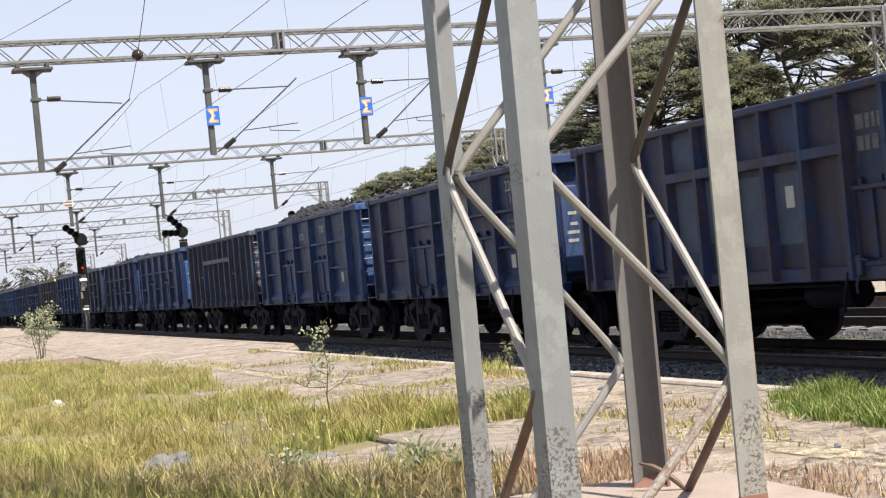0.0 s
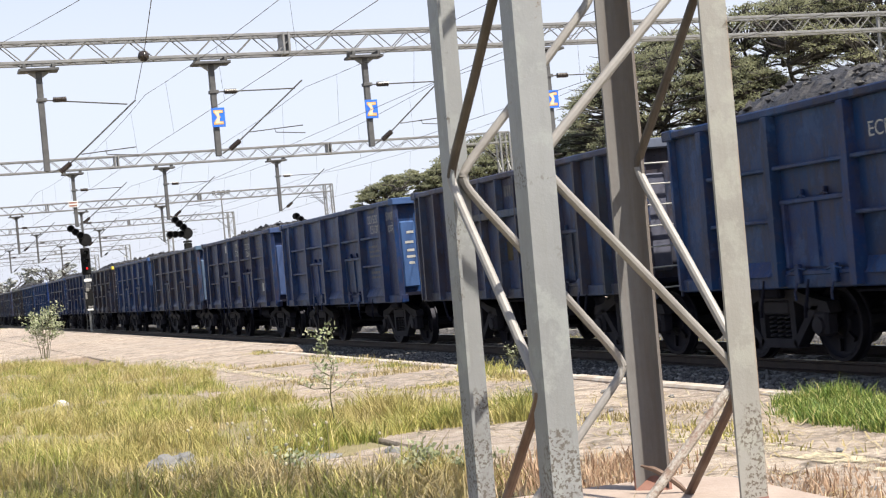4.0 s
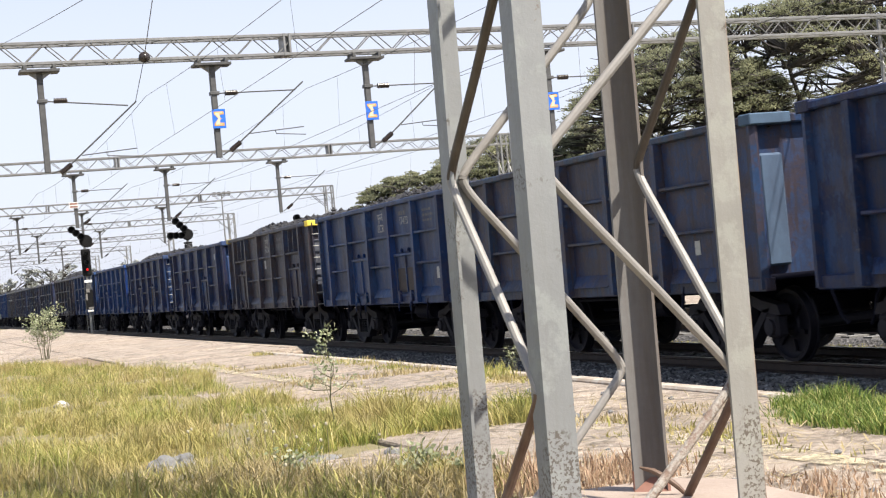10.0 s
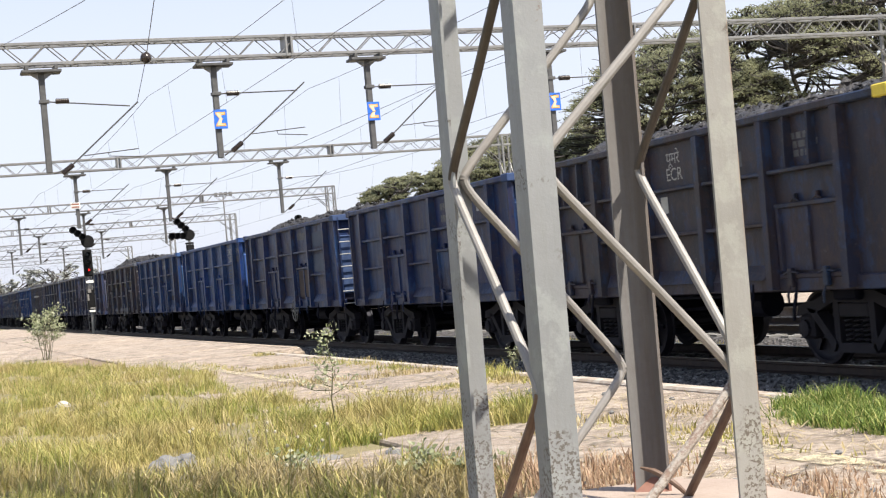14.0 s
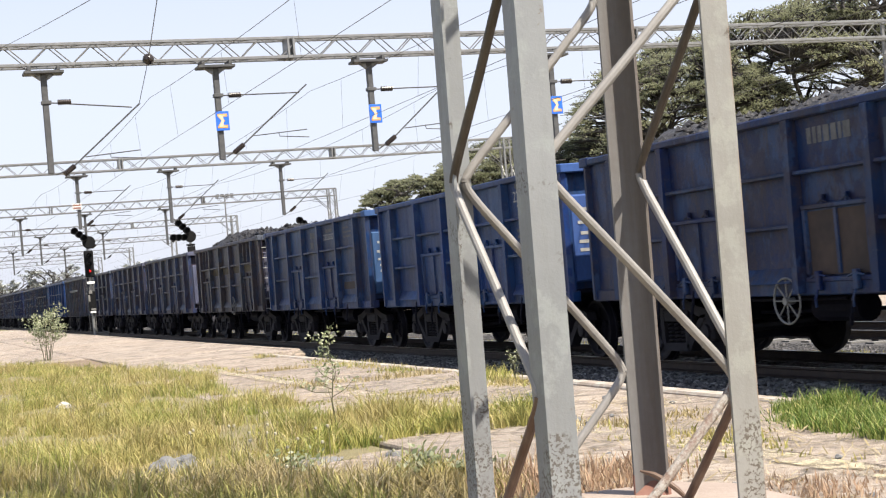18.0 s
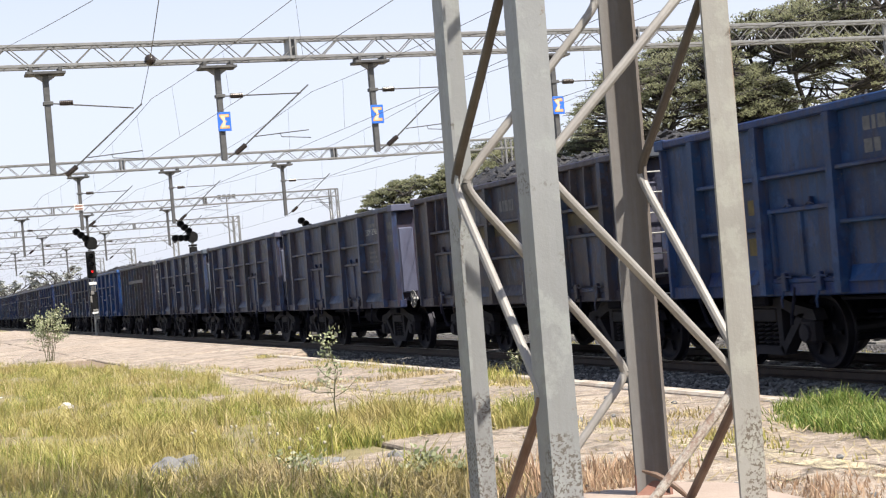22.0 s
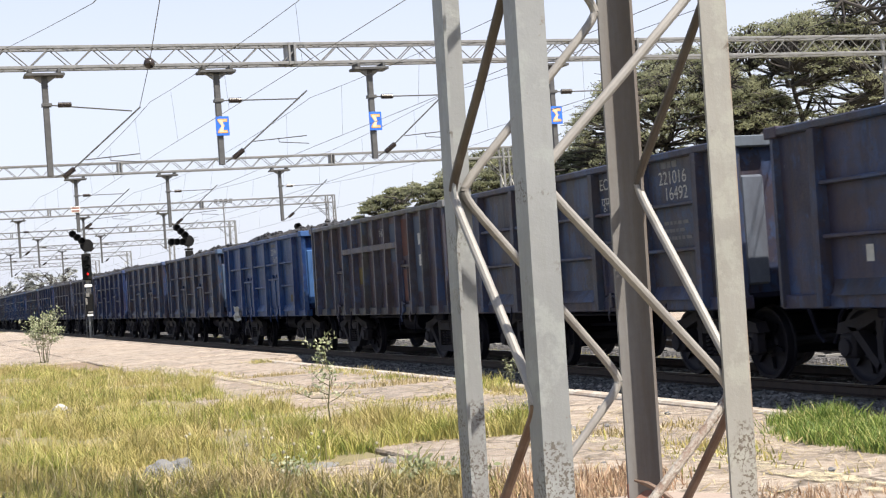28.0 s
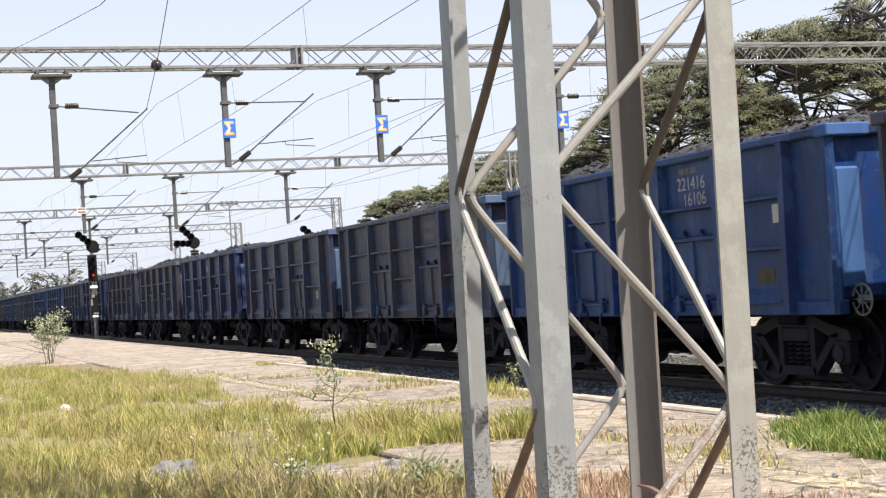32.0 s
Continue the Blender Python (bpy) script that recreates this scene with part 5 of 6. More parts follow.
SHIFT = {-1: -0.5, 0: -0.2, 1: 0.0, 2: -0.2, 3: -0.2, 4: -0.25, 5: 0.1, 6: 0.0, 7: 0.0, 8: 0.0, 9: 0.5, 10: 0.35, 11: 0.3, 12: 0.35, 13: 0.4, 14: 0.4, 15: 0.3}
REAR = {i: 21.79 + 10.963 * i + SHIFT.get(i, -0.95 if i < 0 else 0.5) for i, *_ in WAGONS}     # rear end of each wagon at 9 s
templates, TRAIN = {}, {}
for i, kind, colour, ladder in WAGONS:
    key = (kind, ladder)
    if key not in templates:
        w = templates[key] = wagon_template(kind, ladder)
    else:
        w = copy_thing(templates[key], Matrix.Identity(4))
    TRAIN[i] = w
for i, kind, colour, ladder in WAGONS:
    w = TRAIN[i]
    rg = random.Random(100 + i)
    for o in w.children_recursive:
        o.color = (*[c * rg.uniform(0.88, 1.14) for c in colour], RUSTY[colour])
        if o.name.startswith(("corner_cap",)) and i == 3:
            o.color = (0.6, 0.45, 0.03, 0.1)
    heaps = COALS[LOADS.get(i, "low" if i < 14 or i % 3 == 0 else "heaped")]
    part("coal_load", heaps[i % len(heaps)], None, w, "heaped lumps of black coal")
    w.location = (TRACK, REAR[i] - HLEN, 0)
    tagged(w, "%s open steel goods wagon with %s sides, heaped with coal" % (WORDS[colour], "close-ribbed" if kind == "rib" else "panelled"), "goods wagon", "wagons of the coal train")
# ---- stencilled numbers, placards and worn patches on the wagons ----
PLACARD = two_tone("white_placard", (0.400, 0.400, 0.384), (0.496, 0.496, 0.472), 12.0, 0.7)
OCHRE = two_tone("worn_ochre_paint", (0.030, 0.024, 0.014), (0.085, 0.062, 0.022), 4.0, 0.7)
OCHRE2 = two_tone("yellow_ochre_paint", (0.060, 0.046, 0.016), (0.15, 0.11, 0.028), 4.0, 0.7)
RUSTPANEL = two_tone("rust_red_paint", (0.070, 0.027, 0.023), (0.118, 0.046, 0.037), 3.0, 0.75)
RUSTDOOR = two_tone("rusted_door_plate", (0.028, 0.019, 0.018), (0.066, 0.042, 0.035), 2.5, 0.75)
RUSTRED = two_tone("rusted_brown_plate", (0.030, 0.024, 0.024), (0.058, 0.042, 0.038), 4.0, 0.75)
PALEBLUE = two_tone("chalky_blue_paint", (0.040, 0.060, 0.104), (0.072, 0.092, 0.136), 3.0, 0.7)
BARPAINT = two_tone("faded_stencil_paint", (0.085, 0.088, 0.098), (0.160, 0.160, 0.165), 9.0, 0.8)


def bars(w, y, z, n=3, wid=0.7, h=0.05, gap=0.11):
    """Small writing too faint to read."""
    rg = random.Random(int(z * 100) + n)
    for i in range(n):
        l = wid * rg.uniform(0.6, 1.0)
        x = y + wid / 2
        while x > y + wid / 2 - l:
            k = rg.uniform(0.06, 0.16)
            patch(w, "stencil_bar", x - k, x, z - gap * i, z - gap * i + h, BARPAINT)
            x -= k + 0.035


def number(w, y, a, b="", z=2.86, size=0.27, head=True):
    write(w, a, size, y, z)
    if b:
        write(w, b, size, y - 0.08, z - size * 0.86)
    if head:
        bars(w, y, z + size * 0.86, 1, 0.62, 0.09)


def placard(w, y, z, s=0.2, h=0.24):
    patch(w, "placard", y - s / 2, y + s / 2, z, z + h, PLACARD, "small white placard", 0.008)


T = TRAIN
number(T[-4], -3.25, "220520", "11254", 2.88)
bars(T[-4], -3.25, 2.32, 3, 0.9)
placard(T[-4], -2.95, 1.5)
patch(T[-4], "placard", -3.6, -3.25, 1.55, 1.7, BARPAINT)
patch(T[-4], "ochre_panel", -0.12, 0.58, 1.45, 1.75, OCHRE2, "worn ochre panel")
write(T[-3], "ECR", 0.25, 0.25, 2.72)
write(T[-3], "7082", 0.27, -1.75, 2.82)
bars(T[-3], -3.2, 3.0, 3, 0.75)
placard(T[-3], -3.2, 1.52)
write(T[-2], "SWR", 0.27, -0.42 - 0.41, 2.80)
bars(T[-2], 0.42 - 0.41 + 0.0, 2.86, 1, 0.5, 0.2)
patch(T[-2], "ochre_panel", 0.1, 0.36, 1.7, 2.05, OCHRE, "worn ochre panel")
number(T[-1], -3.25, "221520", "15120", 2.86)
write(T[-1], "SWR", 0.27, -4.52, 2.86)
write(T[-1], "दपरे", 0.26, -4.52, 2.58)
bars(T[-1], -3.25, 2.3, 3, 0.9)
bars(T[-1], -3.25, 1.7, 2, 0.8)
placard(T[-1], -3.9, 2.45)
number(T[0], -1.62, "221016", "20642", 2.84)
write(T[0], "ECR", 0.27, -0.05, 2.68)
write(T[0], "पूमरे", 0.25, -0.05, 2.92)
bars(T[0], -3.2, 3.0, 3, 0.8)
placard(T[0], -3.25, 1.5)
placard(T[0], 1.55, 2.86)
patch(T[0], "ochre_panel", -0.35, 0.25, 1.42, 1.72, OCHRE, "worn ochre panel")
number(T[2], -1.62, "17473", "", 2.75, 0.24)
bars(T[2], -3.2, 2.95, 3, 0.7)
write(T[2], "ECR", 0.25, 0.0, 2.66)
write(T[2], "पूमरे", 0.24, 0.0, 2.92)
placard(T[2], -3.55, 1.52)
patch(T[2], "rust_patch", -2.25, -0.95, 1.28, 1.8, RUSTRED, "rusted door plate", 0.03)
write(T[3], "ECR", 0.26, 0.0, 2.66)
write(T[3], "पूमरे", 0.24, 0.0, 2.90)
bars(T[3], -1.62, 2.95, 1, 0.75, 0.09)
bars(T[3], -1.62, 2.68, 1, 0.95, 0.2)
bars(T[3], -3.2, 2.9, 3, 0.7, 0.08)
placard(T[3], 0.35, 2.2)
placard(T[3], -3.7, 1.65)
patch(T[5], "chalky_patch", -3.85, -2.62, 2.62, 3.0, PALEBLUE, "chalky worn blue paint")
patch(T[5], "chalky_patch", -3.85, -2.62, 1.95, 2.42, PALEBLUE, "chalky worn blue paint")
patch(T[5], "rust_patch", -2.2, -1.0, 1.26, 2.04, RUSTDOOR, "rusted door plate", 0.03)
bars(T[5], -1.62, 2.86, 1, 1.0, 0.2)
number(T[6], -3.17, "220820", "21896", 2.84, 0.28)
write(T[6], "WR", 0.27, -4.36, 2.85)
bars(T[6], -4.36, 2.58, 1, 0.4, 0.2)
bars(T[6], -3.25, 2.3, 3, 0.85)
bars(T[6], -3.25, 1.66, 3, 0.75)
number(T[7], -1.62, "22032010208", "", 2.8, 0.21)
bars(T[7], -3.2, 3.0, 3, 0.7)
patch(T[7], "rust_patch", -3.85, -2.6, 1.5, 1.68, RUSTRED, "faded red paint")
bars(T[7], -3.3, 1.22, 1, 0.95, 0.11)
bars(T[7], 0.0, 2.9, 2, 0.5, 0.16, 0.26)
patch(T[7], "ochre_panel", 2.6, 2.85, 2.08, 2.28, OCHRE2, "worn ochre mark")
patch(T[7], "ochre_panel", 2.55, 2.9, 1.55, 1.78, OCHRE2, "worn ochre mark")
patch(T[8], "ochre_panel", -3.95, -2.55, 2.28, 2.48, OCHRE, "worn ochre band")
patch(T[8], "ochre_panel", -2.3, -0.95, 2.28, 2.48, OCHRE, "worn ochre band")
patch(T[8], "ochre_panel", -0.7, 0.7, 2.28, 2.48, OCHRE, "worn ochre band")
patch(T[8], "ochre_panel", 0.95, 2.3, 2.28, 2.48, OCHRE, "worn ochre band")
write(T[8], "NCR 12130760", 0.13, 1.95, 1.19)
bars(T[8], -0.1, 2.72, 1, 0.95, 0.2)
bars(T[8], 1.6, 2.85, 2, 0.5, 0.17, 0.3)
patch(T[8], "rust_patch", -3.95, -2.55, 1.4, 1.85, RUSTRED, "rusted side plate")
for i in (2, 9, 13):
    ob = part("handwheel", HANDWHEEL, None, T[i], "pale handbrake wheel")
    ob.location = (-1.36, -HLEN - 0.06, 1.18)
for i, y, z in ((8, -0.88, 1.22), (5, -0.52, 0.95)):
    ob = part("handwheel", BIGWHEEL, None, T[i], "pale handbrake wheel")
    ob.location = (-HWID - 0.10, y, z)
number(T[9], -3.25, "22091234607", "", 2.74, 0.195)
bars(T[9], -3.25, 2.3, 3, 0.7)
write(T[9], "SC 22091234607", 0.13, -3.25, 1.22)
bars(T[9], -4.52, 2.8, 2, 0.35, 0.16, 0.3)
number(T[11], -3.25, "221016", "16492", 2.84, 0.27)
bars(T[11], -3.25, 2.25, 3, 0.65)
write(T[11], "ECR", 0.25, -1.15, 2.92)
write(T[11], "पूमरे", 0.24, -1.15, 2.64)
bars(T[10], -3.25, 2.9, 2, 0.9, 0.15, 0.26)
write(T[12], "NCR", 0.25, -0.42 - 0.41, 2.80)
bars(T[12], 0.0, 2.82, 1, 0.45, 0.2)
patch(T[12], "rust_patch", -2.80, -2.18, 1.3, 2.0, RUSTPANEL, "rust-red door", 0.03)
patch(T[12], "rust_patch", -2.84, -2.15, 2.3, 3.1, RUSTPANEL, "rust-red plate")
patch(T[12], "ochre_panel", 0.5, 1.15, 1.75, 2.15, OCHRE2, "worn ochre panel")
placard(T[12], -3.3, 2.5)
placard(T[12], -3.3, 2.05)
patch(T[12], "chalky_patch", -2.0, -1.32, 2.2, 3.05, PALEBLUE, "chalky worn blue paint")
patch(T[12], "chalky_patch", -3.62, -2.98, 1.5, 3.1, PALEBLUE, "chalky worn blue paint", 0.0035)
number(T[13], -1.62, "221416", "16106", 2.80, 0.26)
placard(T[13], -3.75, 2.2)
patch(T[13], "ochre_panel", -3.6, -3.2, 1.42, 1.62, OCHRE, "worn ochre mark")
patch(T[-5], "chalky_patch", -1.2, -0.48, 1.5, 2.4, PALEBLUE, "chalky worn blue paint")
patch(T[-5], "chalky_patch", -0.36, 0.36, 1.5, 2.4, PALEBLUE, "chalky worn blue paint")
patch(T[-5], "chalky_patch", 0.48, 1.2, 1.6, 2.45, PALEBLUE, "chalky worn blue paint")
patch(T[-5], "chalky_patch", 1.35, 2.0, 1.5, 3.1, PALEBLUE, "chalky worn blue paint")
placard(T[-5], 3.3, 2.45)
placard(T[-5], -0.8, 1.95, 0.18, 0.27)
bars(T[-5], -2.5, 2.75, 2, 0.5, 0.17, 0.25)
for i in (1, 4, 10, 14, 15, 16):
    rg = random.Random(i)
    bars(T[i], -1.62, 2.9, 2, 0.75, 0.14, 0.24)
    placard(T[i], rg.choice((-3.3, 0.2, 3.2)), rg.choice((1.55, 2.75)), 0.14, 0.2)
for i in (-4, -1, 6, 7):
    rg = random.Random(i)
    for z in (2.52, 2.30, 2.12, 1.98, 1.84):
        part("stencil_bar", Mb().box(-1.37 - rg.uniform(0.02, 0.10), -1.37 + rg.uniform(0.10, 0.14), -HLEN + 0.033, -HLEN + 0.037, z, z + 0.055), LETTER, T[i], "faded white stencil on the end panel")
# a torn plastic sheet caught on a door
rg = random.Random(9)
cl = Mb()
n = 7
pts = [[(-HWID - 0.12 - 0.10 * rg.random() - 0.05 * math.sin(i * 1.3), 2.75 + 0.10 * i + rg.uniform(-0.03, 0.03), 1.36 - 0.075 * j + rg.uniform(-0.04, 0.04)) for i in range(n)] for j in range(n)]
cl.add([p for r in pts for p in r], [(j * n + i, j * n + i + 1, (j + 1) * n + i + 1, (j + 1) * n + i) for j in range(n - 1) for i in range(n - 1)])
part("plastic_sheet", cl, PLACARD, T[13], "torn grey plastic sheet caught on the door")
# ---- grass, weeds and trees ----
def leaf_mat(name, stops, rough=0.6, trans=0.25, dry=None, clump=None):
    k = Nt(name, rough, 0, 0.3)
    g = k.n("ShaderNodeNewGeometry")
    fac = g.outputs["Random Per Island"]
    if dry:
        fac = k.mix(0.45, fac, k.ramp(k.noise(5.5, 3, 0.6, world=True, shift=3.0), (0.34, 0.0), (0.66, 1.0)))
    if clump:
        fac = k.mix(0.65, fac, k.ramp(k.noise(clump, 3, 0.6, world=True), (0.34, 0.0), (0.66, 1.0)))
    col = k.ramp(fac, *stops)
    if dry:
        col = k.mix(k.ramp(k.noise(1.1, 5, 0.65, world=True), (0.42, 0.0), (0.62, 0.80)), col, dry)
    k.colour(col)
    tl = k.n("ShaderNodeBsdfTranslucent")
    k.link(col, tl.inputs["Color"])
    mx = k.n("ShaderNodeMixShader")
    mx.inputs[0].default_value = trans
    k.link(k.b.outputs[0], mx.inputs[1])
    k.link(tl.outputs[0], mx.inputs[2])
    k.link(mx.outputs[0], k.t.nodes["Material Output"].inputs["Surface"])
    return k.m


MEADOW = leaf_mat("sunny_grass", ((0.0, (0.07, 0.11, 0.022)), (0.3, (0.18, 0.21, 0.045)), (0.6, (0.34, 0.33, 0.085)), (0.85, (0.50, 0.42, 0.17)), (1.0, (0.66, 0.56, 0.32))), 0.6, 0.15, (0.41, 0.32, 0.145))
LUSH = leaf_mat("lush_grass", ((0.0, (0.065, 0.118, 0.024)), (0.45, (0.150, 0.220, 0.042)), (0.8, (0.290, 0.325, 0.085)), (1.0, (0.480, 0.430, 0.185))), 0.55, 0.2)
STRAW = leaf_mat("dry_straw", ((0.0, (0.190, 0.155, 0.069)), (0.4, (0.345, 0.276, 0.129)), (0.8, (0.475, 0.389, 0.216)), (1.0, (0.586, 0.500, 0.328))), 0.7, 0.25)
PINKDRY = leaf_mat("reddish_dry_grass", ((0.0, (0.25, 0.16, 0.10)), (0.5, (0.44, 0.30, 0.20)), (1.0, (0.60, 0.47, 0.33))), 0.7, 0.25)


# bare spots in the grass round stones and scraps
BARE = [(1.27, 7.40, 0.50), (1.95, 7.05, 0.35), (1.33, 13.2, 0.55), (0.88, 16.1, 0.5), (0.2, 10.2, 0.35), (1.9, 9.0, 0.25)]


def inside(poly, x, y):
    c = False
    for (x0, y0), (x1, y1) in zip(poly, poly[1:] + poly[:1]):
        if (y0 > y) != (y1 > y) and x < (x1 - x0) * (y - y0) / (y1 - y0) + x0:
            c = not c
    return c


def grass(name, poly, tufts, h, mat, label, seed, z=PLAT - 0.03, blades=(9, 16), thin=0.0, width=0.0045, spread=0.05, droop=0.6, near_bias=0.0, patchy=0.0, rough=0.0):
    """Tufts of curved, tapered blades, thicker where the noise is high."""
    rg = random.Random(seed)
    xs_, ys_ = [p[0] for p in poly], [p[1] for p in poly]
    vs, fs = [], []
    made = tries = 0
    while made < tufts and tries < tufts * 30:
        tries += 1
        u = rg.random()
        x, y = rg.uniform(min(xs_), max(xs_)), min(ys_) + (max(ys_) - min(ys_)) * (u ** (1 + near_bias))
        if not inside(poly, x, y):
            continue
        if any(math.hypot((x - bx_) * 1.3, y - by_) < br for bx_, by_, br in BARE) and rg.random() < 0.88:
            continue
        d = noise.noise((x * 1.4 + seed, y * 0.9, 0.3))
        cl = noise.noise((x * 6.5 + seed, y * 4.5, 1.7))
        if rough and cl < rg.uniform(-0.40, 0.22):
            continue
        if d < -0.25 + thin + patchy * rg.uniform(-0.4, 0.4):
            continue
        made += 1
        hh = h * (0.62 + 0.55 * max(0.0, d + 0.3)) * rg.uniform(0.6, 1.3) * (1 + rough * (cl + 0.1))
        lean = rg.uniform(0, 2 * math.pi)
        for _ in range(rg.randint(*blades)):
            bx, by = x + rg.gauss(0, spread), y + rg.gauss(0, spread)
            a = lean + rg.gauss(0, 1.3)
            l = hh * rg.uniform(0.45, 1.15)
            out = l * rg.uniform(0.08, droop)
            wd = width * rg.uniform(0.7, 1.4)
            t = rg.uniform(0, math.pi)
            wx, wy = math.cos(t) * wd, math.sin(t) * wd
            dx, dy = math.cos(a) * out, math.sin(a) * out
            n = len(vs)
            drop = rg.uniform(0.0, 0.25) * out
            vs += [(bx - wx, by - wy, z), (bx + wx, by + wy, z), (bx + dx * 0.35 - wx * 0.8, by + dy * 0.35 - wy * 0.8, z + l * 0.55), (bx + dx * 0.35 + wx * 0.8, by + dy * 0.35 + wy * 0.8, z + l * 0.55),
                   (bx + dx, by + dy, z + l - drop)]
            fs += [(n, n + 1, n + 3, n + 2), (n + 2, n + 3, n + 4)]
    me = bpy.data.meshes.new(name)
    me.from_pydata(vs, [], fs)
    me.materials.append(mat)
    return tagged(new(name, me), label, "grass", kind="stuff")


LEFT = [(-3, 7.2), (0.3, 6.6), (1.2, 7.0), (1.75, 7.25), (2.15, 7.65), (2.75, 7.85), (3.2, 7.55), (3.42, 7.85), (3.15, 8.5), (2.9, 9.0), (2.6, 9.6), (2.74, 10.9), (2.85, 12.4), (2.7, 13.5), (3.1, 15.5), (3.2, 17.2), (2.9, 18.6), (2.5, 20.6), (1.7, 26.6), (-1, 30), (-4, 30)]
grass("meadow_grass", LEFT, 20000, 0.108, MEADOW, "sunlit yellow-green grass growing over the platform", 3, near_bias=0.6, width=0.0026, droop=1.05, thin=0.06, patchy=0.3, rough=1.3, spread=0.032, blades=(7, 13))
grass("seeding_grass", LEFT, 2600, 0.20, STRAW, "pale dry seeding stalks among the green grass", 8, blades=(2, 6), width=0.0020, droop=0.7, near_bias=0.9)
RIGHT = [(3.97, 6.25), (3.98, 5.5), (3.9, 4.2), (4.66, 3.6), (4.66, 7.0), (4.4, 6.85)]
grass("lush_grass", RIGHT, 1700, 0.098, LUSH, "thick fresh green grass at the platform's edge", 5, blades=(10, 17), width=0.003, rough=0.9, spread=0.04, droop=0.8)
grass("edge_grass", [(4.2, 10.6), (4.3, 9.9), (4.68, 10.6), (4.68, 12.1), (4.4, 11.6)], 120, 0.13, MEADOW, "small green tufts at the platform's edge", 6, blades=(8, 14))
grass("edge_grass", [(4.2, 12.5), (4.6, 12.5), (4.66, 19.5), (4.4, 19.5)], 260, 0.075, MEADOW, "small green tufts at the platform's edge", 16, blades=(5, 9), patchy=0.6, thin=0.2)
FRONT = [(-3.0, 7.4), (-2.0, 4.8), (-0.3, 4.4), (1.9, 3.9), (2.35, 4.9), (2.35, 6.1), (1.75, 6.5), (1.9, 7.2), (1.2, 7.1), (0.3, 6.8)]
grass("dry_grass", FRONT, 3000, 0.15, STRAW, "dry straw-coloured grass and stalks on bare earth", 7, blades=(5, 10), width=0.0028, droop=1.1, thin=0.08)
grass("weed_grass", FRONT, 1900, 0.12, MEADOW, "scattered green weeds among dry grass", 9, blades=(6, 11), width=0.0032, droop=0.9, thin=0.12, rough=1.0)
grass("meadow_grass", [(2.1, 7.75), (2.75, 7.8), (3.2, 7.5), (3.5, 7.9), (3.2, 8.7), (2.7, 9.5), (2.2, 9.2)], 1100, 0.13, MEADOW, "sunlit yellow-green grass over the broken slabs", 31, blades=(8, 13), width=0.003, droop=0.9, rough=0.9, spread=0.035)
grass("meadow_grass", [(-3, 7.7), (-1, 6.4), (0.6, 6.1), (1.0, 7.2), (-0.6, 8.0)], 1500, 0.12, MEADOW, "sunlit grass at the edge of bare earth", 33, blades=(8, 13), width=0.003, droop=0.9, rough=0.9, spread=0.035)
grass("reddish_grass", [(1.75, 5.1), (2.35, 4.85), (2.85, 5.15), (3.0, 5.5), (2.5, 5.95), (1.9, 5.9)], 260, 0.13, PINKDRY, "reddish dry grass behind the tower's footing", 12, blades=(6, 12), width=0.004)
grass("reddish_grass", [(2.75, 4.2), (3.6, 3.4), (3.75, 4.2), (3.2, 4.9), (2.95, 5.0)], 170, 0.09, PINKDRY, "reddish dry grass beside the tower's footing", 13, blades=(4, 8), width=0.004, patchy=0.5)
grass("joint_grass", [(3.45, 5.0), (3.53, 5.0), (3.53, 19.0), (3.45, 19.0)], 110, 0.07, MEADOW, "grass sprouting from the paving joints", 14, blades=(4, 8), patchy=0.8, z=PLAT - 0.02)
grass("joint_grass", [(2.6, 10.5), (4.5, 10.35), (4.5, 10.7), (2.6, 10.85)], 260, 0.07, MEADOW, "grass sprouting from the paving joints", 15, blades=(4, 8), patchy=0.8, z=PLAT - 0.02)
grass("joint_grass", [(2.85, 5.35), (3.6, 5.6), (3.9, 6.4), (3.2, 6.6), (2.95, 6.0)], 200, 0.06, MEADOW, "grass sprouting from the paving joints", 17, blades=(4, 8), patchy=0.9, thin=0.2, z=PLAT - 0.02)
grass("joint_straw", [(2.9, 12.6), (4.6, 12.3), (4.62, 12.75), (2.9, 13.1)], 200, 0.075, STRAW, "dry grass sprouting from the paving joints", 41, blades=(4, 8), patchy=0.6, z=PLAT - 0.02)
grass("joint_straw", [(3.3, 15.6), (4.9, 15.3), (4.9, 15.6), (3.3, 15.9)], 140, 0.07, STRAW, "dry grass sprouting from the paving joints", 42, blades=(4, 8), patchy=0.6, z=PLAT - 0.02)
grass("joint_straw", [(2.9, 6.9), (4.0, 6.9), (4.3, 7.3), (3.3, 7.4)], 150, 0.06, STRAW, "dry grass sprouting from the paving joints", 43, blades=(4, 8), patchy=0.6, z=PLAT - 0.02)
grass("meadow_grass", [(-3.0, 7.6), (-1.2, 5.2), (1.6, 4.9), (1.7, 6.1), (0.9, 6.6), (-0.5, 7.0)], 1500, 0.12, MEADOW, "sunlit grass mixed with straw in the foreground", 44, blades=(7, 12), width=0.0026, droop=1.0, rough=0.8, spread=0.035)
grass("meadow_grass", [(0.2, 7.3), (1.0, 7.4), (1.05, 8.6), (0.2, 8.8)], 420, 0.12, MEADOW, "sunlit grass mixed with straw in the foreground", 45, blades=(7, 12), width=0.0026, droop=1.0, rough=0.6, spread=0.035)
grass("trackside_grass", [(14.0, 12), (15.45, 12), (15.45, 80), (14.0, 80)], 5200, 0.17, MEADOW, "short yellow-green grass between the tracks", 18, z=-0.40, blades=(6, 10), width=0.010, spread=0.15, near_bias=0.5)

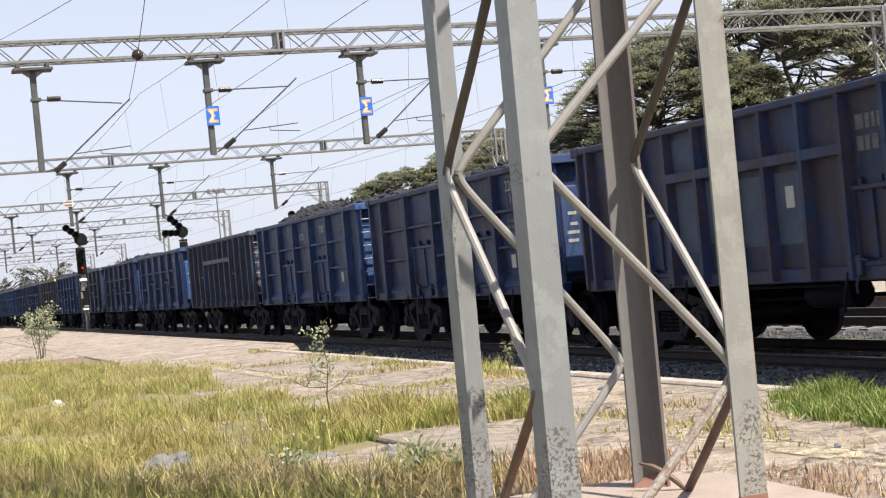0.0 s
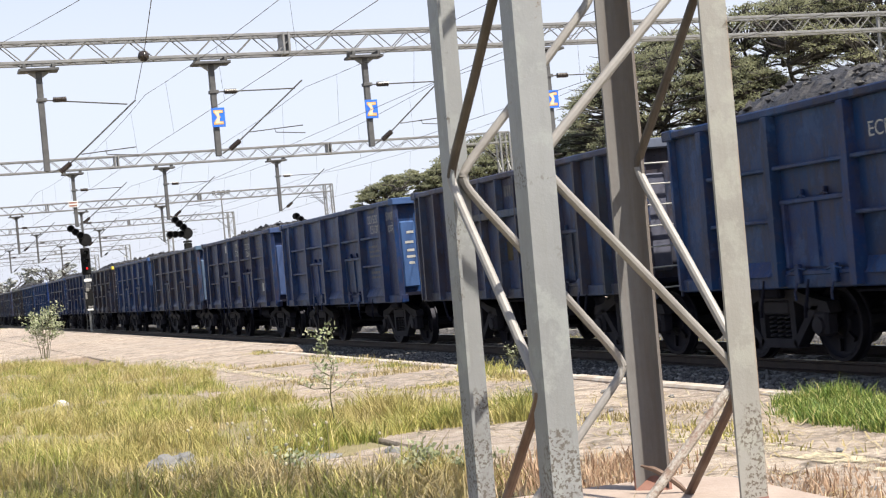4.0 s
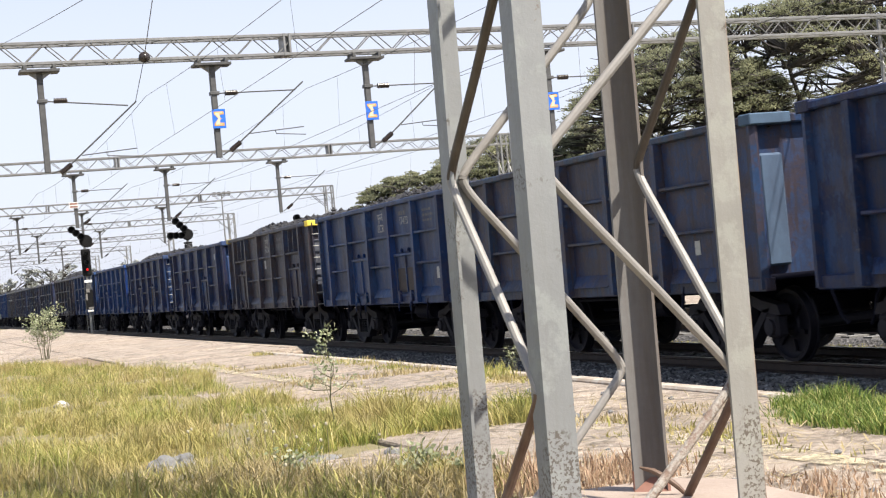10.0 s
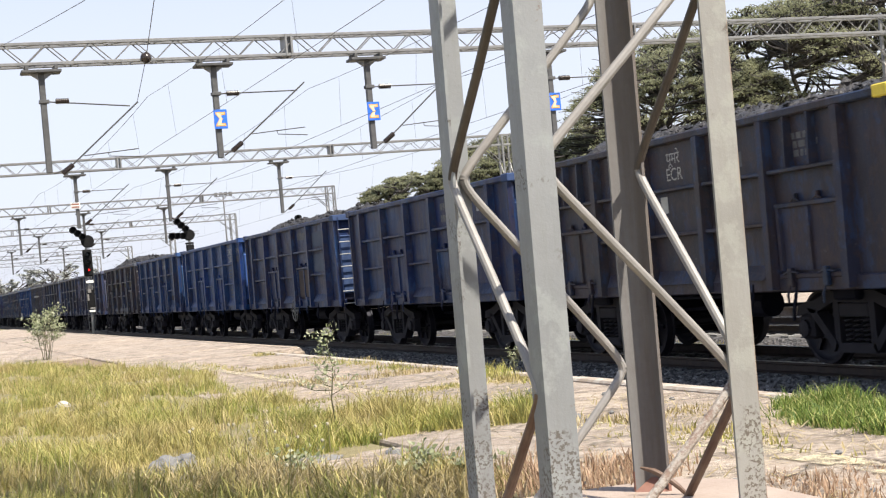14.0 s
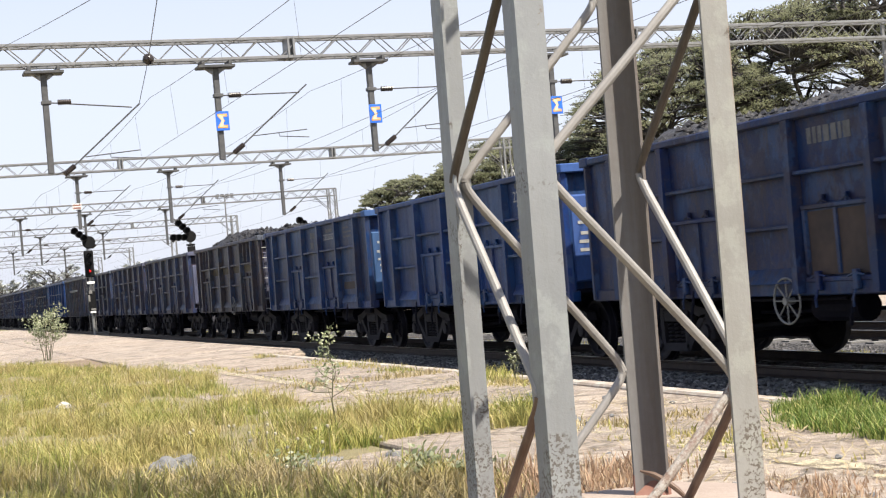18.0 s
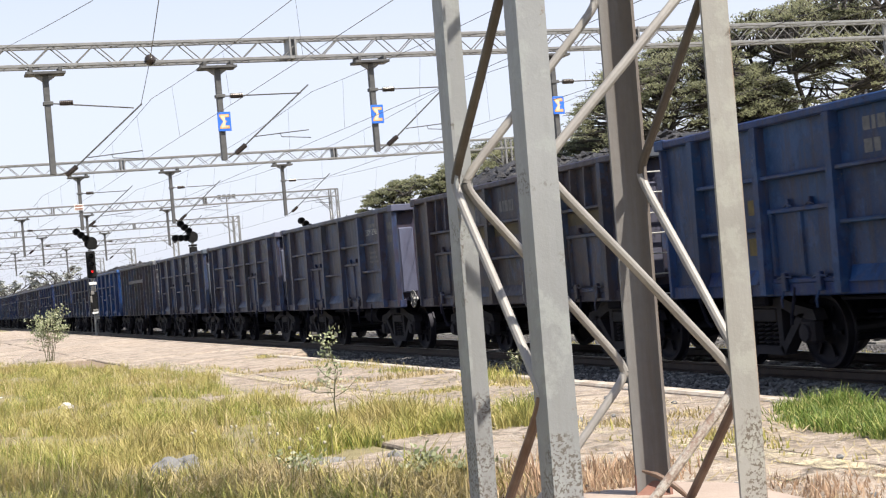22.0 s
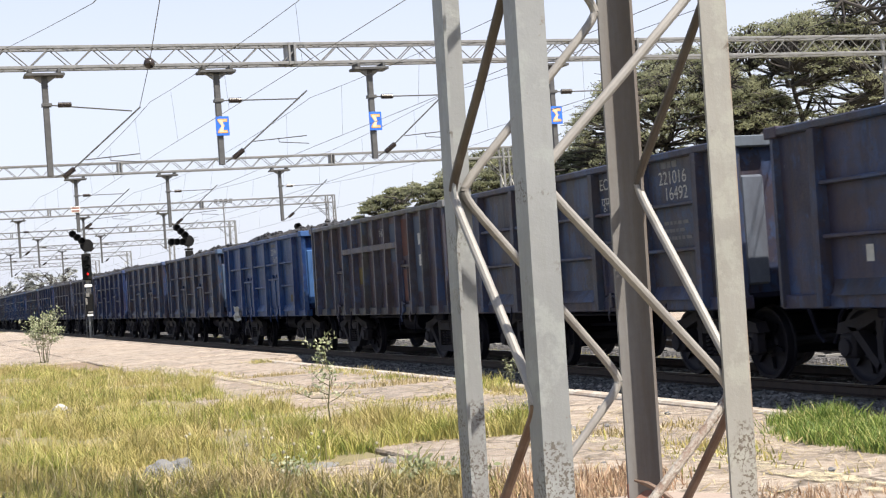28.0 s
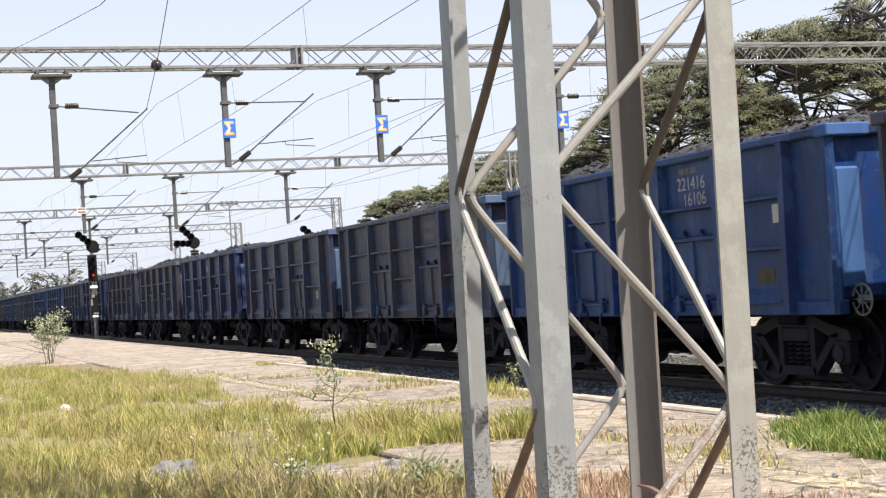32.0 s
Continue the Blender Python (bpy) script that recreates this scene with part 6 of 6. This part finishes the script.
WEEDLEAF = leaf_mat("pale_weed_leaf", ((0.0, (0.110, 0.135, 0.062)), (0.45, (0.225, 0.250, 0.132)), (1.0, (0.430, 0.430, 0.310))), 0.7, 0.25)
WEEDSTEM = two_tone("weed_stem", (0.098, 0.098, 0.045), (0.150, 0.135, 0.068), 20.0, 0.8)
FLOWER = two_tone("beige_flower_head", (0.36, 0.33, 0.24), (0.50, 0.46, 0.34), 20.0, 0.8)


def weed(name, x, y, h, spread, n, seed, label, leaf=0.022):
    """A branching weed: stems with small leaves towards the tips."""
    rg = random.Random(seed)
    ob = base(name, x, y, PLAT - 0.02)
    st, lv = Mb(), Mb()
    for i in range(n):
        a = rg.uniform(0, 2 * math.pi)
        l = h * rg.uniform(0.55, 1.0)
        o = spread * rg.uniform(0.15, 1.0)
        h0 = h * rg.uniform(0.0, 0.45) if i else 0
        pts = [(0, 0, h0)] if i else [(0, 0, 0)]
        for k in range(1, 6):
            t = k / 5
            pts.append((math.cos(a) * o * t ** 1.3 + rg.uniform(-1, 1) * 0.012, math.sin(a) * o * t ** 1.3 + rg.uniform(-1, 1) * 0.012, h0 + (l - h0) * t))
        st.tube(pts, 0.006 * h / 0.5, 4, r1=0.002)
        for k in range(2, 6):
            for _ in range(7 if k > 3 else 2):
                p = Vector(pts[k]).lerp(Vector(pts[k - 1]), rg.random()) + Vector((rg.gauss(0, 1), rg.gauss(0, 1), rg.gauss(0, 0.8))) * leaf * 1.3
                d = Vector((rg.gauss(0, 1), rg.gauss(0, 1), rg.gauss(0.3, 0.7))).normalized()
                u = d.orthogonal().normalized() * leaf * 0.45
                q = d * leaf * rg.uniform(0.8, 1.6)
                lv.add([tuple(p - u * 0.3), tuple(p + q * 0.5 - u), tuple(p + q), tuple(p + q * 0.5 + u)], [(0, 1, 2, 3)])
    part("stem", st, WEEDSTEM, ob)
    part("leaves", lv, WEEDLEAF, ob, "small pale leaves")
    return tagged(ob, label, "weed")


def leaflet(lv, rg, p, size):
    d = Vector((rg.gauss(0, 1), rg.gauss(0, 1), rg.gauss(0.3, 0.7))).normalized()
    u = d.orthogonal().normalized() * size * 0.4
    q = d * size * rg.uniform(0.8, 1.7)
    lv.add([tuple(p - u * 0.3), tuple(p + q * 0.5 - u), tuple(p + q), tuple(p + q * 0.5 + u)], [(0, 1, 2, 3)])


def sprig_weed(name, x, y, h, spread, n, seed, label, stems=1, leaf=0.02, low=0.30, tuft=16):
    """Upright stems that branch in the upper half; leaves sit in small tufts at the branch ends."""
    rg = random.Random(seed)
    ob = base(name, x, y, PLAT - 0.02)
    lv = Mb()
    for s_ in range(stems):
        st = Mb()
        a0 = rg.uniform(0, 6.28)
        off = Vector((math.cos(a0), math.sin(a0), 0)) * (spread * 0.45 * rg.random() ** 0.5 if stems > 1 else 0.0)
        hh = h * (rg.uniform(0.6, 1.0) if stems > 1 else 1.0)
        main = [off * (0.3 + 0.7 * k / 6) + Vector((rg.gauss(0, 0.008), rg.gauss(0, 0.008), hh * k / 6)) for k in range(7)]
        st.tube(main, 0.0055, 5, r1=0.0022)
        for i in range(n):
            t = low + (0.98 - low) * (i + rg.random()) / n
            p = main[int(t * 6)].lerp(main[min(6, int(t * 6) + 1)], t * 6 % 1)
            a = rg.uniform(0, 6.28)
            l = spread * rg.uniform(0.35, 1.0) * (1.05 - 0.45 * t)
            q = p + Vector((math.cos(a) * l, math.sin(a) * l, l * rg.uniform(0.1, 0.75)))
            mid = p.lerp(q, 0.55) + Vector((0, 0, -0.1 * l))
            st.tube([p, mid, q], 0.003, 4, r1=0.0014)
            for _ in range(tuft):
                leaflet(lv, rg, q.lerp(p, rg.random() ** 2 * 0.7) + Vector((rg.gauss(0, 1), rg.gauss(0, 1), rg.gauss(0, 0.8))) * leaf * 0.8, leaf)
        for _ in range(tuft):
            leaflet(lv, rg, main[6] + Vector((rg.gauss(0, 1), rg.gauss(0, 1), rg.gauss(-0.5, 1))) * leaf * 1.1, leaf)
        part("stem", st, WEEDSTEM, ob)
    part("leaves", lv, WEEDLEAF, ob, "small pale leaves")
    return tagged(ob, label, "weed")


sprig_weed("weed", 2.43, 8.62, 0.60, 0.22, 15, 1, "tall thin weed with pale leaves growing through the paving", 1, 0.022, 0.30, 12)
sprig_weed("bush", 2.38, 25.9, 0.95, 0.48, 7, 2, "pale leafy bush at the edge of the paving", 11, 0.032, 0.38, 13)
weed("weed", 4.45, 10.6, 0.30, 0.10, 7, 3, "small flowering weed at the platform's edge", 0.014)
weed("weed", 4.5, 10.2, 0.24, 0.10, 6, 4, "small flowering weed at the platform's edge", 0.014)
weed("weed", 2.05, 6.05, 0.16, 0.14, 10, 5, "low leafy weed on bare earth", 0.026)
weed("weed", 2.2, 5.85, 0.13, 0.14, 9, 6, "low leafy weed on bare earth", 0.026)
weed("weed", 1.7, 6.7, 0.14, 0.12, 8, 7, "low leafy weed on bare earth", 0.022)
rg = random.Random(44)
fl, fs_ = Mb(), Mb()
for _ in range(17):
    x, y = rg.uniform(1.35, 2.15), rg.uniform(6.2, 8.0)
    hh = rg.uniform(0.1, 0.24)
    fs_.tube([(x, y, PLAT - 0.03), (x + rg.uniform(-0.02, 0.02), y, PLAT + hh)], 0.0015, 3)
    fl.lathe([(-0.008, 0.002), (-0.004, 0.0075), (0.004, 0.0075), (0.008, 0.002)], "z", (x, y, PLAT + hh), 6)
tagged(put("weed_flowers", fl, FLOWER), "tiny beige flower heads among the grass", "flower", kind="stuff")
tagged(put("flower_stalks", fs_, WEEDSTEM), "thin stalks under the beige flower heads", "stalks", kind="stuff")

def litter(name, poly, count, mat, label, seed, z=PLAT + 0.006):
    """Dry straw lying flat on the paving."""
    rg = random.Random(seed)
    vs, fs = [], []
    xs_, ys_ = [p[0] for p in poly], [p[1] for p in poly]
    while len(fs) < count:
        x, y = rg.uniform(min(xs_), max(xs_)), rg.uniform(min(ys_), max(ys_))
        if not inside(poly, x, y) or noise.noise((x * 1.7, y * 1.2, 4.0)) < rg.uniform(-0.3, 0.5):
            continue
        a, l, w = rg.uniform(0, 6.28), rg.uniform(0.03, 0.12), rg.uniform(0.0015, 0.004)
        dx, dy = math.cos(a) * l, math.sin(a) * l
        n = len(vs)
        h = rg.uniform(0.0, 0.025)
        vs += [(x - dy / l * w, y + dx / l * w, z), (x + dy / l * w, y - dx / l * w, z), (x + dx + dy / l * w, y + dy - dx / l * w, z + h), (x + dx - dy / l * w, y + dy + dx / l * w, z + h)]
        fs.append((n, n + 1, n + 2, n + 3))
    me = bpy.data.meshes.new(name)
    me.from_pydata(vs, [], fs)
    me.materials.append(mat)
    tagged(new(name, me), label, "straw", kind="stuff")


litter("straw_litter", [(2.4, 3.8), (4.6, 3.8), (4.6, 12), (2.6, 12)], 2400, STRAW, "dry straw strewn over the paving", 71)
litter("straw_litter", [(1.6, 4.0), (2.6, 4.0), (2.9, 7.4), (1.0, 7.4)], 2600, STRAW, "dry straw strewn over bare earth", 72, PLAT - 0.008)

# ---- trees ----
BARK = two_tone("grey_brown_bark", (0.040, 0.035, 0.033), (0.082, 0.072, 0.065), 3.0, 0.95, 0, 0.6, 14.0, 0.05)
# olive leaves lightened and greyed, standing in for haze over 100 m
CROWN = leaf_mat("haze_lifted_olive_leaves", ((0.0, (0.150, 0.156, 0.102)), (0.4, (0.240, 0.250, 0.155)), (0.75, (0.330, 0.335, 0.210)), (1.0, (0.43, 0.42, 0.30))), 0.6, 0.60, clump=0.35)
# distance haze is put into these far leaves as pale grey
HAZY = leaf_mat("haze_paled_far_leaves", ((0.0, (0.30, 0.315, 0.31)), (0.5, (0.39, 0.405, 0.395)), (1.0, (0.48, 0.49, 0.475))), 0.8, 0.2)


def tree(x, y, h, spread, seed, clumps=230, leaves=46, leaf=0.30, mat=None, open_=0.3, label="broad rain tree with an airy olive-green crown", zb=-0.45):
    """A spreading tree: tapered trunk, forking limbs, flat clumps of small leaves with gaps."""
    rg = random.Random(seed)
    ob = base("tree", x, y, zb)
    trunk = Mb()
    fork = h * rg.uniform(0.22, 0.30)
    trunk.tube([(0, 0, 0), (rg.uniform(-0.2, 0.2), rg.uniform(-0.2, 0.2), fork * 0.5), (0, 0, fork)], h * 0.028, 9, r1=h * 0.02)
    part("trunk", trunk, BARK, ob)
    tips = []
    nl = 7
    for i in range(nl):
        lb = Mb()
        a = 2 * math.pi * i / nl + rg.uniform(-0.35, 0.35)
        rr = spread * rg.uniform(0.65, 1.0)
        top = h * rg.uniform(0.72, 0.95)
        pts = [Vector((0, 0, fork))]
        for k in range(1, 6):
            t = k / 5
            pts.append(Vector((math.cos(a) * rr * t + rg.uniform(-1, 1) * 0.7, math.sin(a) * rr * t + rg.uniform(-1, 1) * 0.7, fork + (top - fork) * (1 - (1 - t) ** 1.7))))
        lb.tube(pts, h * 0.017, 6, r1=h * 0.005)
        for k in range(1, 6):
            for _ in range(3):
                p = pts[k].lerp(pts[k - 1], rg.random())
                aa = a + rg.uniform(-1.5, 1.5)
                ln = spread * rg.uniform(0.15, 0.42)
                q = p + Vector((math.cos(aa) * ln, math.sin(aa) * ln, h * rg.uniform(0.02, 0.16)))
                mid = p.lerp(q, 0.5) + Vector((rg.uniform(-0.6, 0.6), rg.uniform(-0.6, 0.6), rg.uniform(-0.2, 0.6)))
                lb.tube([p, mid, q], h * 0.0080, 4, r1=h * 0.0032)
                tips.append(q)
                for _ in range(2):
                    q2 = q + Vector((rg.gauss(0, 1), rg.gauss(0, 1), rg.uniform(-0.2, 0.7))) * spread * 0.10
                    lb.tube([mid, q2], h * 0.0036, 3, r1=h * 0.0014)
                    tips.append(q2)
        part("limb", lb, BARK, ob)
    nr = np.random.RandomState(seed)
    cents, sx, sz = [], [], []
    for c in range(clumps):
        p = rg.choice(tips)
        if noise.noise((p.x * 0.35 + seed, p.y * 0.35, p.z * 0.5)) < -0.22 + open_ - 0.3:
            continue
        cents.append((p.x + rg.gauss(0, 0.5), p.y + rg.gauss(0, 0.5), p.z + rg.gauss(0, 0.25)))
        sx.append(rg.uniform(0.5, 1.15) * spread / 12.5)
        sz.append(rg.uniform(0.2, 0.45) * spread / 12.5)
    m = len(cents) * leaves
    ce, sx, sz = np.repeat(np.array(cents), leaves, 0), np.repeat(np.array(sx), leaves), np.repeat(np.array(sz), leaves)
    ball = nr.normal(size=(m, 3))
    ball *= (1.7 * nr.uniform(0, 1, m) ** 0.55 / (np.linalg.norm(ball, axis=1) + 1e-9))[:, None]
    g = ce + ball * np.stack([sx, sx, sz], 1)
    d = nr.normal(size=(m, 3)) * (1, 1, 0.5)
    d /= np.linalg.norm(d, axis=1)[:, None]
    u = np.cross(d, nr.normal(size=(m, 3)) * (0.6, 0.6, 0.2) + (0, 0, 1))
    u /= np.linalg.norm(u, axis=1)[:, None] + 1e-9
    s = (leaf * nr.uniform(0.5, 1.15, m))[:, None]
    vs = np.stack([g - u * s * 0.45, g + d * s * 0.5, g + u * s * 0.45, g - d * s * 0.5], 1).reshape(-1, 3)
    me = bpy.data.meshes.new("crown")
    me.from_pydata(vs.tolist(), [], np.arange(4 * m).reshape(-1, 4).tolist())
    me.materials.append(mat or CROWN)
    part("crown", me, None, ob)
    return tagged(ob, label, "tree", "trees beyond the tracks")


def rain_tree(x, y, h, R, seed, pads, leaves, leaf=0.17, low=0.40, gaps=0.0, label="broad rain tree with an airy olive-green crown", zb=-0.45):
    """An umbrella tree: forked trunk, long crooked limbs, and flat pads of small leaves spread over a dome."""
    rg = random.Random(seed)
    ob = base("tree", x, y, zb)
    fork = h * rg.uniform(0.20, 0.26)
    part("trunk", Mb().tube([(0, 0, 0), (rg.uniform(-0.3, 0.3), rg.uniform(-0.3, 0.3), fork * 0.5), (0, 0, fork)], h * 0.030, 9, r1=h * 0.022), BARK, ob)
    limbs, nodes = [], []
    nl = 9
    for i in range(nl):
        a = 2 * math.pi * (i + rg.uniform(-0.3, 0.3)) / nl
        rr, top = R * rg.uniform(0.55, 0.92), h * rg.uniform(0.66, 0.88)
        pts = [Vector((0, 0, fork))]
        for k in range(1, 8):
            t = k / 7
            pts.append(Vector((math.cos(a) * rr * t + rg.gauss(0, 0.05) * R, math.sin(a) * rr * t + rg.gauss(0, 0.05) * R, fork + (top - fork) * (1 - (1 - t) ** 1.6) + rg.gauss(0, 0.012) * h)))
        lb = Mb()
        lb.tube(pts, h * 0.015, 6, r1=h * 0.005)
        limbs.append(lb)
        nodes += [(p, i) for p in pts[2:]]
    cents, size = [], []
    for _ in range(pads):
        u, a = rg.random() ** 0.5, rg.uniform(0, 2 * math.pi)
        dome = math.sqrt(max(0.0, 1 - u * u))
        top = h * low + h * (1 - low) * (0.25 + 0.75 * dome)
        z = top * rg.uniform(0.93, 1.0) if rg.random() < 0.62 else h * low + (top - h * low) * rg.uniform(0.05, 0.9)
        c = Vector((math.cos(a) * u * R, math.sin(a) * u * R, z))
        z_ = noise.noise((c.x * 0.28 + seed * 3.1, c.y * 0.28, c.z * 0.35))
        if z_ < gaps - 0.5:
            continue
        c.z += 0.05 * h * z_
        cents.append(tuple(c))
        size.append(rg.uniform(0.045, 0.105) * R)
        near, li = min(nodes, key=lambda n: (n[0] - c).length + (4.0 if n[0].z > c.z else 0.0))
        mid = near.lerp(c, 0.5) + Vector((rg.gauss(0, 0.3), rg.gauss(0, 0.3), rg.uniform(-0.5, 0.2)))
        limbs[li].tube([near, near.lerp(mid, 0.6) + Vector((rg.gauss(0, 0.15), rg.gauss(0, 0.15), 0)), mid, c], h * 0.0062, 5, r1=h * 0.0022)
        for _k in range(2):
            limbs[li].tube([mid.lerp(c, rg.random()), c + Vector((rg.gauss(0, 1), rg.gauss(0, 1), rg.uniform(-0.1, 0.4))) * size[-1] * 0.9], h * 0.0028, 3, r1=h * 0.0012)
    for lb in limbs:
        part("limb", lb, BARK, ob)
    nr = np.random.RandomState(seed)
    m = len(cents) * leaves
    ce, sz = np.repeat(np.array(cents), leaves, 0), np.repeat(np.array(size), leaves)
    ball = nr.normal(size=(m, 3))
    ball *= (nr.uniform(0, 1, m) ** 0.45 / (np.linalg.norm(ball, axis=1) + 1e-9))[:, None]
    ball[:, 2] = np.abs(ball[:, 2]) * 0.42 - 0.12 + 0.14 * np.sin(ball[:, 0] * 7 + ce[:, 0]) * np.cos(ball[:, 1] * 6 + ce[:, 1])
    g = ce + ball * sz[:, None] * 1.25
    d = nr.normal(size=(m, 3)) * (1, 1, 0.5)
    d /= np.linalg.norm(d, axis=1)[:, None]
    u = np.cross(d, nr.normal(size=(m, 3)) * (0.6, 0.6, 0.2) + (0, 0, 1))
    u /= np.linalg.norm(u, axis=1)[:, None] + 1e-9
    s_ = (leaf * nr.uniform(0.5, 1.15, m))[:, None]
    vs = np.stack([g - u * s_ * 0.5 - d * s_ * 0.3, g + d * s_ * 0.65, g + u * s_ * 0.5 - d * s_ * 0.3], 1).reshape(-1, 3)
    me = bpy.data.meshes.new("crown")
    me.from_pydata(vs.tolist(), [], np.arange(3 * m).reshape(-1, 3).tolist())
    me.materials.append(CROWN)
    part("crown", me, None, ob)
    return tagged(ob, label, "tree", "trees beyond the tracks")


rain_tree(36.2, 103, 9.6, 4.6, 1, 520, 90, 0.16, 0.25, 0.05)
rain_tree(42.0, 101, 11.6, 5.8, 10, 700, 90, 0.16, 0.25, 0.08)
rain_tree(49.0, 110, 12.6, 6.4, 22, 560, 90, 0.17, 0.25, 0.08)
rain_tree(58.2, 101, 18.4, 9.4, 2, 1350, 90, 0.165, 0.30, 0.28)
rain_tree(67.0, 98, 20.8, 9.2, 3, 1150, 85, 0.165, 0.40, 0.45)
rain_tree(79.5, 96, 24.8, 12.0, 4, 800, 90, 0.175, 0.52, 0.58)
rain_tree(71.5, 112, 14.0, 8.0, 23, 300, 70, 0.20, 0.30, 0.44)
rain_tree(60.0, 114, 14.0, 8.0, 5, 420, 70, 0.20, 0.28, 0.30)
rain_tree(85.5, 113, 15.0, 9.0, 24, 220, 70, 0.20, 0.35, 0.46)
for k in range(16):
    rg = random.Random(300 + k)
    tree(14 + k * 6.5 + rg.uniform(-2, 2), 380 + rg.uniform(-25, 40), rg.uniform(8, 12.5), rg.uniform(6, 8), 60 + k, 80, 45, 0.6, HAZY, 0.15, "far tree on the horizon, haze painted into its leaves")
# ---- loose ballast stones beside the train ----
def stones(name, x0, x1, y0, y1, count, seed, z, rmin, rmax):
    rg = random.Random(seed)
    vs, fs = [], []
    for _ in range(count):
        y = y0 + (y1 - y0) * rg.random() ** 1.5
        x = rg.uniform(x0, x1)
        r = rg.uniform(rmin, rmax)
        c = (x, y, z + r * rg.uniform(-0.1, 0.5))
        a = rg.uniform(0, 6.28)
        ca, sa = math.cos(a), math.sin(a)
        n = len(vs)
        for dx, dy, dz in ((1, 0, 0.2), (-0.2, 0.9, 0.1), (-1, -0.1, 0.3), (0.2, -0.9, 0.0), (0.1, 0.1, 0.75), (0, 0, -0.7)):
            j = rg.uniform(0.7, 1.2) * r
            vs.append((c[0] + (dx * ca - dy * sa) * j, c[1] + (dx * sa + dy * ca) * j, c[2] + dz * j))
        fs += [(n + i, n + j, n + k) for i, j, k in ((0, 1, 4), (1, 2, 4), (2, 3, 4), (3, 0, 4), (1, 0, 5), (2, 1, 5), (3, 2, 5), (0, 3, 5))]
    me = bpy.data.meshes.new(name)
    me.from_pydata(vs, [], fs)
    me.materials.append(STONEMAT)
    tagged(new(name, me), "loose grey ballast stones along the rail", "ballast", kind="stuff")


k = Nt("ballast_pieces", 0.85)
g = k.n("ShaderNodeNewGeometry")
k.colour(k.ramp(g.outputs["Random Per Island"], (0.0, (0.038, 0.038, 0.039)), (0.5, (0.090, 0.086, 0.083)), (0.85, (0.150, 0.143, 0.135)), (1.0, (0.255, 0.247, 0.232))))
STONEMAT = k.m
stones("ballast_stones", 9.75, 11.32, 11.5, 60, 16000, 1, -0.19, 0.022, 0.05)
stones("ballast_stones", 11.48, 13.0, 11.5, 40, 4000, 2, -0.19, 0.022, 0.05)
# ---- stones and litter on the platform ----
STONE = two_tone("grey_stone", (0.140, 0.139, 0.138), (0.250, 0.246, 0.242), 9.0, 0.9, 0, 0.5, 40.0, 0.01)
PAPER = two_tone("weathered_white_litter", (0.40, 0.38, 0.36), (0.60, 0.58, 0.55), 12.0, 0.8)


def rock(name, x, y, r, flat, seed, mat, label, z=PLAT - 0.03):
    rg = random.Random(seed)
    bm = bmesh.new()
    bmesh.ops.create_icosphere(bm, subdivisions=3, radius=1.0)
    for v in bm.verts:
        n_ = noise.noise(v.co * 1.3 + Vector((seed, 0, 0))) * 0.35 + noise.noise(v.co * 3.5 + Vector((0, seed, 0))) * 0.14
        v.co = Vector((v.co.x * r, v.co.y * r * rg.uniform(0.78, 0.82), v.co.z * r * flat)) * (1 + n_)
    me = bpy.data.meshes.new(name)
    bm.to_mesh(me)
    bm.free()
    me.materials.append(mat)
    ob = new(name, me)
    ob.location = (x, y, z + r * flat * 0.55)
    ob.rotation_euler = (0, 0, rg.uniform(0, 6))
    return tagged(ob, label, "stone" if mat is STONE else "litter")


rock("stone", 1.25, 7.70, 0.10, 0.62, 1, STONE, "rounded grey stone lying in the grass")
rock("stone", 1.38, 7.86, 0.078, 0.72, 2, STONE, "rounded grey stone lying in the grass")
rock("flat_stone", 1.26, 7.20, 0.13, 0.22, 9, STONE, "flat grey stone half sunk in dry earth")
rock("flat_stone", 1.92, 7.26, 0.15, 0.20, 10, STONE, "flat grey stone half sunk in dry earth")
rock("paper_scrap", 1.36, 13.6, 0.085, 0.55, 3, PAPER, "crumpled white scrap in the grass")
rock("paper_scrap", 1.9, 6.42, 0.055, 0.55, 4, PAPER, "white broken lump on bare earth")
rock("stone", 2.29, 7.12, 0.055, 0.6, 5, STONE, "small grey stone beside the screed")
rock("stone", 2.4, 6.98, 0.04, 0.6, 6, STONE, "small grey stone beside the screed")
rock("stone", 2.18, 6.2, 0.05, 0.6, 7, BLACK, "dark lump on bare earth")
rock("paper_scrap", 0.9, 16.5, 0.09, 0.4, 8, PAPER, "crumpled white scrap in the grass")
for k in range(26):
    rg = random.Random(500 + k)
    rock("pebble", rg.uniform(2.7, 4.3), rg.uniform(4.2, 9.5), rg.uniform(0.012, 0.035), 0.6, 20 + k, STONE, "small pebble on the paving", z=PLAT - 0.002)


def travel(t):
    """How far the train has come since 9 s."""
    return 6.15 * (t - 9) - 0.0035 * (t - 9) ** 2


def motions():
    times = [2.0 * k for k in range(17)]
    step = 0.1
    turns = [k * step for k in range(int(32 / step) + 1)]
    for i, w in TRAIN.items():
        y0 = REAR[i] - HLEN
        walk(w, [(t, pose(TRACK, y0 - travel(t), 0)) for t in times])
        for bogie in w.children:
            for ws in bogie.children:
                if ws.name.startswith("wheelset"):
                    walk(ws, [(t, pose(0, ws.location.y, WR, math.degrees(travel(t) / WR), 0, 0)) for t in turns])


motions()
